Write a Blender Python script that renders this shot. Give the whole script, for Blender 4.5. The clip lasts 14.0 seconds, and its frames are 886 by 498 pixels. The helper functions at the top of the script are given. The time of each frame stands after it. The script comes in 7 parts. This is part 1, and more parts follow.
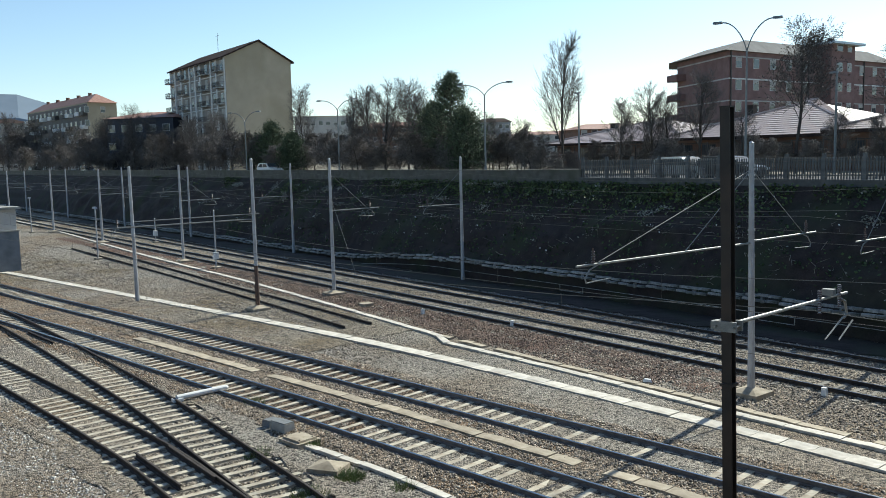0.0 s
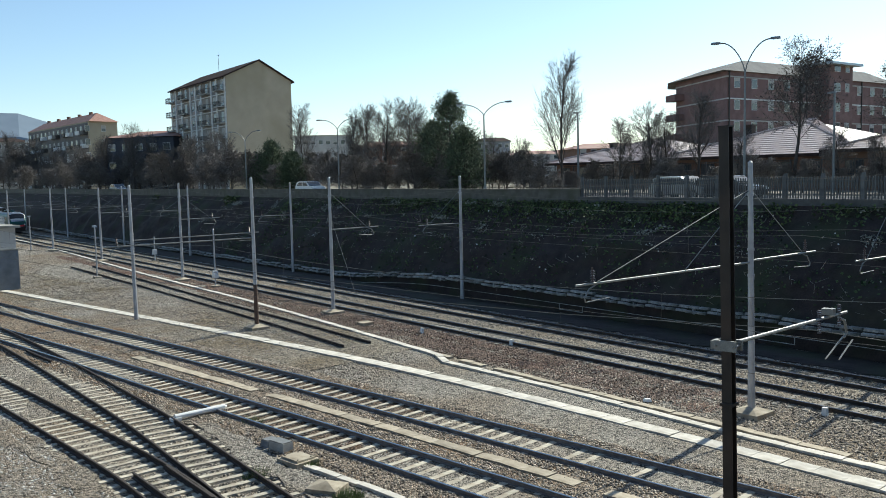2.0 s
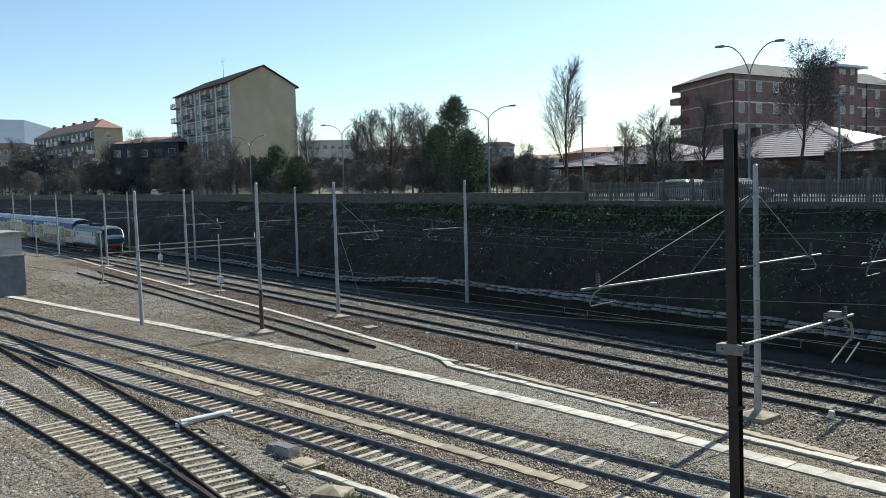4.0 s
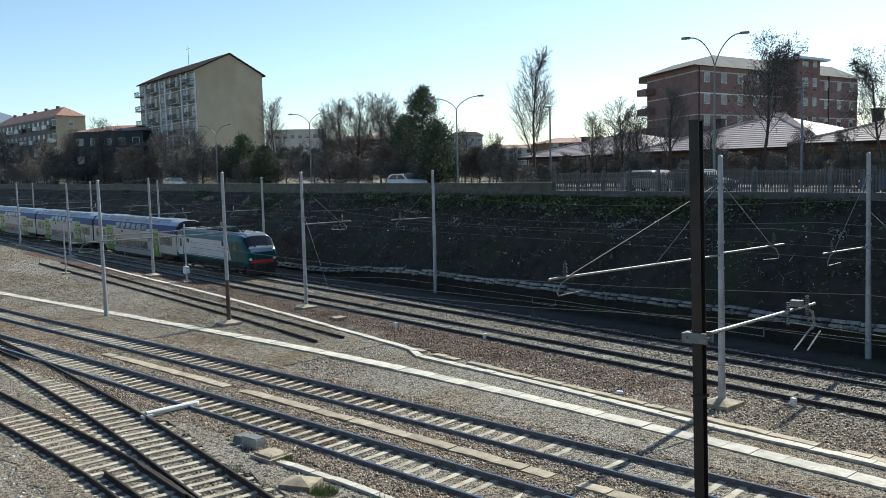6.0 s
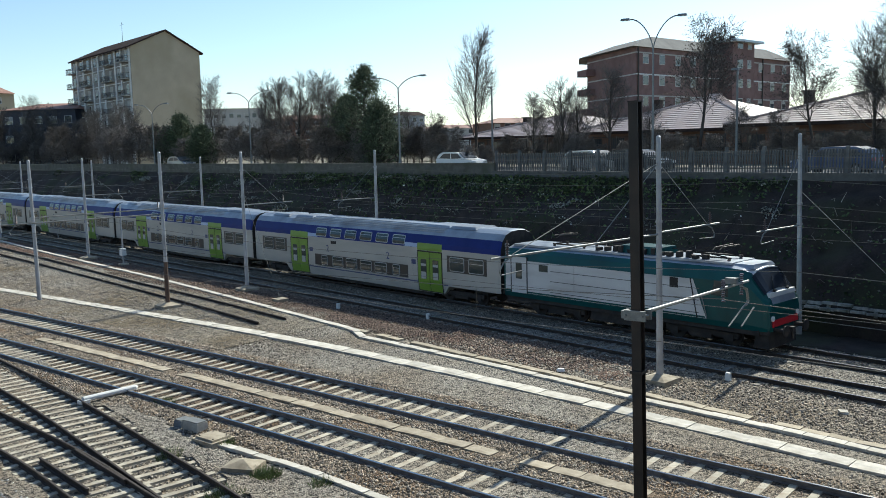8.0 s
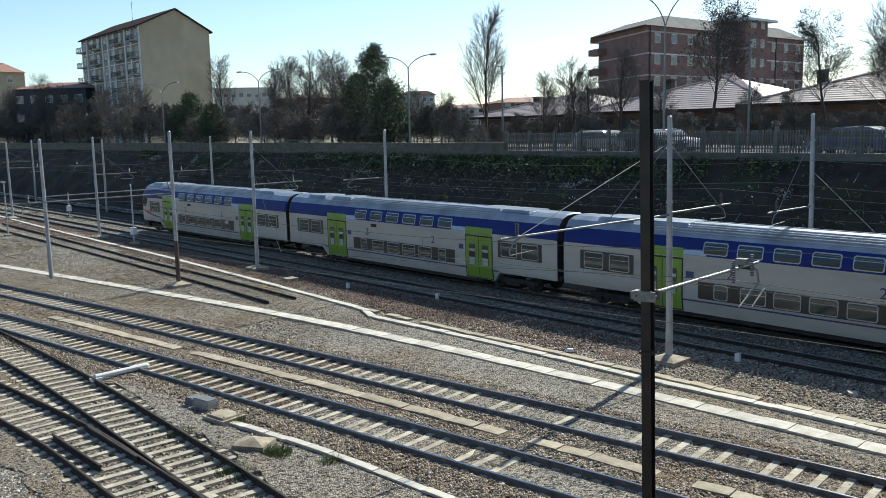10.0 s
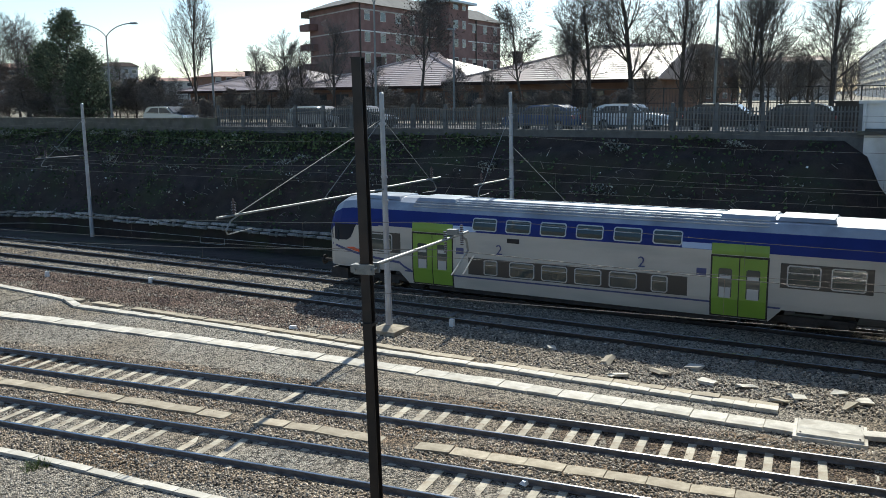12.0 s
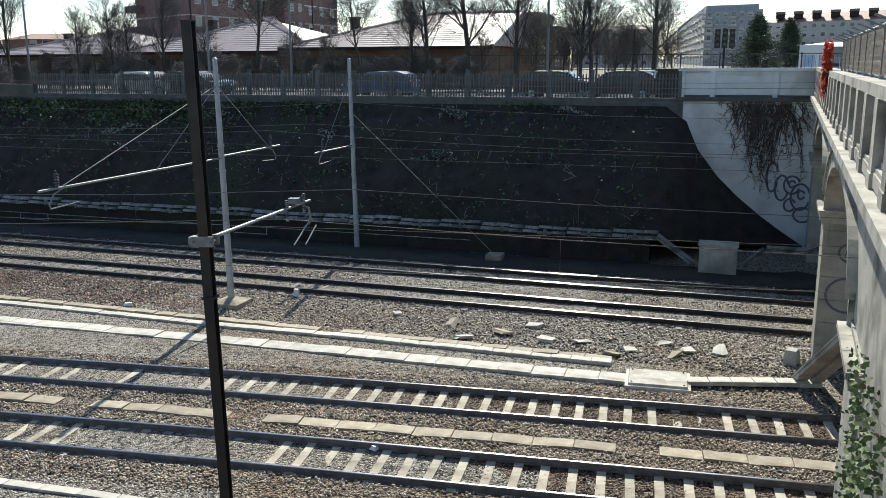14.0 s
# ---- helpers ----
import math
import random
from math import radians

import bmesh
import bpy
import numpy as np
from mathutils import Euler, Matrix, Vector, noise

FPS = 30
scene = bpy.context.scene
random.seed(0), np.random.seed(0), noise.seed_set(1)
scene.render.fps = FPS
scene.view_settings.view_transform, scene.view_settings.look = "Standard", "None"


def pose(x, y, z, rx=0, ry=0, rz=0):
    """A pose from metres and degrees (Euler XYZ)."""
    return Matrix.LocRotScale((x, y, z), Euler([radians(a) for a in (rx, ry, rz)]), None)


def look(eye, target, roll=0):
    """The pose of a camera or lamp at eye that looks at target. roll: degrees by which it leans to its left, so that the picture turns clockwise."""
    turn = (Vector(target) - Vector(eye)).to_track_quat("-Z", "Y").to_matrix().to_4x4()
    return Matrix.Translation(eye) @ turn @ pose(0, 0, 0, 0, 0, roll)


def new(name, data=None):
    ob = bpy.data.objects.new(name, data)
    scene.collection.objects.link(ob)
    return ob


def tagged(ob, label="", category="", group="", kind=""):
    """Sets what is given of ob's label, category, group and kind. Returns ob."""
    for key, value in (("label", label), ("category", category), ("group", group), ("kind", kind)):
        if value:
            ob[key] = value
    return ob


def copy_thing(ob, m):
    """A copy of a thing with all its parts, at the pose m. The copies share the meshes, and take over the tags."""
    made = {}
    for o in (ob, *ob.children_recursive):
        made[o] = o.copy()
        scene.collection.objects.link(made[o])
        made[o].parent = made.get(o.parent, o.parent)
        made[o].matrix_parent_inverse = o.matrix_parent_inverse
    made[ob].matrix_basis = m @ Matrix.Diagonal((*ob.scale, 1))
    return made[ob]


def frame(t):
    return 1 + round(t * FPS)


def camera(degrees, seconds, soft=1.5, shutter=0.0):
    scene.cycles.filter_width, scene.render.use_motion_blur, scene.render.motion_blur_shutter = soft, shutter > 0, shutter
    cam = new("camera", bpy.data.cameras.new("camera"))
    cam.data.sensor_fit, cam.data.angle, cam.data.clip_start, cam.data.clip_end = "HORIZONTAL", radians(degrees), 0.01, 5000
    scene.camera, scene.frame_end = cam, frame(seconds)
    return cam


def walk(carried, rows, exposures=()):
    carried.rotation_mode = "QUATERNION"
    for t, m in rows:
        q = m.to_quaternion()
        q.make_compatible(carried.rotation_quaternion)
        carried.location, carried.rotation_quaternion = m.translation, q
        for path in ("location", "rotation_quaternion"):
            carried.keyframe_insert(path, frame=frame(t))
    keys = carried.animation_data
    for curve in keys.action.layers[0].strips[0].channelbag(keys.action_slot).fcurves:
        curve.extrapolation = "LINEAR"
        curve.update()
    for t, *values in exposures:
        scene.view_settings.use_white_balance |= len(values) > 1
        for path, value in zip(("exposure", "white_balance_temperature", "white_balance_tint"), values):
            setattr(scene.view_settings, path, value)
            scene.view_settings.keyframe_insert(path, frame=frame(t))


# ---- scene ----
# ---------------------------------------------------------------- camera
cam = camera(54.04, 14.0, 0.9)
EYE = (0.0, 0.0, 8.5)
PATH = [
    (0.0, -0.15, -6.19, 1.38),
    (0.5, -0.24, -5.86, 1.16),
    (1.0, -0.37, -5.52, 1.01),
    (1.5, -0.16, -5.22, 1.14),
    (2.0, -0.18, -4.94, 1.31),
    (2.5, -0.05, -4.65, 1.35),
    (5.0, 0.10, -4.66, 1.66),
    (5.5, -0.82, -5.39, 1.41),
    (6.0, -1.97, -5.36, 1.41),
    (6.5, -3.25, -5.15, 1.51),
    (7.0, -4.22, -5.70, 1.58),
    (7.5, -4.87, -6.50, 1.44),
    (8.0, -5.76, -6.75, 1.32),
    (10.5, -5.03, -8.18, 1.22),
    (11.0, -5.52, -8.03, 1.02),
    (11.5, -14.36, -8.29, 0.87),
    (12.0, -23.58, -9.92, 0.59),
    (12.5, -29.15, -11.50, 0.69),
    (13.0, -31.91, -11.80, 0.74),
    (13.5, -34.01, -11.85, 0.43),
    (14.0, -33.99, -12.15, 0.27),
]
walk(cam, [(t, pose(*EYE, 90 + p, r, y)) for t, y, p, r in PATH], [(0.0, 0.46, 6400, 1), (11.0, 0.46, 6400, 2), (13.0, 0.56, 6400, 4), (14.0, 0.56, 6400, 4)])

# ---------------------------------------------------------------- light
SUN_AZ, SUN_EL = 40.0, 37.0
world = bpy.data.worlds.new("world")
scene.world = world
world.use_nodes = True
wn = world.node_tree
sky = wn.nodes.new("ShaderNodeTexSky")
sky.sky_type = "NISHITA"
sky.sun_disc = False
sky.sun_elevation, sky.sun_rotation = radians(SUN_EL), radians(SUN_AZ)
sky.altitude, sky.air_density, sky.dust_density, sky.ozone_density = 240, 0.9, 0.5, 2.2
wn.links.new(sky.outputs[0], wn.nodes["Background"].inputs[0])
wn.nodes["Background"].inputs[1].default_value = 0.116
sun_dir = Vector((math.sin(radians(SUN_AZ)) * math.cos(radians(SUN_EL)), math.cos(radians(SUN_AZ)) * math.cos(radians(SUN_EL)), math.sin(radians(SUN_EL))))
sun = new("sun", bpy.data.lights.new("sun", "SUN"))
sun.data.energy, sun.data.angle, sun.data.color = 5.0, radians(0.5), (1.0, 0.95, 0.86)
sun.matrix_world = look(sun_dir * 200, (0, 0, 0))

# ---------------------------------------------------------------- materials
def node_material(name):
    m = bpy.data.materials.new(name)
    m.use_nodes = True
    nt = m.node_tree
    return m, nt, nt.nodes["Principled BSDF"]


def surface(name, dark, light, scale=8.0, rough=0.8, metal=0.0, bump=0.2, fine=60.0, stain=None, stain_scale=0.6, piece=0.0, spec=0.5, stretch=(1, 1, 1), island=0.0):
    """Two-scale mottled surface in world-sized coordinates, with stains and a fine relief."""
    m, nt, b = node_material(name)
    N, L = nt.nodes, nt.links
    geo = N.new("ShaderNodeTexCoord")
    mp = N.new("ShaderNodeMapping")
    mp.inputs["Scale"].default_value = stretch
    L.new(geo.outputs["Object"], mp.inputs[0])
    n1 = N.new("ShaderNodeTexNoise")
    n1.inputs["Scale"].default_value, n1.inputs["Detail"].default_value = scale, 6
    n2 = N.new("ShaderNodeTexNoise")
    n2.inputs["Scale"].default_value, n2.inputs["Detail"].default_value = fine, 4
    L.new(mp.outputs[0], n1.inputs[0]), L.new(mp.outputs[0], n2.inputs[0])
    add = N.new("ShaderNodeMath")
    add.operation = "MULTIPLY_ADD"
    L.new(n2.outputs[0], add.inputs[0])
    add.inputs[1].default_value = 0.5
    L.new(n1.outputs[0], add.inputs[2])
    ramp = N.new("ShaderNodeValToRGB")
    ramp.color_ramp.elements[0].position, ramp.color_ramp.elements[1].position = 0.5, 1.0
    ramp.color_ramp.elements[0].color, ramp.color_ramp.elements[1].color = (*dark, 1), (*light, 1)
    L.new(add.outputs[0], ramp.inputs[0])
    col = ramp.outputs[0]
    if stain:
        n3 = N.new("ShaderNodeTexNoise")
        n3.inputs["Scale"].default_value, n3.inputs["Detail"].default_value = stain_scale, 8
        L.new(mp.outputs[0], n3.inputs[0])
        r3 = N.new("ShaderNodeValToRGB")
        r3.color_ramp.elements[0].position, r3.color_ramp.elements[1].position = 0.48, 0.7
        L.new(n3.outputs[0], r3.inputs[0])
        mx = N.new("ShaderNodeMixRGB")
        mx.inputs[2].default_value = (*stain, 1)
        L.new(r3.outputs[0], mx.inputs[0]), L.new(col, mx.inputs[1])
        col = mx.outputs[0]
    if piece or island:
        src = N.new("ShaderNodeNewGeometry").outputs["Random Per Island"] if island else N.new("ShaderNodeObjectInfo").outputs["Random"]
        mr = N.new("ShaderNodeMapRange")
        amount = island or piece
        mr.inputs[3].default_value, mr.inputs[4].default_value = 1 - amount, 1 + amount
        L.new(src, mr.inputs[0])
        hs = N.new("ShaderNodeHueSaturation")
        L.new(mr.outputs[0], hs.inputs["Value"]), L.new(col, hs.inputs["Color"])
        col = hs.outputs[0]
    L.new(col, b.inputs["Base Color"])
    b.inputs["Roughness"].default_value, b.inputs["Metallic"].default_value = rough, metal
    b.inputs["Specular IOR Level"].default_value = spec
    if bump:
        bp = N.new("ShaderNodeBump")
        bp.inputs["Strength"].default_value, bp.inputs["Distance"].default_value = bump, 0.02
        L.new(add.outputs[0], bp.inputs["Height"]), L.new(bp.outputs[0], b.inputs["Normal"])
    return m


def gravel(name, dark, light, warm, patch_scale=0.12, size=22.0):
    """Crushed stone: each stone its own tone, dark gaps, relief, broad rust and dust patches."""
    m, nt, b = node_material(name)
    N, L = nt.nodes, nt.links
    tc = N.new("ShaderNodeTexCoord")
    vo = N.new("ShaderNodeTexVoronoi")
    vo.inputs["Scale"].default_value = size
    L.new(tc.outputs["Object"], vo.inputs["Vector"])
    vo2 = N.new("ShaderNodeTexVoronoi")
    vo2.inputs["Scale"].default_value = size * 0.45
    L.new(tc.outputs["Object"], vo2.inputs["Vector"])
    sep = N.new("ShaderNodeSeparateColor")
    L.new(vo.outputs["Color"], sep.inputs[0])
    sep2 = N.new("ShaderNodeSeparateColor")
    L.new(vo2.outputs["Color"], sep2.inputs[0])
    av = N.new("ShaderNodeMath")
    av.operation = "MULTIPLY_ADD"
    av.inputs[1].default_value = 0.45
    L.new(sep2.outputs[0], av.inputs[0]), L.new(sep.outputs[0], av.inputs[2])
    ramp = N.new("ShaderNodeValToRGB")
    ramp.color_ramp.elements[0].position, ramp.color_ramp.elements[1].position = 0.33, 1.0
    ramp.color_ramp.elements[0].color, ramp.color_ramp.elements[1].color = (*dark, 1), (*light, 1)
    L.new(av.outputs[0], ramp.inputs[0])
    ns = N.new("ShaderNodeTexNoise")
    ns.inputs["Scale"].default_value, ns.inputs["Detail"].default_value = patch_scale, 5
    L.new(tc.outputs["Object"], ns.inputs[0])
    r2 = N.new("ShaderNodeValToRGB")
    r2.color_ramp.elements[0].position, r2.color_ramp.elements[1].position = 0.42, 0.66
    L.new(ns.outputs[0], r2.inputs[0])
    mx = N.new("ShaderNodeMixRGB")
    mx.blend_type = "MULTIPLY"
    mx.inputs[2].default_value = (*warm, 1)
    L.new(r2.outputs[0], mx.inputs[0]), L.new(ramp.outputs[0], mx.inputs[1])
    L.new(mx.outputs[0], b.inputs["Base Color"])
    b.inputs["Roughness"].default_value = 0.85
    b.inputs["Specular IOR Level"].default_value = 0.3
    inv = N.new("ShaderNodeMath")
    inv.operation = "MULTIPLY_ADD"
    inv.inputs[1].default_value = -1.0
    L.new(vo.outputs["Distance"], inv.inputs[0]), L.new(av.outputs[0], inv.inputs[2])
    bp = N.new("ShaderNodeBump")
    bp.inputs["Strength"].default_value, bp.inputs["Distance"].default_value = 1.0, 0.07
    L.new(inv.outputs[0], bp.inputs["Height"]), L.new(bp.outputs[0], b.inputs["Normal"])
    return m


def plain(name, color, rough=0.5, metal=0.0, spec=0.5):
    m, nt, b = node_material(name)
    b.inputs["Base Color"].default_value = (*color, 1)
    b.inputs["Roughness"].default_value, b.inputs["Metallic"].default_value = rough, metal
    b.inputs["Specular IOR Level"].default_value = spec
    return m


BALLAST = gravel("ballast", (0.035, 0.031, 0.026), (0.48, 0.43, 0.36), (0.74, 0.63, 0.51))
RUST_BALLAST = gravel("rusty_ballast", (0.03, 0.021, 0.017), (0.25, 0.165, 0.125), (0.85, 0.70, 0.62), 0.3)
DARK_BALLAST = gravel("oily_brown_ballast", (0.022, 0.016, 0.011), (0.24, 0.175, 0.12), (0.8, 0.66, 0.52), 0.5, 20.0)
WARM_BALLAST = gravel("warm_ballast", (0.035, 0.027, 0.019), (0.40, 0.315, 0.23), (0.75, 0.60, 0.46), 0.35, 20.0)
STONE = surface("loose_stone", (0.085, 0.072, 0.06), (0.44, 0.38, 0.305), 5, 0.85, island=0.8)
WARM_STONE = surface("rust_tinted_stone", (0.09, 0.074, 0.057), (0.52, 0.435, 0.34), 5, 0.85, island=0.85)
RUST_STONE = surface("rusty_stone", (0.06, 0.043, 0.033), (0.31, 0.22, 0.165), 5, 0.85, island=0.8)
DUCT = surface("dirty_duct_concrete", (0.15, 0.15, 0.138), (0.38, 0.37, 0.345), 5, 0.9, stain=(0.07, 0.075, 0.06), stain_scale=1.6, fine=40, piece=0.3)
ROOF_GREY = surface("grey_sheet_roof", (0.13, 0.13, 0.135), (0.20, 0.20, 0.20), 0.6, 0.85, bump=0.05, spec=0.1)
PALE_STONE = surface("pale_loose_stone", (0.16, 0.155, 0.145), (0.56, 0.54, 0.5), 5, 0.85, island=0.75)
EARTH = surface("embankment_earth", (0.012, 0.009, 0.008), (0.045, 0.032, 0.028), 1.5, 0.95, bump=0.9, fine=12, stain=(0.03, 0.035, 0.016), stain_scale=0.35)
LITTER_EARTH = surface("scrub_earth", (0.10, 0.085, 0.065), (0.30, 0.26, 0.2), 2.0, 0.95, bump=0.8, fine=14, stain=(0.10, 0.10, 0.05))
SCRUB = gravel("scrub_gravel", (0.05, 0.042, 0.033), (0.36, 0.31, 0.24), (0.7, 0.62, 0.5), 0.25, 16.0)
ASPHALT = surface("asphalt", (0.035, 0.035, 0.037), (0.07, 0.07, 0.07), 3, 0.9, fine=120)
CONCRETE = surface("concrete", (0.30, 0.29, 0.26), (0.50, 0.48, 0.43), 3, 0.85, stain=(0.2, 0.19, 0.16), fine=40, piece=0.12)
LID = surface("trough_lid_concrete", (0.47, 0.43, 0.365), (0.68, 0.635, 0.555), 4, 0.85, stain=(0.36, 0.32, 0.26), stain_scale=1.6, fine=50, piece=0.12)
OLD_LID = surface("weathered_lid_concrete", (0.30, 0.25, 0.18), (0.48, 0.41, 0.31), 4, 0.88, stain=(0.2, 0.16, 0.11), stain_scale=1.5, fine=50, piece=0.18)
SLEEPER = surface("sleeper_concrete", (0.36, 0.32, 0.25), (0.56, 0.50, 0.40), 6, 0.85, stain=(0.25, 0.19, 0.13), stain_scale=2.0, fine=60, piece=0.16)
OLD_WOOD = surface("old_sleeper_wood", (0.11, 0.10, 0.085), (0.26, 0.235, 0.20), 6, 0.9, fine=40, piece=0.3, stretch=(0.3, 2, 2))
RAIL_SIDE = surface("rail_rust", (0.022, 0.017, 0.014), (0.068, 0.05, 0.04), 6, 0.75, 0.2, fine=50)
RAIL_MAIN = surface("rail_brown_grey", (0.08, 0.07, 0.066), (0.205, 0.182, 0.172), 5, 0.75, 0.0, fine=50, stretch=(1, 1, 2))
RAIL_TOP = surface("rail_running_surface", (0.30, 0.29, 0.28), (0.5, 0.49, 0.48), 2, 0.2, 1.0, bump=0.02, fine=80, stretch=(1, 1, 1))
POLE_GREY = surface("galvanised_pole", (0.30, 0.31, 0.33), (0.46, 0.47, 0.49), 2, 0.55, 0.4, bump=0.05, stain=(0.28, 0.26, 0.25))
POLE_RUST = surface("rusted_pole_foot", (0.065, 0.042, 0.033), (0.14, 0.088, 0.065), 5, 0.85, 0.1)
POLE_DARK = surface("dark_painted_steel", (0.012, 0.010, 0.009), (0.03, 0.024, 0.02), 4, 0.6, 0.2, bump=0.15, stain=(0.05, 0.03, 0.02))
STEEL = surface("zinc_tube", (0.15, 0.155, 0.15), (0.27, 0.27, 0.255), 5, 0.55, 0.3, bump=0.03)
WIRE = plain("copper_wire", (0.16, 0.14, 0.12), 0.45, 0.6)
INSULATOR = surface("brown_insulator", (0.05, 0.03, 0.025), (0.10, 0.06, 0.05), 8, 0.3)
WHITE_WALL = surface("painted_concrete_wall", (0.58, 0.58, 0.56), (0.74, 0.74, 0.72), 1.2, 0.8, bump=0.15, stain=(0.40, 0.39, 0.36), stain_scale=0.5, fine=30)
BRIDGE = surface("bridge_render", (0.30, 0.275, 0.235), (0.50, 0.465, 0.40), 1.5, 0.85, bump=0.4, stain=(0.13, 0.12, 0.10), stain_scale=1.3, fine=30)
BRIDGE_STONE = surface("pier_stone", (0.27, 0.255, 0.215), (0.42, 0.395, 0.33), 2, 0.85, bump=0.3, stain=(0.22, 0.21, 0.18), stain_scale=0.8, fine=30, piece=0.1)
JOINT = plain("dark_joint", (0.06, 0.055, 0.05), 0.9)
FENCE = surface("grey_fence_concrete", (0.065, 0.067, 0.068), (0.135, 0.137, 0.135), 3, 0.85, stain=(0.10, 0.10, 0.095), piece=0.25)
PARAPET = surface("mossy_parapet", (0.06, 0.058, 0.05), (0.13, 0.125, 0.11), 2, 0.9, stain=(0.07, 0.075, 0.05), bump=0.3)
BARK = surface("bark", (0.035, 0.028, 0.024), (0.10, 0.085, 0.072), 4, 0.9, bump=0.5, stretch=(3, 3, 0.6))
TWIG = surface("twig", (0.07, 0.062, 0.057), (0.18, 0.16, 0.147), 2, 0.85, bump=0.0, island=0.35)
TWIG_WARM = surface("budding_twig", (0.11, 0.095, 0.085), (0.235, 0.205, 0.183), 2, 0.85, bump=0.0, island=0.4)
LEAF_DARK = surface("evergreen_leaf", (0.028, 0.045, 0.02), (0.085, 0.12, 0.05), 1.5, 0.75, bump=0.0, island=0.5, spec=0.2)
LEAF_GREY = surface("evergreen_spray", (0.05, 0.068, 0.04), (0.125, 0.15, 0.085), 1.5, 0.8, bump=0.0, island=0.5, spec=0.15)
LEAF_WITHERED = surface("withered_leaf", (0.10, 0.105, 0.085), (0.30, 0.30, 0.25), 1.5, 0.6, bump=0.0, island=0.6)
LEAF_IVY = surface("ivy_leaf", (0.025, 0.038, 0.015), (0.10, 0.13, 0.045), 1.5, 0.6, bump=0.0, island=0.6, spec=0.25)
DRY = surface("dry_stalk", (0.14, 0.12, 0.10), (0.36, 0.33, 0.30), 3, 0.8, bump=0.0, island=0.5)
GRASS = surface("weed_leaf", (0.05, 0.08, 0.02), (0.14, 0.19, 0.06), 2, 0.7, bump=0.0, island=0.4)
YELLOW_WALL = surface("ochre_render", (0.41, 0.345, 0.25), (0.49, 0.42, 0.31), 0.4, 0.9, bump=0.1, fine=6, stain=(0.35, 0.3, 0.2), stain_scale=0.08)
SHADE_WALL = surface("shade_toned_render", (0.24, 0.22, 0.20), (0.34, 0.32, 0.29), 0.5, 0.9, bump=0.1, fine=6, stain=(0.2, 0.18, 0.16), stain_scale=0.1)
BROWN_SHADE = surface("shade_brown_wall", (0.13, 0.12, 0.11), (0.20, 0.185, 0.17), 0.5, 0.9, bump=0.1, fine=6)
PALE_WALL = surface("pale_render", (0.42, 0.40, 0.37), (0.54, 0.52, 0.49), 0.5, 0.9, bump=0.1, fine=6, stain=(0.36, 0.34, 0.31), stain_scale=0.1)
GREY_WALL = surface("grey_render", (0.26, 0.27, 0.29), (0.36, 0.37, 0.39), 0.5, 0.9, bump=0.1, fine=6)
BRICK_WALL = surface("red_brick_wall", (0.17, 0.10, 0.092), (0.26, 0.16, 0.148), 0.8, 0.9, bump=0.1, fine=12, stain=(0.16, 0.095, 0.088), stain_scale=0.15)
BROWN_WALL = surface("brown_brick_wall", (0.15, 0.085, 0.06), (0.24, 0.14, 0.10), 0.8, 0.9, bump=0.1, fine=12)
DARK_CLAD = surface("dark_blue_cladding", (0.03, 0.035, 0.05), (0.05, 0.055, 0.075), 0.5, 0.7, bump=0.05)
ROOF_TILE = surface("clay_roof_tile", (0.22, 0.10, 0.075), (0.36, 0.20, 0.15), 1.5, 0.7, bump=0.3, fine=10)
ROOF_PALE = surface("pale_roof_tile", (0.34, 0.25, 0.22), (0.50, 0.40, 0.36), 1.5, 0.36, bump=0.4, fine=9, piece=0.06)
ROOF_DARK = surface("dark_roof_tile", (0.035, 0.026, 0.024), (0.07, 0.05, 0.045), 1.5, 0.95, bump=0.3, fine=10, spec=0.05)
ROOF_METAL = surface("pale_metal_roof", (0.40, 0.44, 0.44), (0.52, 0.56, 0.56), 0.6, 0.4, 0.3, bump=0.05)
TRIM_WHITE = surface("white_trim", (0.62, 0.62, 0.60), (0.76, 0.76, 0.74), 2, 0.7, bump=0.05)
GLASS = plain("window_glass", (0.05, 0.06, 0.07), 0.06, 0.0, 0.8)
SHUTTER = surface("roller_shutter", (0.34, 0.33, 0.30), (0.5, 0.48, 0.45), 6, 0.7, stretch=(0.2, 0.2, 6))
RAILING = plain("dark_railing", (0.06, 0.055, 0.05), 0.6, 0.2)
LAMP_POLE = surface("lamp_pole_paint", (0.16, 0.17, 0.17), (0.25, 0.26, 0.26), 3, 0.5, 0.3, bump=0.02)
HILL = surface("distant_hill", (0.16, 0.21, 0.27), (0.22, 0.27, 0.33), 0.004, 1.0, bump=0.0, fine=0.03)
CAR_WHITE = plain("white_car_paint", (0.7, 0.7, 0.7), 0.25)
CAR_SILVER = plain("silver_car_paint", (0.42, 0.44, 0.46), 0.25, 0.6)
CAR_BLUE = plain("blue_car_paint", (0.05, 0.08, 0.16), 0.25)
CAR_DARK = plain("dark_car_paint", (0.03, 0.03, 0.035), 0.22)
RUBBER = plain("rubber", (0.02, 0.02, 0.02), 0.85)
LOCO_GREEN = surface("green_train_paint", (0.001, 0.055, 0.056), (0.004, 0.085, 0.083), 1.0, 0.35, bump=0.0, stain=(0.008, 0.045, 0.045), spec=0.35)
LOCO_WHITE = surface("dusty_white_train_paint", (0.52, 0.52, 0.51), (0.66, 0.66, 0.65), 0.8, 0.4, bump=0.0, stain=(0.45, 0.44, 0.43), stretch=(0.4, 1, 2))
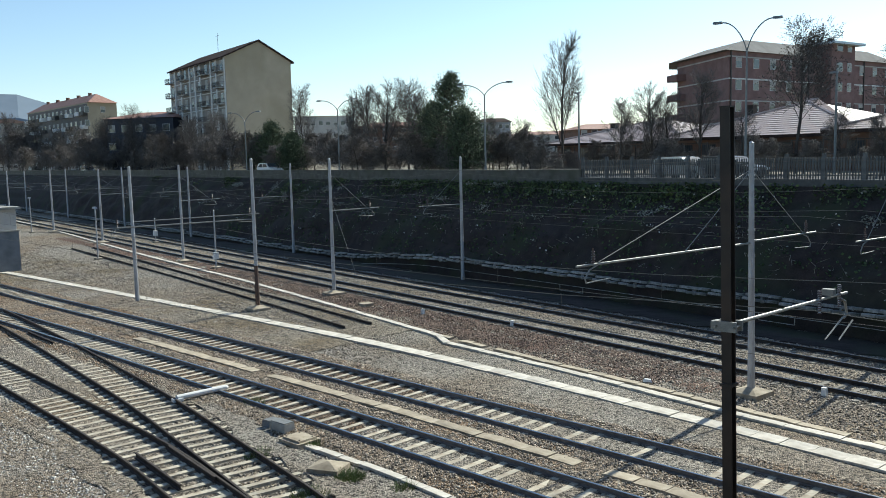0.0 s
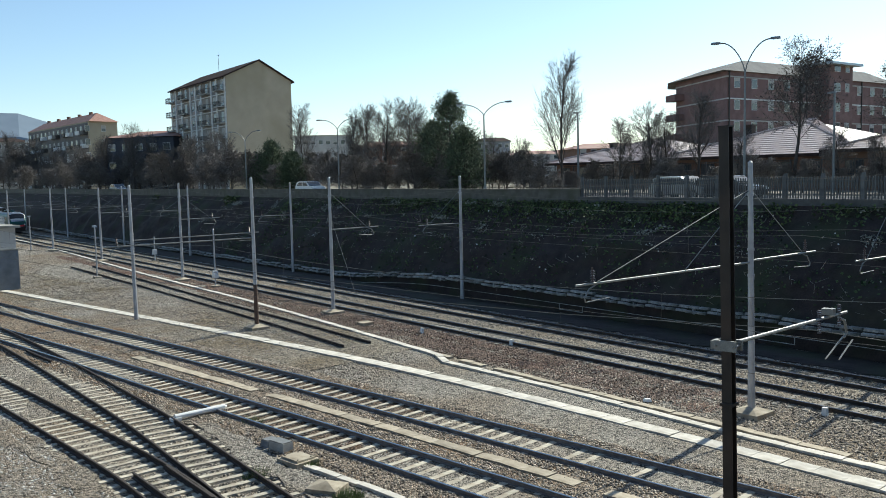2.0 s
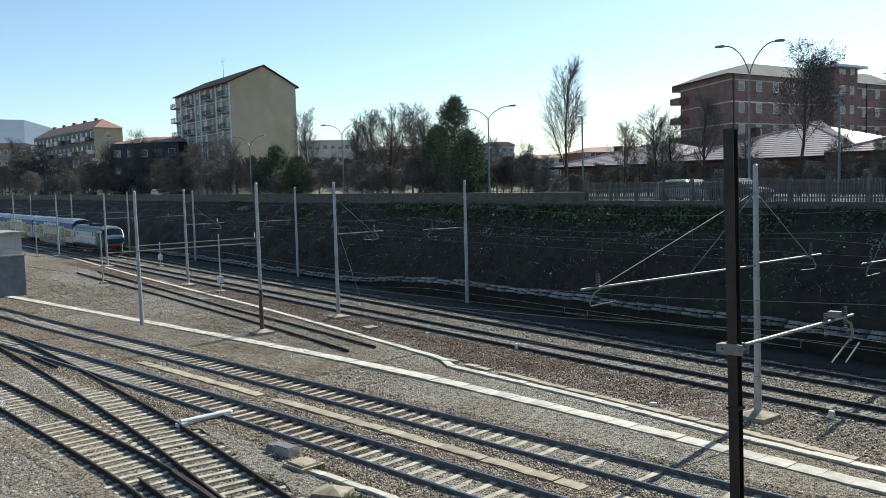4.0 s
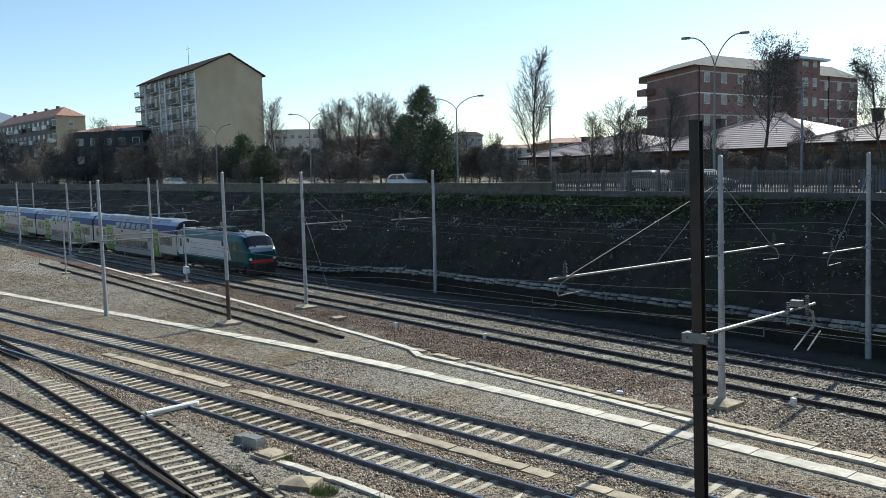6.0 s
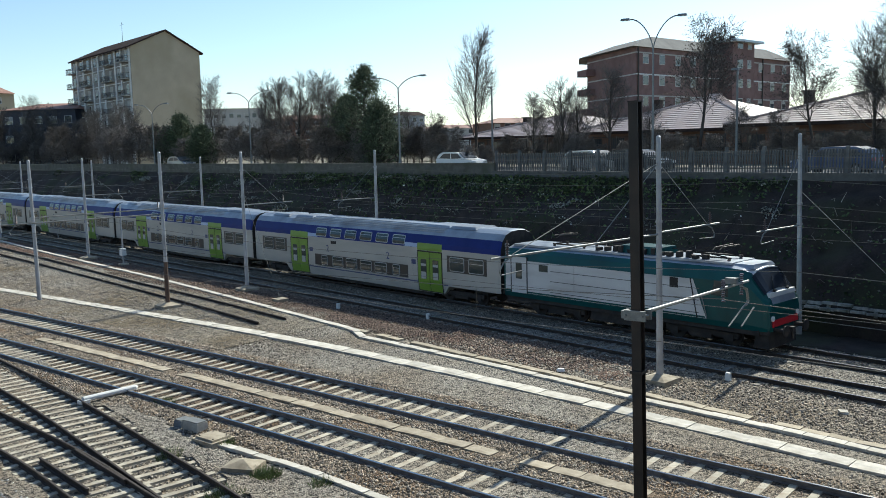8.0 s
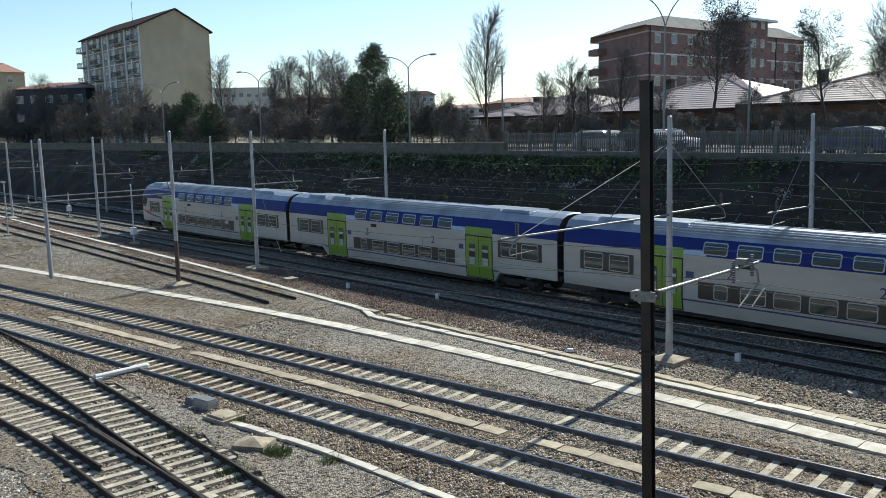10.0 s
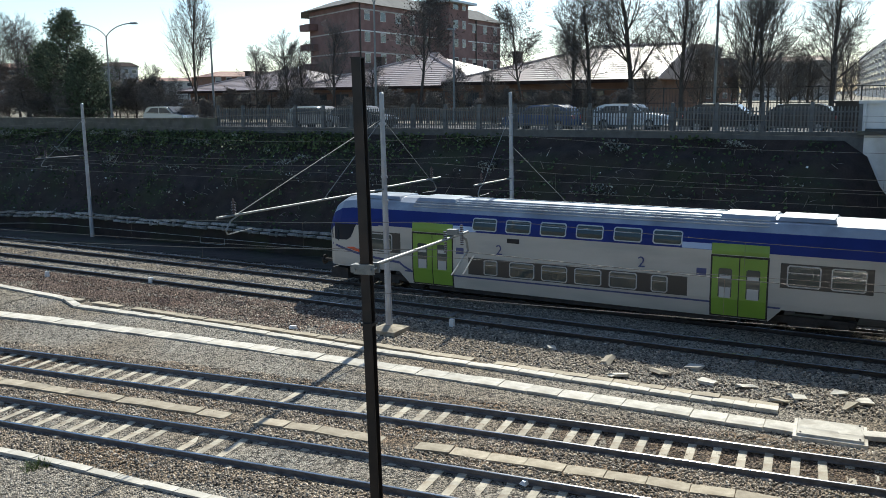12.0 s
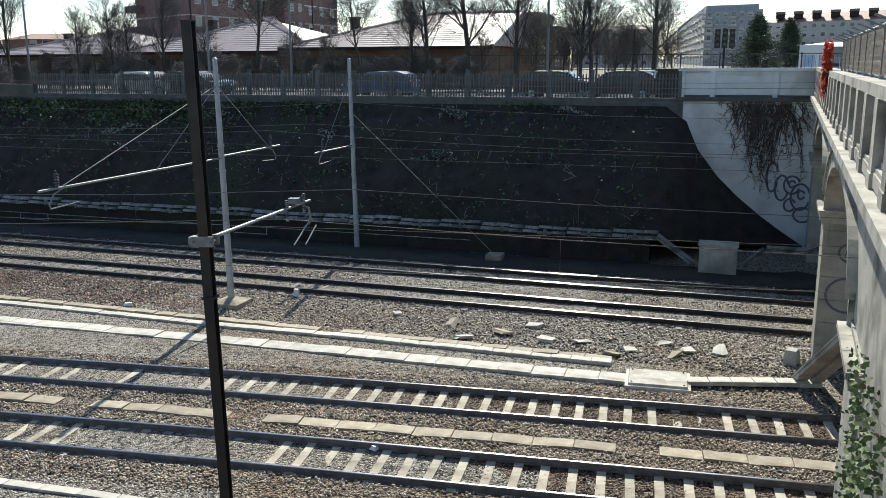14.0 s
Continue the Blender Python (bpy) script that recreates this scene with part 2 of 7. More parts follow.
COACH_GREY = surface("grey_train_paint", (0.41, 0.385, 0.34), (0.51, 0.48, 0.425), 0.8, 0.35, bump=0.0, stain=(0.36, 0.345, 0.31), stretch=(0.4, 1, 2))
COACH_BLUE = surface("blue_train_paint", (0.005, 0.016, 0.13), (0.009, 0.026, 0.19), 0.8, 0.45, bump=0.0, spec=0.2)
COACH_PALE = surface("pale_blue_train_paint", (0.32, 0.42, 0.62), (0.42, 0.52, 0.70), 0.8, 0.35, bump=0.0)
COACH_ROOF = surface("ribbed_train_roof", (0.26, 0.30, 0.36), (0.40, 0.44, 0.50), 1.2, 0.36, 0.35, bump=0.05, stain=(0.2, 0.22, 0.26), stain_scale=0.5)
LIME = surface("lime_green_door_paint", (0.165, 0.275, 0.03), (0.215, 0.345, 0.05), 0.8, 0.35, bump=0.0)
TRAIN_GLASS = plain("train_window_glass", (0.03, 0.05, 0.052), 0.05, 0.0, 0.6)
LOCO_GLASS = plain("dark_windscreen_glass", (0.02, 0.025, 0.035), 0.12, 0.0, 0.12)
TRAIN_BAND = plain("dark_window_band", (0.035, 0.035, 0.035), 0.3)
WIN_FRAME = plain("aluminium_window_frame", (0.40, 0.42, 0.43), 0.4, 0.3)
UNDER = surface("sooty_underframe", (0.015, 0.013, 0.012), (0.05, 0.043, 0.038), 3, 0.85)
RED_PAINT = plain("red_buffer_beam", (0.55, 0.02, 0.03), 0.4)
NAVY = plain("navy_lettering", (0.05, 0.06, 0.16), 0.5)
ORANGE = surface("orange_net", (0.55, 0.05, 0.01), (0.8, 0.14, 0.04), 4, 0.7, bump=0.0)
MESH_BROWN = surface("brown_screen_mat", (0.16, 0.11, 0.075), (0.30, 0.22, 0.15), 8, 0.85, stretch=(4, 4, 0.4))
SIGN_WHITE = plain("white_board", (0.75, 0.75, 0.74), 0.5)
GRAFFITI_DARK = plain("dark_spray_paint", (0.10, 0.11, 0.14), 0.6)
GRAFFITI_PALE = plain("pale_spray_paint", (0.55, 0.56, 0.58), 0.6)
CABIN = surface("cabin_paint", (0.11, 0.125, 0.14), (0.22, 0.24, 0.26), 1.2, 0.8, stain=(0.12, 0.15, 0.18), stain_scale=1.0)
LENS = plain("dark_signal_lens", (0.02, 0.02, 0.02), 0.2)


# ---------------------------------------------------------------- mesh helpers
class Geo:
    """Collects vertices and faces of one mesh."""

    def __init__(self):
        self.v, self.f, self.m = [], [], []

    def face(self, pts, mat=0):
        i = len(self.v)
        self.v += [tuple(p) for p in pts]
        self.f.append(tuple(range(i, i + len(pts))))
        self.m.append(mat)

    def box(self, x0, x1, y0, y1, z0, z1, m=None, mat=0, taper=0.0):
        i = len(self.v)
        t = taper
        c = [(x0, y0, z0), (x1, y0, z0), (x1, y1, z0), (x0, y1, z0), (x0 + t, y0 + t, z1), (x1 - t, y0 + t, z1), (x1 - t, y1 - t, z1), (x0 + t, y1 - t, z1)]
        self.v += [tuple(m @ Vector(p)) for p in c] if m else c
        for q in ((0, 3, 2, 1), (4, 5, 6, 7), (0, 1, 5, 4), (1, 2, 6, 5), (2, 3, 7, 6), (3, 0, 4, 7)):
            self.f.append(tuple(i + k for k in q))
            self.m.append(mat)
        return self

    def tube(self, p, q, r0, r1=None, n=6, mat=0, caps=True):
        r1 = r0 if r1 is None else r1
        p, q = Vector(p), Vector(q)
        d = q - p
        if d.length < 1e-6:
            return self
        d.normalize()
        a = d.orthogonal().normalized()
        b = d.cross(a)
        i = len(self.v)
        for c, r in ((p, r0), (q, r1)):
            for k in range(n):
                an = 2 * math.pi * k / n
                self.v.append(tuple(c + a * (r * math.cos(an)) + b * (r * math.sin(an))))
        for k in range(n):
            self.f.append((i + k, i + (k + 1) % n, i + n + (k + 1) % n, i + n + k))
            self.m.append(mat)
        if caps:
            self.f.append(tuple(i + k for k in reversed(range(n))))
            self.f.append(tuple(i + n + k for k in range(n)))
            self.m += [mat, mat]
        return self

    def path(self, pts, r, n=5, mat=0):
        for p, q in zip(pts, pts[1:]):
            self.tube(p, q, r, r, n, mat)
        return self

    def sweep(self, pts, profile, mat=0, close=True, caps=True):
        """Sweep a profile of (side, up) along points in plan; side is to the left of the way."""
        n, rows = len(profile), []
        for k, p in enumerate(pts):
            a, b = Vector(pts[max(k - 1, 0)]), Vector(pts[min(k + 1, len(pts) - 1)])
            d = (b - a)
            d.z = 0
            d.normalize()
            s = Vector((-d.y, d.x, 0))
            i = len(self.v)
            self.v += [tuple(Vector(p) + s * x + Vector((0, 0, z))) for x, z in profile]
            rows.append(i)
        for i, j in zip(rows, rows[1:]):
            for k in range(n if close else n - 1):
                self.f.append((i + k, i + (k + 1) % n, j + (k + 1) % n, j + k))
                self.m.append(mat[k] if isinstance(mat, (list, tuple)) else mat)
        if close and caps:
            self.f += [tuple(range(rows[0], rows[0] + n)), tuple(reversed(range(rows[-1], rows[-1] + n)))]
            self.m += [0, 0]
        return self

    def prism(self, poly, y0, y1, mat=0):
        """A polygon in x, z pushed from y0 to y1."""
        n, i = len(poly), len(self.v)
        self.v += [(x, y0, z) for x, z in poly] + [(x, y1, z) for x, z in poly]
        self.f += [tuple(range(i, i + n)), tuple(reversed(range(i + n, i + 2 * n)))]
        self.m += [mat, mat]
        for k in range(n):
            self.f.append((i + k, i + n + k, i + n + (k + 1) % n, i + (k + 1) % n))
            self.m.append(mat)
        return self

    def mesh(self, name, *mats, smooth=False):
        me = bpy.data.meshes.new(name)
        me.from_pydata(self.v, [], self.f)
        for m in mats:
            me.materials.append(m)
        if len(mats) > 1:
            me.polygons.foreach_set("material_index", self.m)
        me.update()
        bm = bmesh.new()
        bm.from_mesh(me)
        if len(bm.faces) < 60000:
            bmesh.ops.recalc_face_normals(bm, faces=bm.faces)
        if smooth:
            for f in bm.faces:
                f.smooth = True
        bm.to_mesh(me)
        bm.free()
        return me


def empty(name, m, label="", category="", group="", kind=""):
    ob = new(name)
    ob.empty_display_size = 0.2
    ob.matrix_world = m
    return tagged(ob, label, category, group, kind)


def part(name, geo, material, parent, label="", smooth=False, m=None):
    mats = material if isinstance(material, (list, tuple)) else (material,)
    me = geo if isinstance(geo, bpy.types.Mesh) else geo.mesh(name, *mats, smooth=smooth)
    ob = new(name, me)
    ob.parent = parent
    if m is not None:
        ob.matrix_basis = m
    return tagged(ob, label)


def thing(name, geo, material, label, category, m=None, group="", kind="", smooth=False):
    mats = material if isinstance(material, (list, tuple)) else (material,)
    ob = new(name, geo.mesh(name, *mats, smooth=smooth))
    if m is not None:
        ob.matrix_world = m
    return tagged(ob, label, category, group, kind)


# ---------------------------------------------------------------- plan
# u runs along the far pair of tracks, v from its farthest rail towards the viewer
O2 = Vector((15.5, 36.2, 0))
UD, VD = Vector((0.6091, -0.7931, 0)), Vector((-0.7931, -0.6091, 0))
LINE_YAW = math.degrees(math.atan2(UD.y, UD.x))


def uv(u, v, z=0.0):
    return O2 + UD * u + VD * v + Vector((0, 0, z))


def polar(az, d, z=0.0):
    return Vector((d * math.sin(radians(az)), d * math.cos(radians(az)), z))


def on_street(az, v):
    """The plan point in direction az on the line at offset v."""
    d = polar(az, 1)
    det = d.x * -UD.y + d.y * UD.x
    r = O2 + VD * v
    s = (r.x * -UD.y + r.y * UD.x) / det
    return d * s


STREET = 6.5
GROUND = -0.20
BD, BR = Vector((0.8241, 0.5664, 0)), Vector((0.5664, -0.8241, 0))


def br(s, l, z=0.0):
    return BD * s + BR * l + Vector((0, 0, z))


# ---------------------------------------------------------------- ground
def ground_sheet():
    g = Geo()
    us = [-3500, -600, -300, -200] + list(range(-180, 61, 6)) + [80, 140, 400, 3500]
    vs = [-3500, -600, -120, -60, -30, -14, -9.42, -9.40, -5.0, -3.0, 0, 4, 8, 12, 16, 20, 25, 30, 34, 40, 44, 52, 90, 400, 3500]

    def height(u, v):
        if v <= -9.41:
            return STREET - 0.06
        if v >= 52:
            return STREET
        if v > 44:
            return GROUND + (STREET - GROUND) * (v - 44) / 8
        rough = 0.04 * math.sin(u * 0.9 + v * 1.7) if 11 < v < 34 else 0.0
        return GROUND + rough
    rows = []
    for u in us:
        rows.append(len(g.v))
        for v in vs:
            g.v.append(tuple(uv(u, v, height(u, v))))
    for i, j in zip(rows, rows[1:]):
        for k in range(len(vs) - 1):
            g.f.append((i + k, i + k + 1, j + k + 1, j + k))
            g.m.append(1 if vs[k] < -9.41 else 0)
    return thing("ground", g, (BALLAST, LITTER_EARTH), "grey crushed-stone railway ground in a deep cutting", "ground", kind="structure")


ground_sheet()


def strip(name, pts, width, z, material, label, category):
    g = Geo()
    g.sweep([Vector((p.x, p.y, z)) for p in pts], [(-width / 2, -0.3), (width / 2, -0.3), (width / 2 - 0.25, 0), (-width / 2 + 0.25, 0)])
    return thing(name, g, material, label, category, kind="structure")


def poly(points, step=1.0):
    """Points every step metres along a smooth line through the given plan points."""
    P = [Vector((*p, 0)) if len(p) == 2 else Vector(p) for p in points]
    P = [P[0] * 2 - P[1]] + P + [P[-1] * 2 - P[-2]]
    out = []
    for a, b, c, d in zip(P, P[1:], P[2:], P[3:]):
        n = max(1, round((c - b).length / step))
        for k in range(n):
            t = k / n
            out.append(0.5 * ((2 * b) + (c - a) * t + (2 * a - 5 * b + 4 * c - d) * t * t + (3 * b - a - 3 * c + d) * t ** 3))
    out.append(P[-2])
    return out


def walk_along(pts, step, start=0.0):
    """Points and headings at even steps along a line."""
    out, left = [], start
    for a, b in zip(pts, pts[1:]):
        d = (b - a).length
        while left <= d:
            out.append((a.lerp(b, left / d), math.degrees(math.atan2(b.y - a.y, b.x - a.x))))
            left += step
        left -= d
    return out


def shift(pts, off):
    out = []
    for k, p in enumerate(pts):
        d = (pts[min(k + 1, len(pts) - 1)] - pts[max(k - 1, 0)]).normalized()
        out.append(p + Vector((-d.y, d.x, 0)) * off)
    return out


RAIL_PROFILE = [(-0.014, 0.0), (-0.032, -0.0035), (-0.036, -0.012), (-0.036, -0.035), (-0.010, -0.05), (-0.010, -0.135), (-0.07, -0.155), (-0.07, -0.165), (0.07, -0.165), (0.07, -0.155), (0.010, -0.135), (0.010, -0.05), (0.036, -0.035), (0.036, -0.012), (0.032, -0.0035), (0.014, 0.0)]
RAIL_MATS = [1, 1] + [0] * 11 + [1, 1, 1]


def rail_geo(pts):
    g = Geo()
    g.sweep(pts, RAIL_PROFILE, RAIL_MATS)
    return g


def sleeper_mesh(material, length=2.4, name="sleeper"):
    g = Geo()
    g.box(-0.12, 0.12, -length / 2, length / 2, -0.34, -0.168, taper=0.02)
    for y in (-0.75, 0.75):
        g.box(-0.10, 0.10, y - 0.17, y + 0.17, -0.168, -0.150)
    return g.mesh(name, material)


CONC_SLEEPER = sleeper_mesh(SLEEPER)
WOOD_SLEEPER = sleeper_mesh(OLD_WOOD, 2.5)


def track(far_rail, label, mesh, first=0.0, spacing=0.6, stretch=None, top=RAIL_TOP, gauge=1.505, web=RAIL_SIDE):
    """Two rails and their sleepers; far_rail is the rail away from the viewer, running left to right."""
    t = empty("railway_track", Matrix.Identity(4), label, "railway track", kind="structure")
    near = shift(far_rail, -gauge)
    part("rail", rail_geo(far_rail), (web, top), t)
    part("rail", rail_geo(near), (web, top), t)
    mid = shift(far_rail, -gauge / 2)
    n = 0
    for p, yaw in walk_along(mid, spacing, first):
        if (stretch is None or stretch(p)) and n < 298:
            n += 1
            ob = part("sleeper", mesh, None, t, m=pose(p.x, p.y, random.uniform(-0.012, 0.012) - (random.choice((0.0, 0.02, 0.045)) if 15.6 < p.x < 30 else 0), 0, random.uniform(-0.5, 0.5), yaw + random.uniform(-1.2, 1.2)))
    return t


def straight(p, q, step=4.0):
    p, q = Vector((*p, 0)), Vector((*q, 0))
    n = max(1, round((q - p).length / step))
    return [p.lerp(q, k / n) for k in range(n + 1)]


def bed(pts, half, z, material, label, name="ballast_bed"):
    """A low bank of stone under a track, with an uneven edge."""
    g = Geo()
    rng = random.Random(int(half * 100))
    line = walk_along(pts, 0.7)
    rows = []
    for p, yaw in line:
        s = Vector((-math.sin(radians(yaw)), math.cos(radians(yaw)), 0))
        rows.append(len(g.v))
        for k, (w, dz) in enumerate(((-1, -0.14), (-0.86, 0), (-0.45, 0.015), (0, -0.01), (0.45, 0.015), (0.86, 0), (1, -0.14))):
            e = half * w + (rng.uniform(-0.3, 0.3) if abs(w) > 0.8 else 0)
            q = p + s * e
            g.v.append((q.x, q.y, z + dz + rng.uniform(-0.015, 0.015)))
    for a, b in zip(rows, rows[1:]):
        for k in range(6):
            g.f.append((a + k, a + k + 1, b + k + 1, b + k))
            g.m.append(0)
    return thing(name, g, material, label, "ballast", kind="structure")


# near pair of tracks
def near_line(a, o):
    """A plan point a metres along the near pair of tracks and o metres beyond it."""
    h = math.sqrt(0.5)
    return Vector(((a + o) * h + 15.05, (o - a) * h + 15.05, 0))


def near_off(a):
    """How far the near pair of tracks bows away from its chord."""
    knots = ((-168, -0.3), (-90, 0.0), (-56, 0.12), (-40, 0.36), (-20, 0.47), (-8, 0.44), (5, 0.14), (12, -0.12), (20, -0.5), (64, -3.0))
    for (a0, o0), (a1, o1) in zip(knots, knots[1:]):
        if a <= a1:
            k = (a - a0) / (a1 - a0)
            return o0 + (o1 - o0) * k
    return knots[-1][1]


def near_curve(off):
    pts = [near_line(a, near_off(a) + off) for a in range(-168, 65, 8)]
    return poly([tuple(p) for p in pts], 2.0)


A_FAR, B_FAR = near_curve(0.0), near_curve(-3.82)
track(A_FAR, "main railway track with steel rails and pale concrete sleepers", CONC_SLEEPER, stretch=lambda p: -48 < p.x < 24, web=RAIL_MAIN)
track(B_FAR, "railway track on rust-stained ballast with concrete sleepers", CONC_SLEEPER, stretch=lambda p: -44 < p.x < 22, web=RAIL_MAIN)
# branch tracks that leave towards the viewer
E_FAR = poly([(-35.0, 60.9), (-27.0, 52.0), (-19.8, 43.4), (-14.1, 36.2), (-9.8, 30.6), (-5.9, 25.1), (-3.2, 21.2), (0.5, 15.5), (5.0, 8.0)])
F_FAR = poly([(-60.0, 80.0), (-40.0, 59.2), (-28.0, 46.6), (-19.9, 38.1), (-14.9, 32.7), (-9.9, 27.2), (-7.6, 24.5), (-5.1, 21.2), (-1.0, 16.0), (4.0, 9.0)])
track(E_FAR, "diverging turnout track with dark rails and worn sleepers", CONC_SLEEPER, stretch=lambda p: p.y < 44, top=RAIL_SIDE)
track(F_FAR, "disused siding track with dull brown rails", CONC_SLEEPER, 0.3, stretch=lambda p: p.y > 14, top=RAIL_SIDE)
# far pair of tracks
C_FAR = [uv(u, 0) for u in range(-320, 201, 8)]
D_FAR = [uv(u, 3.8) for u in range(-320, 201, 8)]
track(C_FAR, "far main railway track half sunk in grey ballast", WOOD_SLEEPER, spacing=0.62, stretch=lambda p: -40 < p.x < 40)
track(D_FAR, "far railway track with dark rails and ballast-covered sleepers", WOOD_SLEEPER, spacing=0.62, stretch=lambda p: -40 < p.x < 40)

# ballast of the near pair: heaped over the sleeper ends, low between the rails; (offset, height, material)
NEAR_SECTION = [(1.5, -0.30, 0), (1.1, -0.19, 0), (0.75, -0.125, 0), (0.22, -0.130, 0), (0.06, -0.165, 1), (-0.10, -0.196, 1), (-0.75, -0.205, 1), (-1.40, -0.196, 1), (-1.57, -0.165, 0), (-1.74, -0.130, 0), (-2.65, -0.135, 0),
                (-3.58, -0.125, 0), (-3.75, -0.165, 1), (-3.92, -0.198, 1), (-4.57, -0.207, 1), (-5.22, -0.198, 1), (-5.38, -0.165, 0), (-5.56, -0.128, 0), (-6.1, -0.13, 0), (-6.6, -0.19, 0), (-7.0, -0.30, 0)]


def near_bed():
    g = Geo()
    rng = random.Random(77)
    rows = []
    a = -95.0
    while a < 30:
        c = near_off(a)
        rows.append(len(g.v))
        for k, (o, z, _) in enumerate(NEAR_SECTION):
            edge = 0.22 if k in (0, 1, 19, 20) else 0.025
            p = near_line(a, c + o + rng.uniform(-edge, edge))
            g.v.append((p.x, p.y, z + rng.uniform(-0.012, 0.012)))
        a += 0.45
    for i, j in zip(rows, rows[1:]):
        for k in range(len(NEAR_SECTION) - 1):
            g.f.append((i + k, i + k + 1, j + k + 1, j + k))
            g.m.append(NEAR_SECTION[k + 1][2] if NEAR_SECTION[k][2] else 0)
    return thing("ballast_bed", g, (WARM_BALLAST, DARK_BALLAST), "brown rust-stained ballast heaped round the near tracks", "ballast", kind="structure")


near_bed()
# near-black strip over the gravel deepens the shade at the foot of the low wall
bed([uv(u, -2.35) for u in (-120, -40, 10, 24)], 1.5, -0.145, EARTH, "near-black earth-coloured strip standing in for shade along the low wall", "earth_strip")
bed([uv(u, 6.9) for u in (-90, -40, -10, 1)], 1.9, -0.195, RUST_BALLAST, "dark rusty ballast beside the far tracks")
bed([uv(u, 2.6) for u in (-120, -40, 10, 40)], 2.75, -0.183, BALLAST, "grey ballast under the far tracks")
bed(shift(F_FAR[20:], -2.25), 0.5, -0.16, BALLAST, "grey stone heaped against the siding")
bed(shift(E_FAR[30:], 0.72), 0.5, -0.155, BALLAST, "grey stone heaped against the turnout track")
bed(poly([(-62.0, 104.0), (-46.0, 84.0), (-30.0, 68.0), (-14.0, 52.5), (-3.0, 41.0)]), 5.2, -0.188, SCRUB, "brown trodden scrub ground between the track groups", "scrub_ground")


# ---------------------------------------------------------------- embankment, low wall, duct
def wall_top(u):
    """Height of the low wall at the foot of the embankment."""
    k = min(max((u + 46) / 16, 0), 1)
    return 0.05 + 0.85 * k * k * (3 - 2 * k)


def embankment():
    g = Geo()
    us = [-330, -280, -240, -200, -180, -160] + [-150 + 1.0 * k for k in range(168)] + [17.6, 18.6, 19.6, 20.6, 21.6, 22.6]
    n, rows = 22, []
    for u in us:
        k = min(max((u - 16.9) / 5.9, 0), 1) ** 0.55
        rows.append(len(g.v))
        for j in range(n + 1):
            t = j / n
            v = (-4.0 - 5.36 * k) * (1 - t) + -9.37 * t
            z = (wall_top(u) - 0.05) * (1 - t) * (1 - k) + (STREET - 0.15) * (1 - k) * t - 0.25 * k
            edge = min(t, 1 - t, 0.2) * 5 * (1 - k)
            w = 0.55 * noise.noise(Vector((u * 0.35, t * 3, 3))) + 0.28 * noise.noise(Vector((u * 1.3, t * 9, 7)))
            bulge = 0.35 * math.sin(t * math.pi)
            p = uv(u, v + (w + bulge) * edge * 0.75, z + (w + bulge) * edge * 0.6)
            g.v.append(tuple(p))
    for a, b in zip(rows, rows[1:]):
        for j in range(n):
            g.f.append((a + j, a + j + 1, b + j + 1, b + j))
            g.m.append(0)
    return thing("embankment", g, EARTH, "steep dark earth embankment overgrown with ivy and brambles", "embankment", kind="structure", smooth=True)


embankment()

g = Geo()
pts = [(u, wall_top(u)) for u in range(-120, 17, 4)]
for (u0, z0), (u1, z1) in zip(pts, pts[1:]):
    i = len(g.v)
    for u, z in ((u0, z0), (u1, z1)):
        g.v += [tuple(uv(u, -3.72, -0.3)), tuple(uv(u, -3.76, z)), tuple(uv(u, -4.05, z)), tuple(uv(u, -4.1, -0.3))]
    g.f += [(i, i + 1, i + 5, i + 4), (i + 1, i + 2, i + 6, i + 5), (i + 2, i + 3, i + 7, i + 6)]
    g.m += [0, 0, 0]
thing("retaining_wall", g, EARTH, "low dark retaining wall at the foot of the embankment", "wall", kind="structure")


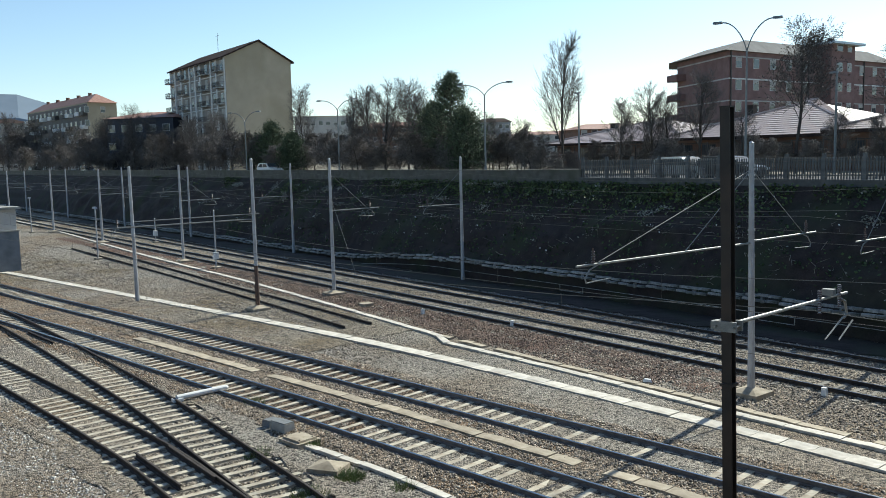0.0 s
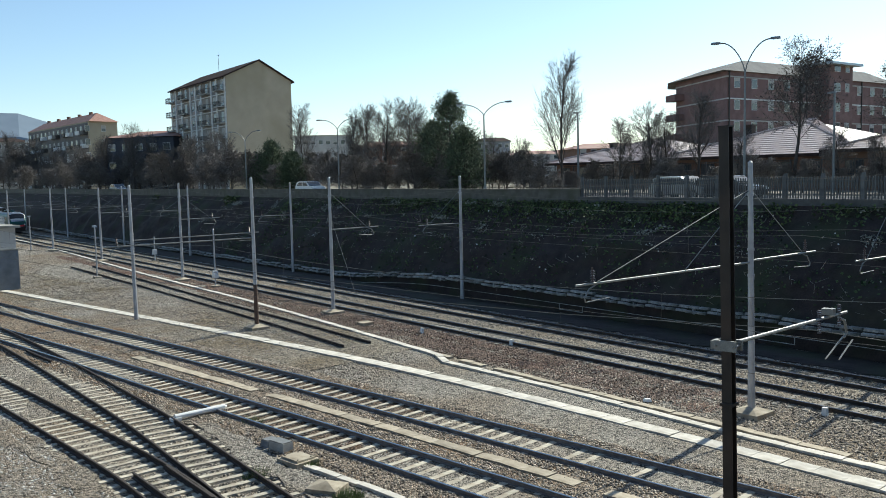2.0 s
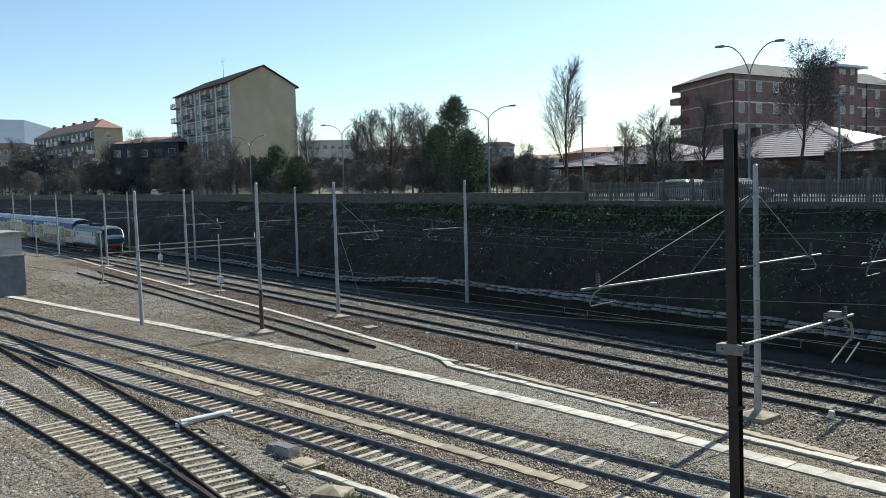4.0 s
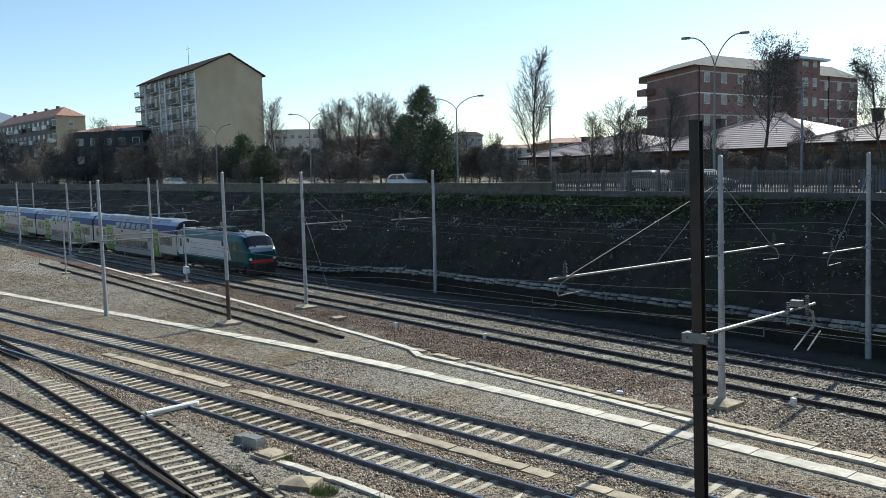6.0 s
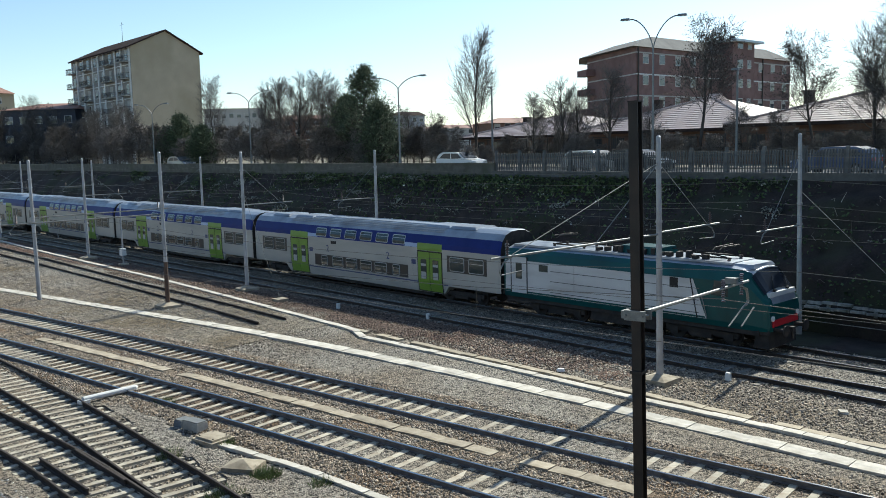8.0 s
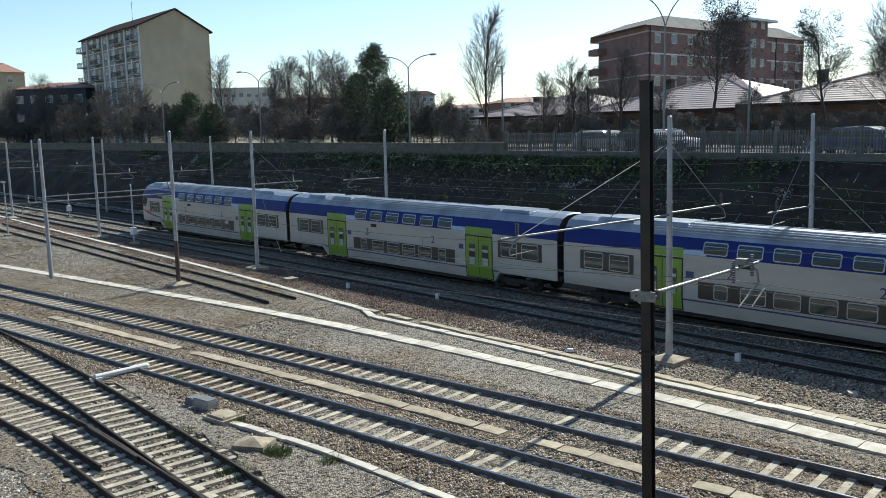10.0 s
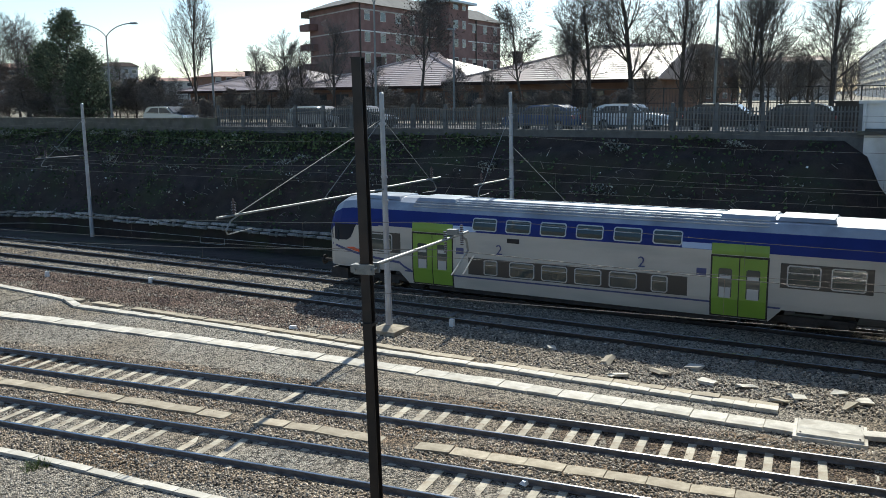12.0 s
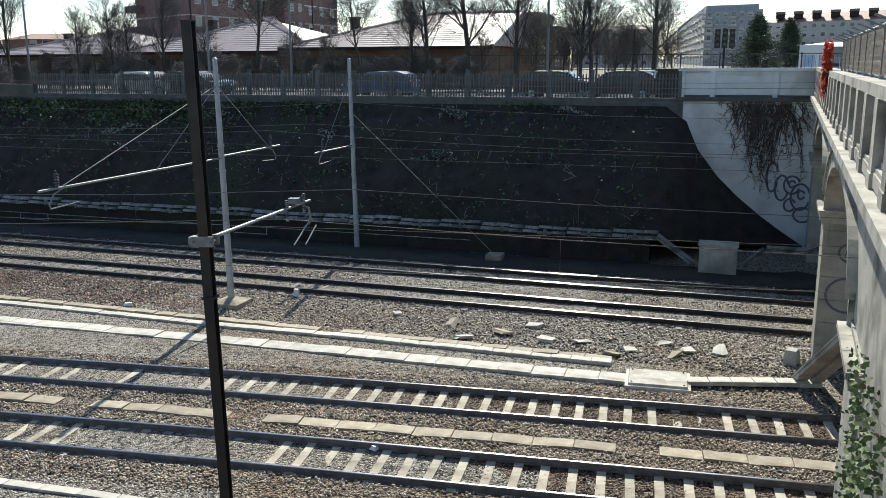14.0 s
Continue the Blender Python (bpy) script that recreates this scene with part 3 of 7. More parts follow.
def cable_duct():
    t = empty("cable_duct", Matrix.Identity(4), "raised pale concrete cable duct on the low wall", "cable duct", kind="structure")
    meshes = []
    for k in range(4):
        rng = random.Random(k)
        seg = Geo()
        d = rng.uniform(-0.02, 0.03)
        for x in (-0.98, -0.32, 0.34):
            e, f = rng.uniform(-0.025, 0.025), rng.uniform(-0.03, 0.03)
            seg.box(x, x + 0.63, -0.24, -0.02, -0.08 + e, 0.03 + e, taper=0.015)
            seg.box(x, x + 0.64, 0.02, 0.26, 0.09 + d + f, 0.20 + d + f, taper=0.02)
        seg.box(-0.1, 0.02, 0.05, 0.2, -0.2, 0.09)
        meshes.append(seg.mesh("duct_segment", DUCT))
    for k in range(110):
        u = 15.4 - 2.0 * k
        z0, z1 = wall_top(u - 1), wall_top(u + 1)
        p = uv(u, -3.62, (z0 + z1) / 2 + 0.12 + random.uniform(-0.06, 0.06))
        part("duct_segment", meshes[k % 4], None, t, m=pose(*p, random.uniform(-7, 7), -math.degrees(math.atan2(z1 - z0, 2)), LINE_YAW + random.uniform(-3, 3)))
    for a, b in (((16.3, 1.05), (17.9, -0.1)), ((20.0, 0.0), (20.8, 0.75)), ((20.8, 0.75), (22.4, 0.75)), ((22.4, 0.75), (23.0, 1.0)), ((23.0, 1.0), (26.0, 1.0))):
        ln = math.hypot(b[0] - a[0], b[1] - a[1])
        e = Geo().box(0, ln, -0.2, 0.2, 0, 0.10).box(0, ln, -0.24, 0.24, 0.13, 0.19).box(0, ln, -0.1, 0.1, 0.1, 0.13)
        part("duct_segment", e, DUCT, t, m=pose(*uv(a[0], -3.4, a[1]), 0, -math.degrees(math.atan2(b[1] - a[1], b[0] - a[0])), LINE_YAW))
    rope = Geo()
    for k in range(30):
        u = 8.0 - 2.0 * k
        rope.tube(uv(u, -3.2, wall_top(u) - 0.42), uv(u - 2, -3.2, wall_top(u - 2) - 0.42), 0.018, 0.018, 5)
    for u in (-18.0, -4.5):
        z = wall_top(u) - 0.42
        rope.path([uv(u, -3.2, z), uv(u, -3.2, z - 0.35), uv(u + 1.9, -3.2, z - 0.35), uv(u + 1.9, -3.2, z)], 0.02, 5)
    part("low_rail", rope, DUCT, t)
    return t


cable_duct()
g = Geo().box(-0.75, 0.75, -0.4, 0.4, -0.25, 1.0).box(-0.8, 0.8, -0.45, 0.45, 1.0, 1.08).box(-0.68, -0.06, -0.43, -0.4, 0.1, 0.9).box(0.06, 0.68, -0.43, -0.4, 0.1, 0.9)
thing("equipment_cabinet", g, CONCRETE, "squat grey lineside equipment cabinet beside the duct", "cabinet", pose(*uv(18.9, -2.9, 0.0), 0, 0, LINE_YAW))


# ---------------------------------------------------------------- street, fence, parapet
strip("pavement", [uv(-330, -10.6), uv(22, -10.6)], 2.0, STREET + 0.10, CONCRETE, "grey pavement along the street edge", "pavement")
strip("road", [uv(-400, -18), uv(160, -18)], 13.0, STREET + 0.01, ASPHALT, "asphalt street above the railway cutting", "road")

g = Geo()
for a in range(-330, -22, 7):
    g.box(a, a + 6.98, -0.12, 0.12, STREET - 0.6, STREET + 0.68, taper=0.0)
    g.box(a, a + 6.98, -0.16, 0.16, STREET + 0.68, STREET + 0.78)
thing("parapet_wall", g, PARAPET, "weathered dark concrete parapet wall above the embankment", "wall", pose(*uv(0, -9.5), 0, 0, LINE_YAW), kind="structure")

g = Geo().box(-22.2, 16.8, -0.18, 0.18, STREET - 0.75, STREET + 0.22).box(-22.2, 16.8, -0.22, 0.22, STREET + 0.12, STREET + 0.24)
thing("fence_plinth", g, FENCE, "grey concrete plinth under the street fence", "plinth", pose(*uv(0, -9.55), 0, 0, LINE_YAW), kind="structure")


def picket_fence():
    t = empty("picket_fence", pose(*uv(0, -9.55, STREET + 0.24), 0, 0, LINE_YAW), "grey concrete picket fence along the street edge", "fence", kind="structure")
    post = Geo().box(-0.09, 0.09, -0.09, 0.09, -0.02, 1.36, taper=0.01).mesh("post", FENCE)
    pk = Geo()
    pk.box(-0.036, 0.036, -0.025, 0.025, 0.0, 1.10)
    pk.prism([(-0.036, 1.10), (0.036, 1.10), (0.0, 1.17)], -0.025, 0.025)
    picket = pk.mesh("picket", FENCE)
    rail = Geo().box(0, 2.15, -0.02, 0.02, -0.035, 0.035).mesh("fence_rail", FENCE)
    u = -22.0
    while u < 16.5:
        part("post", post, None, t, m=pose(u, 0, 0))
        for z in (0.2, 0.92):
            part("fence_rail", rail, None, t, m=pose(u, 0.03, z))
        for k in range(1, 14):
            if u + k * 0.154 < 16.6:
                part("picket", picket, None, t, m=pose(u + k * 0.154, -0.02, random.uniform(-0.01, 0.01), 0, random.uniform(-0.8, 0.8), 0))
        u += 2.15
    part("post", post, None, t, m=pose(16.6, 0, 0))
    return t


def railing_fence():
    """Thin dark mesh fence across the street, before the low buildings."""
    t = empty("railing_fence", pose(*uv(0, -27, STREET), 0, 0, LINE_YAW), "thin dark iron railing across the street", "fence", kind="structure")
    post = Geo().box(-0.04, 0.04, -0.04, 0.04, 0, 2.5).mesh("post", RAILING)
    bar = Geo()
    for z in (0.4, 1.4, 2.4):
        bar.box(0, 2.5, -0.015, 0.015, z, z + 0.05)
    for k in range(1, 12):
        bar.box(k * 0.21 - 0.008, k * 0.21 + 0.008, -0.008, 0.008, 0.1, 2.4)
    panel = bar.mesh("railing_panel", RAILING)
    for k in range(36):
        part("post", post, None, t, m=pose(-62 + 2.5 * k, 0, 0))
        part("railing_panel", panel, None, t, m=pose(-62 + 2.5 * k, 0, 0))
    return t


railing_fence()

# ---------------------------------------------------------------- white wing wall and its parapet
g = Geo().box(16.6, 24.6, -0.3, 0.3, -0.4, 6.62)
thing("wing_wall", g, WHITE_WALL, "pale painted concrete wing wall streaked with dead ivy", "wall", pose(*uv(0, -9.7), 0, 0, LINE_YAW), kind="structure")
g = Geo().box(16.5, 24.6, -0.55, 0.3, 6.62, 6.80)
thing("wall_ledge", g, PARAPET, "dark mossy ledge under the white parapet", "ledge", pose(*uv(0, -9.7), 0, 0, LINE_YAW), kind="structure")


def white_parapet():
    t = empty("white_parapet", pose(*uv(0, -9.75), 0, 0, LINE_YAW), "white-painted concrete parapet with recessed panels", "parapet", kind="structure")
    part("parapet_body", Geo().box(16.6, 24.6, -0.14, 0.14, 6.8, 8.02), WHITE_WALL, t)
    part("coping", Geo().box(16.5, 24.6, -0.32, 0.26, 8.02, 8.16), WHITE_WALL, t)
    part("footing_course", Geo().box(16.55, 24.6, -0.24, -0.14, 6.8, 6.9), PARAPET, t, "mossy dark foot of the parapet")
    for u in (16.6, 18.0, 20.8, 23.6):
        part("pilaster", Geo().box(u, u + 0.22, -0.26, -0.14, 6.8, 8.02), WHITE_WALL, t)
    for u in (18.22, 21.02):
        for z in (6.92, 7.86):
            part("panel_frame", Geo().box(u + 0.1, u + 2.45, -0.22, -0.14, z, z + 0.06), WHITE_WALL, t)
        for k in range(3):
            part("relief_block", Geo().box(u + 0.42 + 0.62 * k, u + 0.86 + 0.62 * k, -0.19, -0.14, 7.2, 7.6).box(u + 0.55 + 0.62 * k, u + 0.73 + 0.62 * k, -0.25, -0.19, 7.3, 7.5), WHITE_WALL, t)
    return t


white_parapet()


def creeper():
    """Dead creeper stems hanging over the wing wall."""
    g = Geo()
    rng = random.Random(5)
    for k in range(150):
        u = rng.gauss(20.6, 0.85)
        if not 18.2 < u < 23.6:
            continue
        p = Vector((u, -0.36, 6.75 - rng.random() * 0.3))
        ln = rng.uniform(1.0, 4.4) * math.exp(-((u - 20.8) / 1.6) ** 2)
        n = 6
        for j in range(n):
            q = p + Vector((rng.gauss(0, 0.16), rng.uniform(-0.02, 0.02), -ln / n))
            q.y = min(max(q.y, -0.42), -0.32)
            g.tube(p, q, 0.022 * (1 - j / 8), 0.018 * (1 - j / 8), 3, caps=False)
            p = q
            for _ in range(2):
                a = p + Vector((rng.gauss(0, 0.14), rng.uniform(-0.06, 0), rng.gauss(0, 0.12)))
                g.tube(p, a, 0.012, 0.006, 3, caps=False)
    return thing("creeper", g, BARK, "bare dead creeper hanging down the pale wall", "plant", pose(*uv(0, -9.7), 0, 0, LINE_YAW), kind="stuff")


creeper()


def scrawl():
    """Rounded unreadable spray-paint outlines on the wing wall."""
    g, fill = Geo(), Geo()

    def ring(cx, cz, rx, rz, a0, a1, r=0.05):
        pts = []
        for k in range(17):
            a = radians(a0 + (a1 - a0) * k / 16)
            pts.append(Vector((cx + rx * math.cos(a), -0.302, cz + rz * math.sin(a))))
        for p, q in zip(pts, pts[1:]):
            d = (q - p).normalized()
            s = Vector((-d.z, 0, d.x)) * r
            g.face([p - s, p + s, q + s, q - s])
    for cx, cz, rx, rz in ((21.05, 3.1, 0.25, 0.7), (21.5, 2.6, 0.3, 0.6), (21.95, 2.75, 0.36, 0.42), (22.35, 2.2, 0.42, 0.62), (22.5, 1.35, 0.4, 0.35), (21.9, 1.8, 0.25, 0.3), (22.38, 2.3, 0.15, 0.2), (21.95, 2.8, 0.14, 0.16)):
        ring(cx, cz, rx, rz, 20, 340)
        fill.face([(cx + rx * 0.95 * math.cos(2 * math.pi * k / 16), -0.3015, cz + rz * 0.95 * math.sin(2 * math.pi * k / 16)) for k in range(16)])
    t = empty("wall_scrawl", pose(*uv(0, -9.7), 0, 0, LINE_YAW), "dark rounded spray-paint outlines with pale filling on the wall", "graffiti")
    part("outline", g, GRAFFITI_DARK, t, m=pose(0, -0.006, 0))
    part("filling", fill, GRAFFITI_PALE, t, m=pose(0, -0.003, 0))
    return t


scrawl()


# ---------------------------------------------------------------- arched bridge
BRIDGE_M = Matrix(((BD.x, BR.x, 0, 0), (BD.y, BR.y, 0, 0), (0, 0, 1, 0), (0, 0, 0, 1)))
ARCHES = [(14.8, 26.6), (28.3, 40.6)]
SPRING = 4.35


def arch_z(s):
    for a, b in ARCHES:
        if a < s < b:
            k = (2 * s - a - b) / (b - a)
            return SPRING + 1.75 * math.sqrt(max(0, 1 - k * k))
    return None


def bridge():
    t = empty("arched_bridge", Matrix.Identity(4), "pale concrete road bridge with arches and a balustrade", "bridge", kind="structure")

    def bp(name, geo, mat, label="", smooth=False):
        return part(name, geo, mat, t, label, smooth, BRIDGE_M)
    # spandrels and soffits of the arches
    for a, b in ARCHES:
        g = Geo()
        n = 28
        cols = [a + (b - a) * (1 - math.cos(math.pi * k / n)) / 2 for k in range(n + 1)]
        for s0, s1 in zip(cols, cols[1:]):
            z0, z1 = arch_z(s0) or SPRING, arch_z(s1) or SPRING
            for l in (1.2, 11.0):
                g.face([(s0, l, z0), (s1, l, z1), (s1, l, 6.6), (s0, l, 6.6)])
            g.face([(s0, 1.2, z0), (s0, 11, z0), (s1, 11, z1), (s1, 1.2, z1)])
        bp("arch", g, BRIDGE)
        r = Geo()
        for s0, s1 in zip(cols, cols[1:]):
            z0, z1 = arch_z(s0) or SPRING, arch_z(s1) or SPRING
            for (h0, h1, l) in ((0.0, 0.42, 1.10), (0.42, 0.52, 1.04)):
                i = len(r.v)
                for s, z in ((s0, z0), (s1, z1)):
                    r.v += [(s, l, z + h0), (s, l, z + h1), (s, 1.21, z + h1), (s, 1.21, z + h0)]
                for q in ((0, 1, 5, 4), (1, 2, 6, 5), (3, 0, 4, 7)):
                    r.f.append(tuple(i + k for k in q))
                    r.m.append(0)
        bp("arch_ring", r, BRIDGE)
    # piers with stone courses
    for name, s0, s1, z1 in (("pier", 26.6, 28.3, SPRING), ("pier", 12.6, 14.8, SPRING), ("abutment", 40.6, 47.0, SPRING)):
        bp(name, Geo().box(s0 + 0.02, s1 - 0.02, 1.19, 11, -0.4, z1), BRIDGE_STONE)
        z = -0.3
        while z < z1 - 0.3:
            for l in (1.15, 2.6, 4.05, 5.5):
                bp("stone", Geo().box(s0 - 0.02, s1 + 0.02, l, l + 1.42, z + 0.012, z + 0.66, taper=0.006), BRIDGE_STONE)
            z += 0.68
        bp("impost", Geo().box(s0 - 0.14, s1 + 0.14, 1.02, 11, z1 - 0.28, z1 - 0.10).box(s0 - 0.08, s1 + 0.08, 1.08, 11, z1 - 0.38, z1 - 0.28).box(s0 - 0.2, s1 + 0.2, 0.97, 11, z1 - 0.1, z1), BRIDGE)
    for s0, s1 in ((26.6, 28.3), (12.6, 14.8), (-6.0, 12.6), (40.6, 47.0)):
        bp("spandrel", Geo().box(s0, s1, 1.2, 11, SPRING if s0 > 12 else -0.4, 6.6), BRIDGE)
    bp("deck", Geo().box(-8, 47, 1.5, 11, 6.6, 6.94), ASPHALT)
    bp("cornice", Geo().box(0.55, 45, 0.84, 1.495, 6.78, 6.95).box(0.55, 45, 0.95, 1.495, 6.604, 6.78), BRIDGE, "broad flat stained cornice ledge")
    bp("cornice_moulding", Geo().box(0.55, 45, 1.04, 1.198, 6.42, 6.6).box(0.55, 45, 1.12, 1.198, 6.26, 6.42), BRIDGE)
    # balustrade: plinth, pilasters, niches and coping
    bp("plinth", Geo().box(3, 44, 1.02, 1.5, 6.95, 7.22), BRIDGE)
    s = 3.0
    while s < 43.5:
        bp("pilaster", Geo().box(s, s + 0.42, 0.98, 1.52, 6.95, 8.04).box(s - 0.03, s + 0.45, 0.96, 1.52, 6.95, 7.14), BRIDGE)
        bp("backing", Geo().box(s + 0.42, s + 1.75, 1.26, 1.42, 7.22, 8.04), BRIDGE)
        for k in range(3):
            c = s + 0.64 + 0.44 * k
            b = Geo().box(c - 0.09, c + 0.09, 1.09, 1.26, 7.22, 7.78)
            b.box(c - 0.12, c + 0.12, 1.07, 1.26, 7.78, 7.86).box(c - 0.12, c + 0.12, 1.07, 1.26, 7.22, 7.3)
            bp("baluster", b, BRIDGE)
        bp("panel_base", Geo().box(s + 0.46, s + 1.71, 1.0, 1.05, 6.99, 7.16), BRIDGE)
        bp("coping", Geo().box(s + 0.005, s + 1.745, 1.0, 1.5, 8.04, 8.2), BRIDGE)
        s += 1.75
    # screens on the coping
    k = 0
    s = 5.0
    while s < 28.4:
        bp("screen_post", Geo().box(s - 0.03, s + 0.03, 1.28, 1.34, 8.2, 9.06).tube((s, 1.31, 9.0), (s, 1.0, 9.12), 0.02, 0.02, 5), STEEL)
        if s < 27:
            p = Geo().box(s + 0.04, s + 1.71, 1.30, 1.32, 8.26, 9.0)
            bp("screen_panel", p, MESH_BROWN, "brown reed screen panel")
            w = Geo()
            for j in range(9):
                w.tube((s + 0.1 + j * 0.19, 1.28, 8.24), (s + 0.1 + j * 0.19, 1.28, 9.02), 0.003, 0.003, 3)
            for j in range(8):
                w.tube((s, 1.28, 8.26 + j * 0.105), (s + 1.75, 1.28, 8.26 + j * 0.105), 0.003, 0.003, 3)
            bp("wire_grid", w, STEEL)
        s += 1.75
    bp("tube_rail", Geo().tube((4, 1.31, 9.05), (28.4, 1.31, 9.05), 0.025, 0.025, 6), STEEL)
    return t


bridge()


def safety_net():
    g = Geo()
    rng = random.Random(9)
    for k in range(800):
        s, z = 28.4 + rng.random() * 1.5, 7.45 + rng.random() ** 0.8 * 1.6
        a = Vector((s, 0.96 - 0.1 * math.sin(s * 9), z))
        b = a + Vector((rng.uniform(-0.22, 0.22), rng.uniform(-0.08, 0.04), rng.uniform(-0.35, 0.2)))
        d = (b - a).cross(Vector((0, 1, 0))).normalized() * 0.022
        g.face([a - d, a + d, b + d, b - d])
        g.face([a + Vector((0, 0.03, 0)) - d, b + Vector((0, 0.03, 0)) - d, b + Vector((0, 0.03, 0)) + d, a + Vector((0, 0.03, 0)) + d])
    return thing("safety_net", g, ORANGE, "crumpled orange plastic safety net hung on the bridge parapet", "net", BRIDGE_M)


safety_net()
# terrace of the near abutment on which the viewer stands
g = Geo().box(-9, 0.5, -1.2, 1.19, -0.4, 6.93)
thing("near_abutment", g, BRIDGE, "solid near abutment terrace of the bridge", "abutment", BRIDGE_M, kind="structure")

g = Geo()
a, b = br(24.6, 0.80, -0.15), br(20.8, 1.75, 2.5)
d = (b - a)
yaw, tilt = math.degrees(math.atan2(d.y, d.x)), -math.degrees(math.atan2(d.z, d.to_2d().length))
t = empty("sloping_duct", pose(*a, 0, tilt, yaw), "pair of sloping concrete ducts climbing to the pier", "cable duct")
for off in (0.0, 0.42):
    part("trough", Geo().box(0, d.length, off - 0.16, off + 0.16, 0, 0.11), CONCRETE, t)
    part("lid", Geo().box(0, d.length, off - 0.19, off + 0.19, 0.112, 0.17), CONCRETE, t)
g = Geo().box(-0.24, 0.24, -0.2, 0.2, -0.25, 0.2, taper=0.04).box(-0.18, 0.18, -0.14, 0.14, 0.2, 0.23)
thing("concrete_block", g, CONCRETE, "rough concrete block beside the bridge pier", "block", pose(22.0, 14.4, 0, 0, 0, 20))


# ---------------------------------------------------------------- cable troughs with lids
def trough(name, pts, width, length, material, label, z=-0.08, gaps=0.0, wobble=0.8, start=0.0):
    t = empty(name, Matrix.Identity(4), label, "cable trough", kind="structure")
    lid = Geo().box(-length / 2 + 0.004, length / 2 - 0.004, -width / 2, width / 2, -0.12, 0.0, taper=0.006).mesh("lid", material)
    rng = random.Random(len(pts) * 7 + int(width * 100))
    n = 0
    for p, yaw in walk_along(pts, length, start):
        if rng.random() < gaps or n > 295:
            continue
        n += 1
        part("lid", lid, None, t, m=pose(p.x, p.y, z + rng.uniform(-0.012, 0.012), rng.uniform(-1, 1), rng.uniform(-wobble, wobble), yaw + rng.uniform(-wobble, wobble)))
    return t


E_LINE = poly([(-35.5, 70.0), (-19.6, 55.3), (-5.2, 41.7), (2.5, 33.5), (8.6, 26.4), (10.6, 24.0), (17.0, 16.15)])
trough("wide_trough", E_LINE, 0.66, 0.95, LID, "wide pale concrete cable trough with flat lids", -0.125)
F_LINE = poly([tuple(uv(u, v).to_2d()) for u, v in ((-150, 4.2), (-107, 5.2), (-62.6, 7.3), (-37, 8.1), (-17.5, 9.25), (-14.2, 9.45))]) + poly([tuple(uv(u, v).to_2d()) for u, v in ((-13.4, 9.6), (-12.2, 10.15), (-11.4, 10.2), (-4.8, 10.0), (2.8, 10.05), (8, 9.85), (16.4, 9.75))])
trough("narrow_trough", F_LINE, 0.36, 0.6, LID, "narrow pale concrete cable trough that kinks once", -0.115)
trough("narrow_trough", shift(poly([tuple(uv(u, 9.6).to_2d()) for u in (-13, -6, 2, 9, 16)]), 0.12), 0.34, 0.8, OLD_LID, "old weathered trough lids beside the newer trough", -0.11, 0.08, 2.5)
trough("narrow_trough", poly([(17.9, 15.2), (20.9, 12.9)]), 0.4, 0.6, LID, "narrow concrete trough between the hatch and the pier", -0.05)
trough("middle_trough", poly([tuple(near_line(a, near_off(a) + o)) for a, o in ((-41, -2.6), (-30, -2.55), (-20, -2.6), (-10, -2.75), (0, -2.75), (8, -2.7))]), 0.46, 0.95, OLD_LID, "sandy weathered trough lids between the two near tracks", -0.09, 0.1, 2.2)
trough("low_trough", poly([(-4.1, 25.4), (-1.4, 22.8), (1.5, 19.5), (4.3, 16.3), (6, 14)]), 0.25, 0.9, LID, "narrow pale trough along the nearest track", -0.13)


def hatch(x, y, yaw, w, d, label, mat=LID, h=0.1):
    t = empty("hatch", pose(x, y, -0.08, 0, 0, yaw), label, "hatch")
    part("frame", Geo().box(-w / 2, w / 2, -d / 2, d / 2, -0.2, h - 0.03), mat, t)
    part("cover", Geo().box(-w / 2 + 0.08, w / 2 - 0.08, -d / 2 + 0.08, d / 2 - 0.08, h - 0.03, h + 0.03, taper=0.02), mat, t)
    for sx in (-1, 1):
        for sy in (-1, 1):
            part("bolt", Geo().tube((sx * (w / 2 - 0.18), sy * (d / 2 - 0.18), h + 0.03), (sx * (w / 2 - 0.18), sy * (d / 2 - 0.18), h + 0.05), 0.025, 0.025, 6), RAIL_SIDE, t)
    return t


hatch(17.6, 15.55, -48, 1.75, 1.35, "pale concrete hatch cover closing the wide trough", h=0.0)
hatch(-4.55, 25.95, -44, 1.0, 0.85, "flat grey concrete inspection cover by the point machine", OLD_LID, 0.05)
for x, y, yaw, w in ((-3.35, 23.5, -20, 0.95),):
    g = Geo().box(-w / 2, w / 2, -0.4, 0.4, -0.25, 0.0)
    g.v += [(-w / 2, -0.4, 0.0), (w / 2, -0.4, 0.0), (w / 2, 0.4, 0.0), (-w / 2, 0.4, 0.0), (0, 0, 0.14)]
    i = len(g.v) - 5
    g.f += [(i, i + 1, i + 4), (i + 1, i + 2, i + 4), (i + 2, i + 3, i + 4), (i + 3, i, i + 4)]
    g.m += [0] * 4
    thing("footing", g, OLD_LID, "low pyramid-topped weathered concrete footing", "footing", pose(x, y, -0.05, 0, 0, yaw))


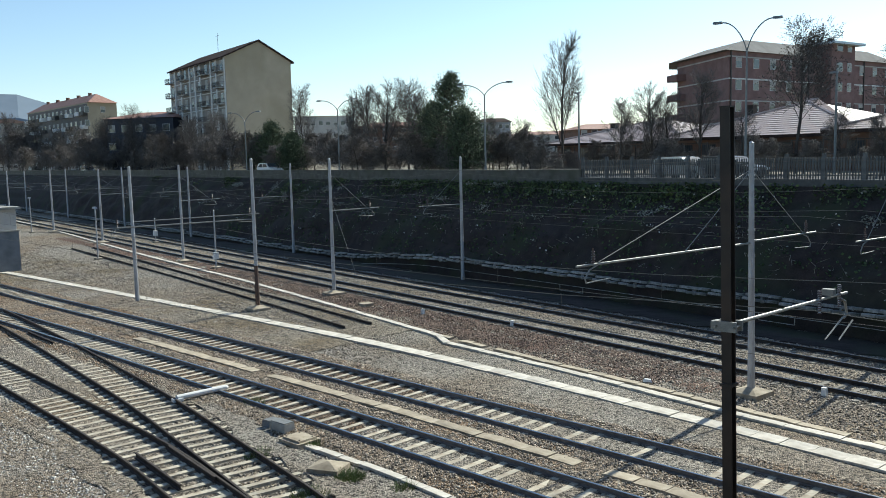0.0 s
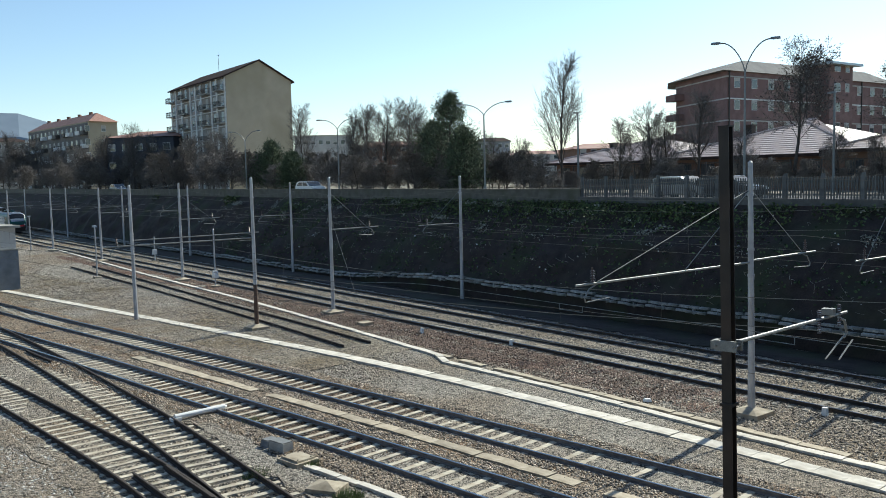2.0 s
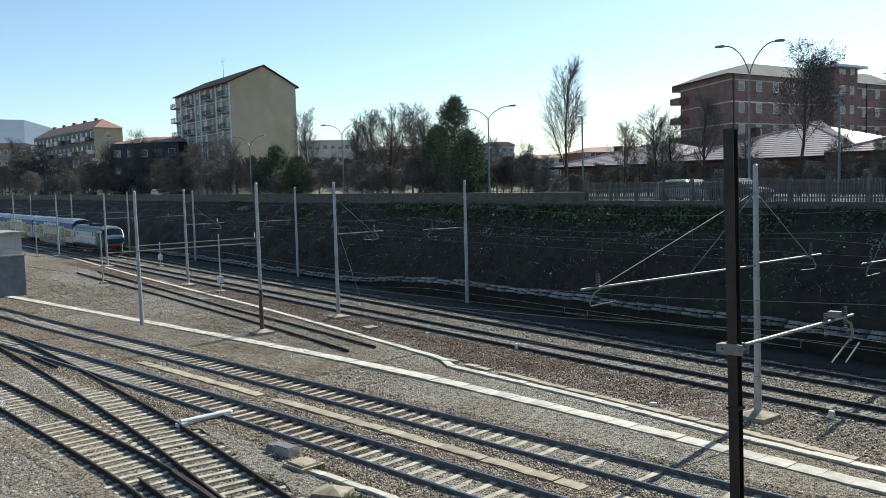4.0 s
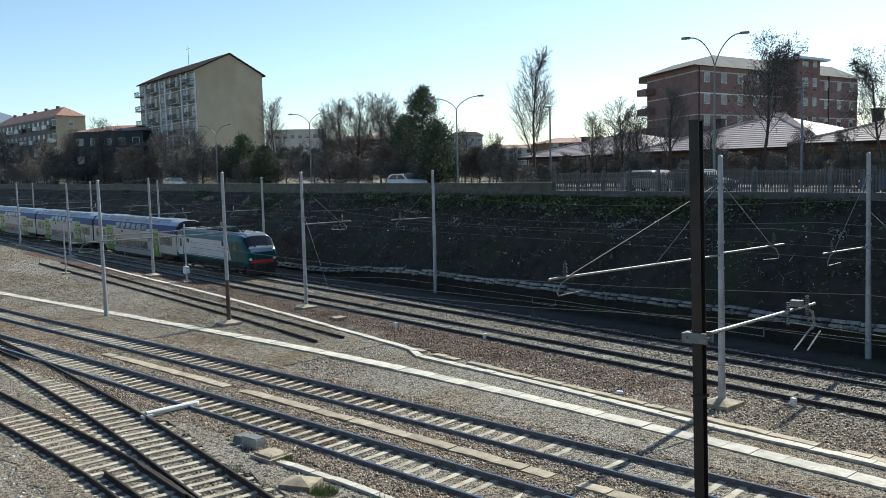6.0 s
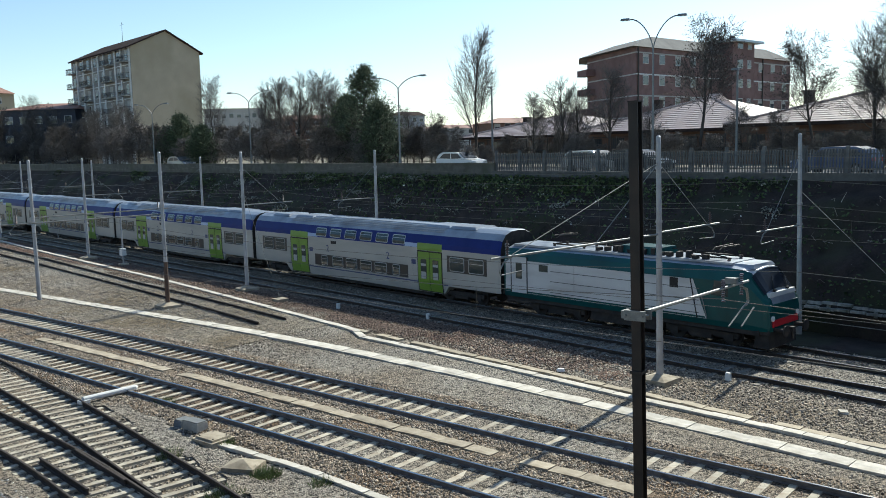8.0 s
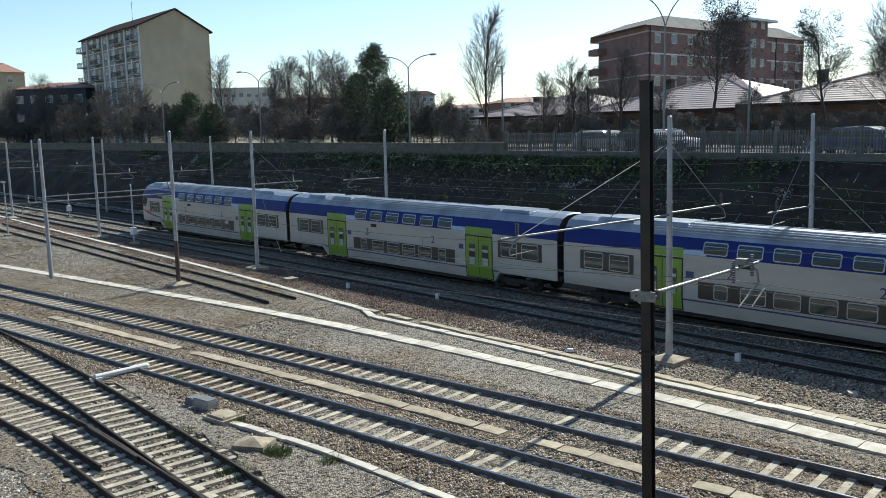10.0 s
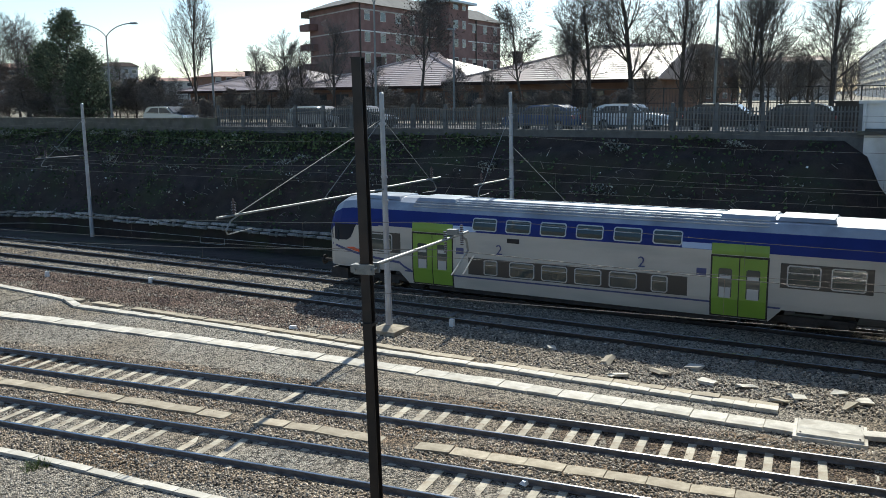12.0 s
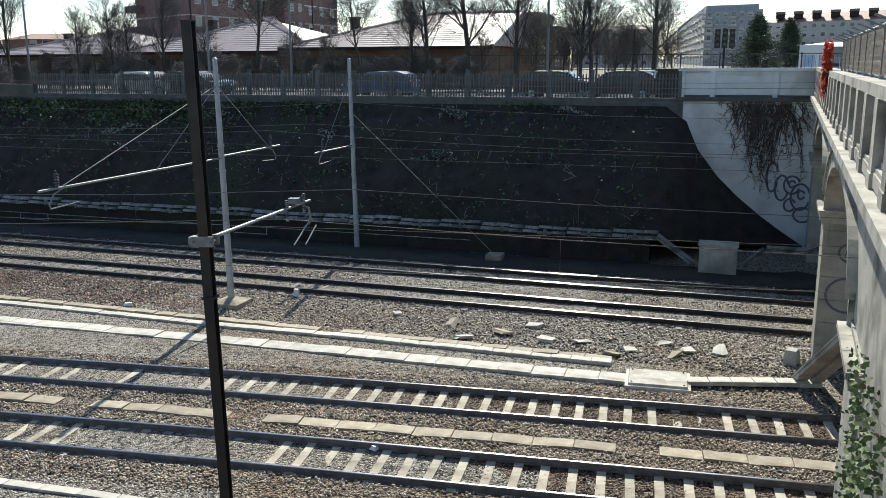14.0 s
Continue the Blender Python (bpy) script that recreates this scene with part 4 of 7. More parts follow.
def point_machine():
    t = empty("point_machine", pose(-5.45, 27.3, -0.13, 0, 0, -42) @ Matrix.Scale(0.78, 4), "grey point machine boxes beside the turnout", "point machine")
    part("motor_box", Geo().box(-0.2, 0.75, -0.28, 0.28, -0.1, 0.3, taper=0.03), CONCRETE, t)
    part("gear_box", Geo().box(-0.75, -0.24, -0.3, 0.3, -0.1, 0.24, taper=0.03), CABIN, t)
    part("cover", Geo().box(-0.16, 0.7, -0.24, 0.24, 0.3, 0.34), STEEL, t)
    part("cover", Geo().box(-0.7, -0.3, -0.25, 0.25, 0.24, 0.28), STEEL, t)
    part("base_plate", Geo().box(-0.95, 0.9, -0.5, 0.42, -0.16, -0.1), RAIL_SIDE, t)
    part("rod", Geo().tube((-0.6, 0.3, 0.05), (-0.4, 2.0, 0.0), 0.03, 0.03, 6), RAIL_SIDE, t)
    return t


point_machine()
g = Geo().tube((0, 0, 0), (1.95, 0, 0), 0.1, 0.1, 10).tube((1.95, 0, 0), (2.05, 0, 0), 0.1, 0.05, 10).box(-0.15, 0.2, -0.14, 0.14, -0.14, -0.02)
thing("white_pipe", g, TRIM_WHITE, "white protective pipe laid across between two tracks", "pipe", pose(-9.75, 30.65, 0.0, 0, 0, 42), smooth=False)


# ---------------------------------------------------------------- masts and overhead line
def ring_band(z, r):
    return Geo().tube((0, 0, z - 0.04), (0, 0, z + 0.04), r, r, 10)


def mast(u, v, h=8.4, arms=(), foot=POLE_GREY, stub=True, guy=None, label="slender grey overhead-line mast on a concrete footing", lean=0.0):
    p = uv(u, v)
    t = empty("overhead_line_mast", pose(p.x, p.y, GROUND, 0, lean, LINE_YAW), label, "mast", "overhead-line masts")
    part("shaft", Geo().tube((0, 0, 2.6), (0, 0, h), 0.115, 0.085, 10), POLE_GREY, t)
    part("lower_shaft", Geo().tube((0, 0, 0), (0, 0, 2.6), 0.135, 0.115, 10), foot, t)
    part("cap", Geo().tube((0, 0, h), (0, 0, h + 0.06), 0.1, 0.03, 8), POLE_GREY, t)
    for z in (h - 1.1, h - 3.0, h - 3.9):
        part("band", ring_band(z, 0.125), POLE_GREY, t)
    if stub:
        g = Geo().box(-0.55, 0.55, -0.55, 0.55, -0.15, 0.16, taper=0.0)
        g.v += [(-0.55, -0.55, 0.16), (0.55, -0.55, 0.16), (0.55, 0.55, 0.16), (-0.55, 0.55, 0.16), (0, 0, 0.34)]
        i = len(g.v) - 5
        g.f += [(i, i + 1, i + 4), (i + 1, i + 2, i + 4), (i + 2, i + 3, i + 4), (i + 3, i, i + 4)]
        g.m += [0] * 4
        part("footing", g, OLD_LID, t)
    for side, ln, z, stayed in arms:
        # side -1 reaches towards the viewer, +1 away from him
        a = Geo().tube((0, 0, z), (0, side * ln, z + 0.02), 0.036, 0.036, 8)
        arm = part("arm", a, STEEL, t)
        if stayed:
            part("stay", Geo().tube((0, 0, h - 0.9), (0, side * (ln - 0.9), z + 0.06), 0.014, 0.014, 5), STEEL, t)
        if ln > 6 and stayed:
            part("stay", Geo().tube((0, 0, h - 0.9), (0, side * ln * 0.42, z + 0.06), 0.014, 0.014, 5), STEEL, t)
        ins = Geo()
        for k in range(5):
            zz = z + 0.08 + 0.075 * k
            ins.tube((0, side * (ln - 0.7), zz), (0, side * (ln - 0.7), zz + 0.03), 0.07, 0.05, 8)
        ins.tube((0, side * (ln - 0.7), z), (0, side * (ln - 0.7), z + 0.5), 0.025, 0.025, 6)
        part("insulator", ins, INSULATOR, t)
        d = Geo()
        pts = [Vector((0, side * (ln - 0.9), z)), Vector((0, side * (ln - 0.55), z - 0.12)), Vector((0, side * (ln - 0.35), z - 0.38)), Vector((0, side * (ln - 0.4), z - 0.5))]
        d.path(pts, 0.025, 5).tube(pts[-1], (0, side * (ln - 1.45), z - 0.46), 0.018, 0.014, 5)
        part("steady_arm", d, STEEL, t)
    if guy:
        part("guy_wire", Geo().tube((0, 0, h - 2.4), guy, 0.011, 0.011, 5), STEEL, t)
        part("guy_anchor", Geo().box(guy[0] - 0.35, guy[0] + 0.35, guy[1] - 0.35, guy[1] + 0.35, -0.1, 0.16), OLD_LID, t)
    return t


mast(2.1, 7.6, 8.85, [(-1, 8.7, 5.4, 1), (1, 4.2, 5.46, 1)], lean=-0.8, label="tall grey overhead-line mast carrying a long cross arm")
mast(2.4, -3.0, 8.85, [(-1, 3.9, 4.9, 1)], guy=(7.0, -0.6, 0.1), stub=False, lean=-1.1)
mast(-27.3, -3.1, 8.5, [(-1, 3.6, 5.3, 1)], stub=False)
mast(-28.5, 6.5, 8.6, [(1, 3.6, 5.35, 1)], guy=(5.0, -0.8, 0.1))
mast(-26.8, 12.6, 8.7, [(-1, 8.4, 5.3, 0)], foot=POLE_RUST, label="grey overhead-line mast with a rusted lower half")
mast(-35.4, 16.7, 8.4, [(1, 8.6, 5.0, 0)], stub=False, lean=-0.8)
mast(-53.8, 6.6, 8.35, [(1, 3.6, 5.3, 1)])
mast(-52.0, -3.1, 8.2, [(-1, 3.6, 5.3, 1)], stub=False)
mast(-76.7, -3.1, 8.0, [(-1, 3.6, 5.3, 1)], stub=False)
mast(-78.4, 6.2, 8.0, [(1, 3.6, 5.3, 1)])
mast(-99.1, 6.2, 8.0, [(1, 3.6, 5.3, 1)])
mast(-100.1, -3.1, 8.0, [(-1, 3.6, 5.3, 1)], stub=False)
mast(-157.0, -3.1, 7.6, [(-1, 3.6, 5.3, 1)], stub=False)
mast(-124.7, 6.2, 7.8, [(1, 3.6, 5.3, 1)])
mast(-128.4, -3.1, 7.8, [(-1, 3.6, 5.3, 1)], stub=False)


def dark_mast():
    p = polar(18.25, 15.4)
    yaw = -45.0
    t = empty("steel_mast", pose(p.x + 0.12, p.y - 0.04, GROUND, 0, -1.1, yaw), "thick dark rolled-steel mast with a bolted bracket arm", "mast", "overhead-line masts")
    w = 0.088
    part("web", Geo().box(-0.012, 0.012, -w + 0.02, w - 0.02, 0, 9.38), POLE_DARK, t)
    for y in (-w, w - 0.02):
        part("flange", Geo().box(-w, w, y, y + 0.02, 0, 9.38), POLE_DARK, t)
    part("cap_plate", Geo().box(-w - 0.01, w + 0.01, -w - 0.01, w + 0.01, 9.38, 9.4), POLE_DARK, t)
    part("collar", Geo().box(-w - 0.025, w + 0.025, -w - 0.03, w + 0.03, 4.62, 4.67), POLE_DARK, t)
    cl = Geo().box(-0.2, 0.2, w, w + 0.05, 5.58, 5.76).box(-0.2, 0.2, -w - 0.05, -w, 5.58, 5.76).box(-0.28, -0.2, -0.1, 0.12, 5.6, 5.74)
    part("clamp", cl, STEEL, t)
    for x in (-0.16, 0.16):
        part("bolt", Geo().tube((x, -w - 0.1, 5.67), (x, w + 0.1, 5.67), 0.02, 0.02, 6), STEEL, t)
    arm = part("arm", Geo().tube((0, w, 5.68), (0, 5.35, 5.55), 0.036, 0.032, 8), STEEL, t)
    for y in (3.9, 4.95):
        ins = Geo()
        for k in range(5):
            ins.tube((0, y, 5.56 + 0.045 * k), (0, y, 5.59 + 0.045 * k), 0.05, 0.038, 8)
            ins.tube((0, y, 5.30 + 0.05 * k), (0, y, 5.33 + 0.05 * k), 0.045, 0.035, 8)
        part("insulator", ins, INSULATOR, t)
    d = Geo().path([Vector((0, 4.9, 5.5)), Vector((0.0, 5.25, 5.38)), Vector((0, 5.35, 5.1)), Vector((0, 5.2, 5.02))], 0.03, 6)
    d.tube((0, 5.15, 5.04), (0, 4.2, 4.72), 0.02, 0.016, 5).tube((0.2, 5.15, 5.0), (0.2, 4.4, 4.7), 0.02, 0.016, 5)
    part("steady_arm", d, STEEL, t)
    part("messenger_clamp", Geo().box(-0.12, 0.12, 4.3, 4.45, 5.62, 5.75), STEEL, t)
    return t


dark_mast()


def overhead_line(name, pts, z_top, z_low, sag, label, droppers=True):
    """Messenger and contact wire over supports in plan."""
    t = empty(name, Matrix.Identity(4), label, "overhead wire", kind="structure")
    top, low, dr = Geo(), Geo(), Geo()
    for a, b in zip(pts, pts[1:]):
        n = max(2, round((b - a).length / 5))
        line = []
        for k in range(n + 1):
            x = k / n
            p = a.lerp(b, x)
            line.append(Vector((p.x, p.y, z_top - sag * 4 * x * (1 - x))))
        top.path(line, 0.009, 4)
        if z_low:
            low.tube(Vector((a.x, a.y, z_low)), Vector((b.x, b.y, z_low)), 0.008, 0.008, 4)
            for p in line[1:-1]:
                dr.tube(p, Vector((p.x, p.y, z_low)), 0.004, 0.004, 3)
    part("messenger_wire", top, WIRE, t)
    if z_low:
        part("contact_wire", low, WIRE, t)
        part("dropper", dr, WIRE, t)
    return t


for v, z in ((0.75, 5.0), (4.55, 5.0)):
    overhead_line("overhead_line", [uv(u, v) for u in (-300, -230, -190, -152, -112, -77, -52, -28, 2.2, 34, 70, 110)], z + 0.95, z, 0.45, "thin overhead line above a far track")
for off in (-0.75, -4.55):
    mid = shift(A_FAR, off)
    a, b = mid[0], mid[-1]
    span = [a.lerp(b, k) for k in (0.0, 0.2, 0.34, 0.46, 0.585, 0.70, 0.85, 1.0)]
    overhead_line("overhead_line", span, 5.75, 4.85, 0.4, "thin overhead line above a near track")
for v, z in ((-3.1, 8.1), (-3.0, 7.3), (-2.9, 6.7), (7.6, 8.2)):
    overhead_line("feeder_wire", [uv(u, v) for u in (-300, -230, -190, -152, -112, -77, -50, -28, 2.2, 34, 70)], z, None, 0.5, "thin feeder wire strung between the masts")


# ---------------------------------------------------------------- train
# A vehicle's own space: x forward, y to its left, z up from the rail; its near side is at -y.
SECTION = [(1.30, 0.42), (1.40, 1.15), (1.41, 3.02), (1.38, 3.30), (1.24, 3.78), (0.98, 4.12), (0.55, 4.29), (0.0, 4.33)]


def loft(stations, bands, cap=0):
    """Body skin: stations are (x, width scale, top scale, section); bands gives a material for each strip."""
    g = Geo()
    rows = []
    for x, ws, zs, z0, sec in stations:
        ring = [(x, -y * ws, z0 + (z - z0) * zs if z > z0 else z) for y, z in sec] + [(x, y * ws, z0 + (z - z0) * zs if z > z0 else z) for y, z in reversed(sec[:-1])]
        rows.append(len(g.v))
        g.v += ring
    n = len(stations[0][4]) * 2 - 1
    for a, b in zip(rows, rows[1:]):
        for k in range(n - 1):
            g.f.append((a + k, b + k, b + k + 1, a + k + 1))
            m = min(k, n - 2 - k)
            g.m.append(bands[m])
        g.f.append((a + n - 1, b + n - 1, b, a))
        g.m.append(bands[0])
    g.f += [tuple(range(rows[0], rows[0] + n)), tuple(reversed(range(rows[-1], rows[-1] + n)))]
    g.m += [cap, cap]
    return g


def side_y(z):
    """Half width of a coach at height z."""
    for (y0, z0), (y1, z1) in zip(SECTION, SECTION[1:]):
        if z0 <= z <= z1:
            return y0 + (y1 - y0) * (z - z0) / (z1 - z0)
    return SECTION[0][0]


def plate(g, side, x0, x1, z0, z1, proud, mat=0, depth=0.03, corner=0.0):
    """A thin plate, its corners cut if wished, that follows the coach side."""
    zs = sorted({z0, z1, z0 + corner, z1 - corner} | {z for _, z in SECTION if z0 < z < z1})
    rows = []
    for z in zs:
        c = max(0.0, corner - min(z - z0, z1 - z))
        y = side_y(z) + proud
        rows.append(len(g.v))
        g.v += [(x0 + c, side * y, z), (x1 - c, side * y, z), (x1 - c, side * (y - depth), z), (x0 + c, side * (y - depth), z)]
    for a, b in zip(rows, rows[1:]):
        for k in range(4):
            g.f.append((a + k, a + (k + 1) % 4, b + (k + 1) % 4, b + k))
            g.m.append(mat)
    a, b = rows[0], rows[-1]
    g.f += [(a, a + 3, a + 2, a + 1), (b, b + 1, b + 2, b + 3)]
    g.m += [mat, mat]
    return g


def framed_window(body, side, x0, x1, z0, z1, bar=True):
    g = Geo()
    plate(g, side, x0, x1, z0, z1, 0.018, corner=0.07)
    w = part("window", g, WIN_FRAME, body)
    gl = Geo()
    plate(gl, side, x0 + 0.045, x1 - 0.045, z0 + 0.045, z1 - 0.045, 0.026, corner=0.05)
    part("pane", gl, TRAIN_GLASS, w)
    if bar:
        b = Geo()
        zb = z0 + (z1 - z0) * 0.66
        plate(b, side, x0 + 0.04, x1 - 0.04, zb - 0.012, zb + 0.012, 0.034)
        part("bar", b, WIN_FRAME, w)
    return w


def lettering(text, size, body, side, x, z, material, proud=0.03):
    cu = bpy.data.curves.new("lettering", "FONT")
    cu.body, cu.size, cu.align_x, cu.extrude = text, size, "CENTER", 0.003
    tmp = bpy.data.objects.new("lettering", cu)
    me = bpy.data.meshes.new_from_object(tmp)
    bpy.data.objects.remove(tmp)
    me.materials.clear()
    me.materials.append(material)
    ob = new("numeral", me)
    ob.parent = body
    ob.matrix_basis = pose(x, side * (1.41 + proud), z, 90, 0, 0 if side < 0 else 180)
    return ob


def bogie(parent, x):
    g = Geo()
    for y in (-1.02, 1.02):
        g.box(x - 1.7, x + 1.7, y - 0.09, y + 0.09, 0.42, 0.66)
        g.box(x - 0.5, x + 0.5, y - 0.12, y + 0.12, 0.28, 0.46)
        for dx in (-1.28, 1.28):
            g.box(x + dx - 0.2, x + dx + 0.2, y - 0.13, y + 0.13, 0.3, 0.62)
    b = part("bogie", g, UNDER, parent)
    for dx in (-1.28, 1.28):
        wh = Geo()
        for y in (-0.755, 0.755):
            wh.tube((x + dx, y - 0.06, 0.46), (x + dx, y + 0.06, 0.46), 0.45, 0.45, 20)
        wh.tube((x + dx, -0.75, 0.46), (x + dx, 0.75, 0.46), 0.08, 0.08, 8)
        part("wheelset", wh, UNDER, b)
    return b


def cab_y(x, z):
    """Half width of a driving coach at x and height z, its cab tapering to the nose."""
    taper = ((-11.85, 0.80, 0.78), (-11.6, 0.90, 0.89), (-11.15, 0.96, 0.97), (-10.55, 0.985, 0.995), (-9.75, 1.0, 1.0), (12.0, 1.0, 1.0))
    for (x0, w0, h0), (x1, w1, h1) in zip(taper, taper[1:]):
        if x <= x1:
            k = (x - x0) / (x1 - x0)
            return (w0 + (w1 - w0) * k) * side_y(1 + (z - 1) / (h0 + (h1 - h0) * k))
    return side_y(z)


def coach(name, driving, label):
    """A double-deck coach 23.7 m long, its ends at x = +-11.85; a driving coach has its cab at -x."""
    t = empty(name, Matrix.Identity(4), label, "railway coach", "train")
    H0 = 11.85
    st = []
    if driving:
        st += [(-H0 + 0.0, 0.80, 0.78, 1.0, SECTION), (-H0 + 0.25, 0.90, 0.89, 1.0, SECTION), (-H0 + 0.7, 0.96, 0.97, 1.0, SECTION), (-H0 + 1.3, 0.985, 0.995, 1.0, SECTION), (-H0 + 2.1, 1, 1, 1.0, SECTION)]
    else:
        st += [(-H0, 0.97, 0.985, 1.0, SECTION), (-H0 + 0.15, 1, 1, 1.0, SECTION)]
    ends = [(1.385, 0.93), (1.40, 1.15)] + SECTION[2:]
    st = [(x, ws, zs, z0, ends) for x, ws, zs, z0, sec in st]
    st += [(x, 1, 1, 1.0, sec) for x, sec in ((-8.0, ends), (-7.55, SECTION), (0, SECTION), (7.55, SECTION), (8.0, ends))]
    st += [(H0 - 0.15, 1, 1, 1.0, ends), (H0, 0.97, 0.985, 1.0, ends)]
    # skirt, side, belt, blue, blue, roof, roof
    body = part("body", loft(st, [0, 0, 1, 1, 2, 2, 2, 2], 3), (COACH_GREY, COACH_BLUE, COACH_ROOF, UNDER), t, smooth=False)
    # ribs and panels of the roof
    rib = Geo()
    for y, z in ((1.10, 3.985), (1.02, 4.09), (0.88, 4.18), (0.72, 4.24), (0.5, 4.305)):
        for sgn in (-1, 1):
            rib.box(-7.4, 7.4, sgn * y - 0.02, sgn * y + 0.02, z - 0.02, z + 0.03)
    part("roof_rib", rib, COACH_ROOF, t)
    for x in (-9.2, 8.6, -6.4, 6.6):
        part("roof_panel", Geo().box(x - 1.0, x + 1.0, -0.85, 0.85, 4.20, 4.345, taper=0.1), COACH_ROOF, t)
    for side in (-1, 1):
        lo = Geo()
        plate(lo, side, -H0 + (2.2 if driving else 0.3), H0 - 0.3, 0.95, 1.02, 0.006)
        part("stripe", lo, NAVY, t)
        for xd in (-6.3, 6.5):
            d = Geo()
            plate(d, side, xd - 1.02, xd + 1.02, 0.44, 2.86, 0.010)
            part("door_surround", d, UNDER, t)
            for k in (-1, 1):
                lf = Geo()
                plate(lf, side, xd + (0.02 if k > 0 else -0.96), xd + (0.96 if k > 0 else -0.02), 0.5, 2.78, 0.022)
                leaf = part("door_leaf", lf, LIME, t, "lime green door leaf")
                gl = Geo()
                plate(gl, side, xd + k * 0.49 - 0.24, xd + k * 0.49 + 0.24, 1.2, 2.35, 0.030, corner=0.05)
                part("pane", gl, TRAIN_GLASS, leaf)
                for za, zb in ((1.2, 1.62), (1.95, 2.1)):
                    st2 = Geo()
                    plate(st2, side, xd + k * 0.49 - 0.2, xd + k * 0.49 + 0.2, za, zb, 0.036)
                    part("sticker", st2, WIN_FRAME, leaf)
            up = Geo()
            plate(up, side, xd - 1.0, xd + 1.0, 2.88, 3.30, 0.010)
            part("door_header", up, LIME, t)
            s = 1 if xd < 0 else -1
            pb = Geo()
            plate(pb, side, xd + s * 1.02, xd + s * 2.1, 3.03, 3.26, 0.008) if s > 0 else plate(pb, side, xd - 2.1, xd - 1.02, 3.03, 3.26, 0.008)
            part("pale_panel", pb, COACH_PALE, t)
            mk = Geo()
            xm = xd + s * 1.35
            plate(mk, side, xm - 0.18, xm + 0.18, 2.0, 2.28, 0.012)
            part("pictogram", mk, NAVY, t)
        for k in range(6):
            x = -3.8 + 1.53 * k
            framed_window(t, side, x - 0.56, x + 0.56, 3.10, 3.66, True)
        band = Geo()
        plate(band, side, -4.55, 4.65, 1.12, 1.88, 0.006)
        part("window_band", band, TRAIN_BAND, t)
        for k in range(6):
            x = -3.5 + 1.42 * k
            hw = 0.32 if k in (0, 5) else 0.56
            framed_window(t, side, x - hw, x + hw, 1.16, 1.84, True)
        for xe in (-8.9 if driving else -9.3, 9.4):
            bd = Geo()
            half = 0.98 if driving and xe < 0 else 1.5
            plate(bd, side, xe - half, xe + half, 1.78, 2.72, 0.006)
            part("window_band", bd, TRAIN_BAND, t)
            for k in ((0,) if driving and xe < 0 else (-0.72, 0.72)):
                framed_window(t, side, xe + k - 0.56, xe + k + 0.56, 1.84, 2.66)
        vent = Geo()
        plate(vent, side, -2.75, -2.2, 2.66, 2.86, 0.012)
        part("vent", vent, UNDER, t)
        lettering("2", 0.62, t, side, -3.1, 2.12, NAVY)
        lettering("2", 0.62, t, side, 2.9, 2.12, NAVY)
        if driving:
            def ribbon(pts):
                """A painted band on the curved cab side: (x, low, high) columns."""
                g = Geo()
                prev = None
                for x, lo, hi in pts:
                    col = [Vector((x, side * (cab_y(x, lo + (hi - lo) * k / 4) + 0.012), lo + (hi - lo) * k / 4)) for k in range(5)]
                    if prev:
                        for k in range(4):
                            g.face([prev[k], col[k], col[k + 1], prev[k + 1]])
                    prev = col
                return g
            part("stripe", ribbon([(-H0 + d, z - 0.055, z + 0.055) for d, z in ((0.12, 1.98), (0.4, 1.9), (0.8, 1.8), (1.4, 1.66), (2.2, 1.52), (3.1, 1.42), (3.85, 1.36), (4.15, 1.16), (4.5, 0.98))]), NAVY, t)
            part("orange_stripe", ribbon([(-H0 + d, z, z + w) for d, z, w in ((1.0, 1.84, 0.03), (1.4, 1.74, 0.16), (1.9, 1.63, 0.13), (2.3, 1.56, 0.03))]), ORANGE, t, "faded orange flash")
            part("cab_mask", ribbon([(-H0 + d, z, 3.0) for d, z in ((0.1, 2.24), (0.35, 2.2), (0.7, 2.2), (1.05, 2.22), (1.25, 2.35), (1.4, 2.6), (1.5, 2.85), (1.6, 2.98))]), LOCO_GLASS, t, "black cab side mask round the window")
            part("cab_blue", ribbon([(-H0 + d, 2.98, 3.3) for d in (0.3, 0.7, 1.1, 1.6, 2.1, 2.8)]), COACH_BLUE, t)
    if driving:
        part("windscreen", loft([(-H0 - 0.02, 0.74, 0.66, 1.9, [(1.3, 2.0), (1.36, 2.2), (1.34, 2.7), (1.2, 3.2), (0.0, 3.5)]), (-H0 + 0.55, 0.955, 0.96, 1.9, [(1.36, 2.0), (1.42, 2.2), (1.42, 2.7), (1.36, 3.25), (0.0, 3.6)])], [0] * 5), TRAIN_GLASS, t)
        part("nose_skirt", Geo().box(-H0 - 0.12, -H0 + 0.9, -1.15, 1.15, 0.25, 0.75, taper=0.08), UNDER, t)
        for y in (-0.9, 0.9):
            part("headlight", Geo().tube((-H0 - 0.05, y, 1.35), (-H0 + 0.05, y, 1.35), 0.13, 0.13, 10), SIGN_WHITE, t)
            part("buffer", Geo().tube((-H0 - 0.55, y, 1.05), (-H0, y, 1.05), 0.09, 0.09, 8).tube((-H0 - 0.6, y, 1.05), (-H0 - 0.55, y, 1.05), 0.24, 0.24, 14), UNDER, t)
    for x in (-8.7, 8.7):
        bogie(t, x)
    part("underframe", Geo().box(-6.6, 6.6, -1.2, 1.2, 0.22, 0.5, taper=0.06), UNDER, t)
    part("gangway", Geo().box(H0 - 0.02, H0 + 0.26, -0.8, 0.8, 0.9, 3.3).box(H0 - 0.02, H0 + 0.24, -1.25, 1.25, 0.95, 1.15), UNDER, t)
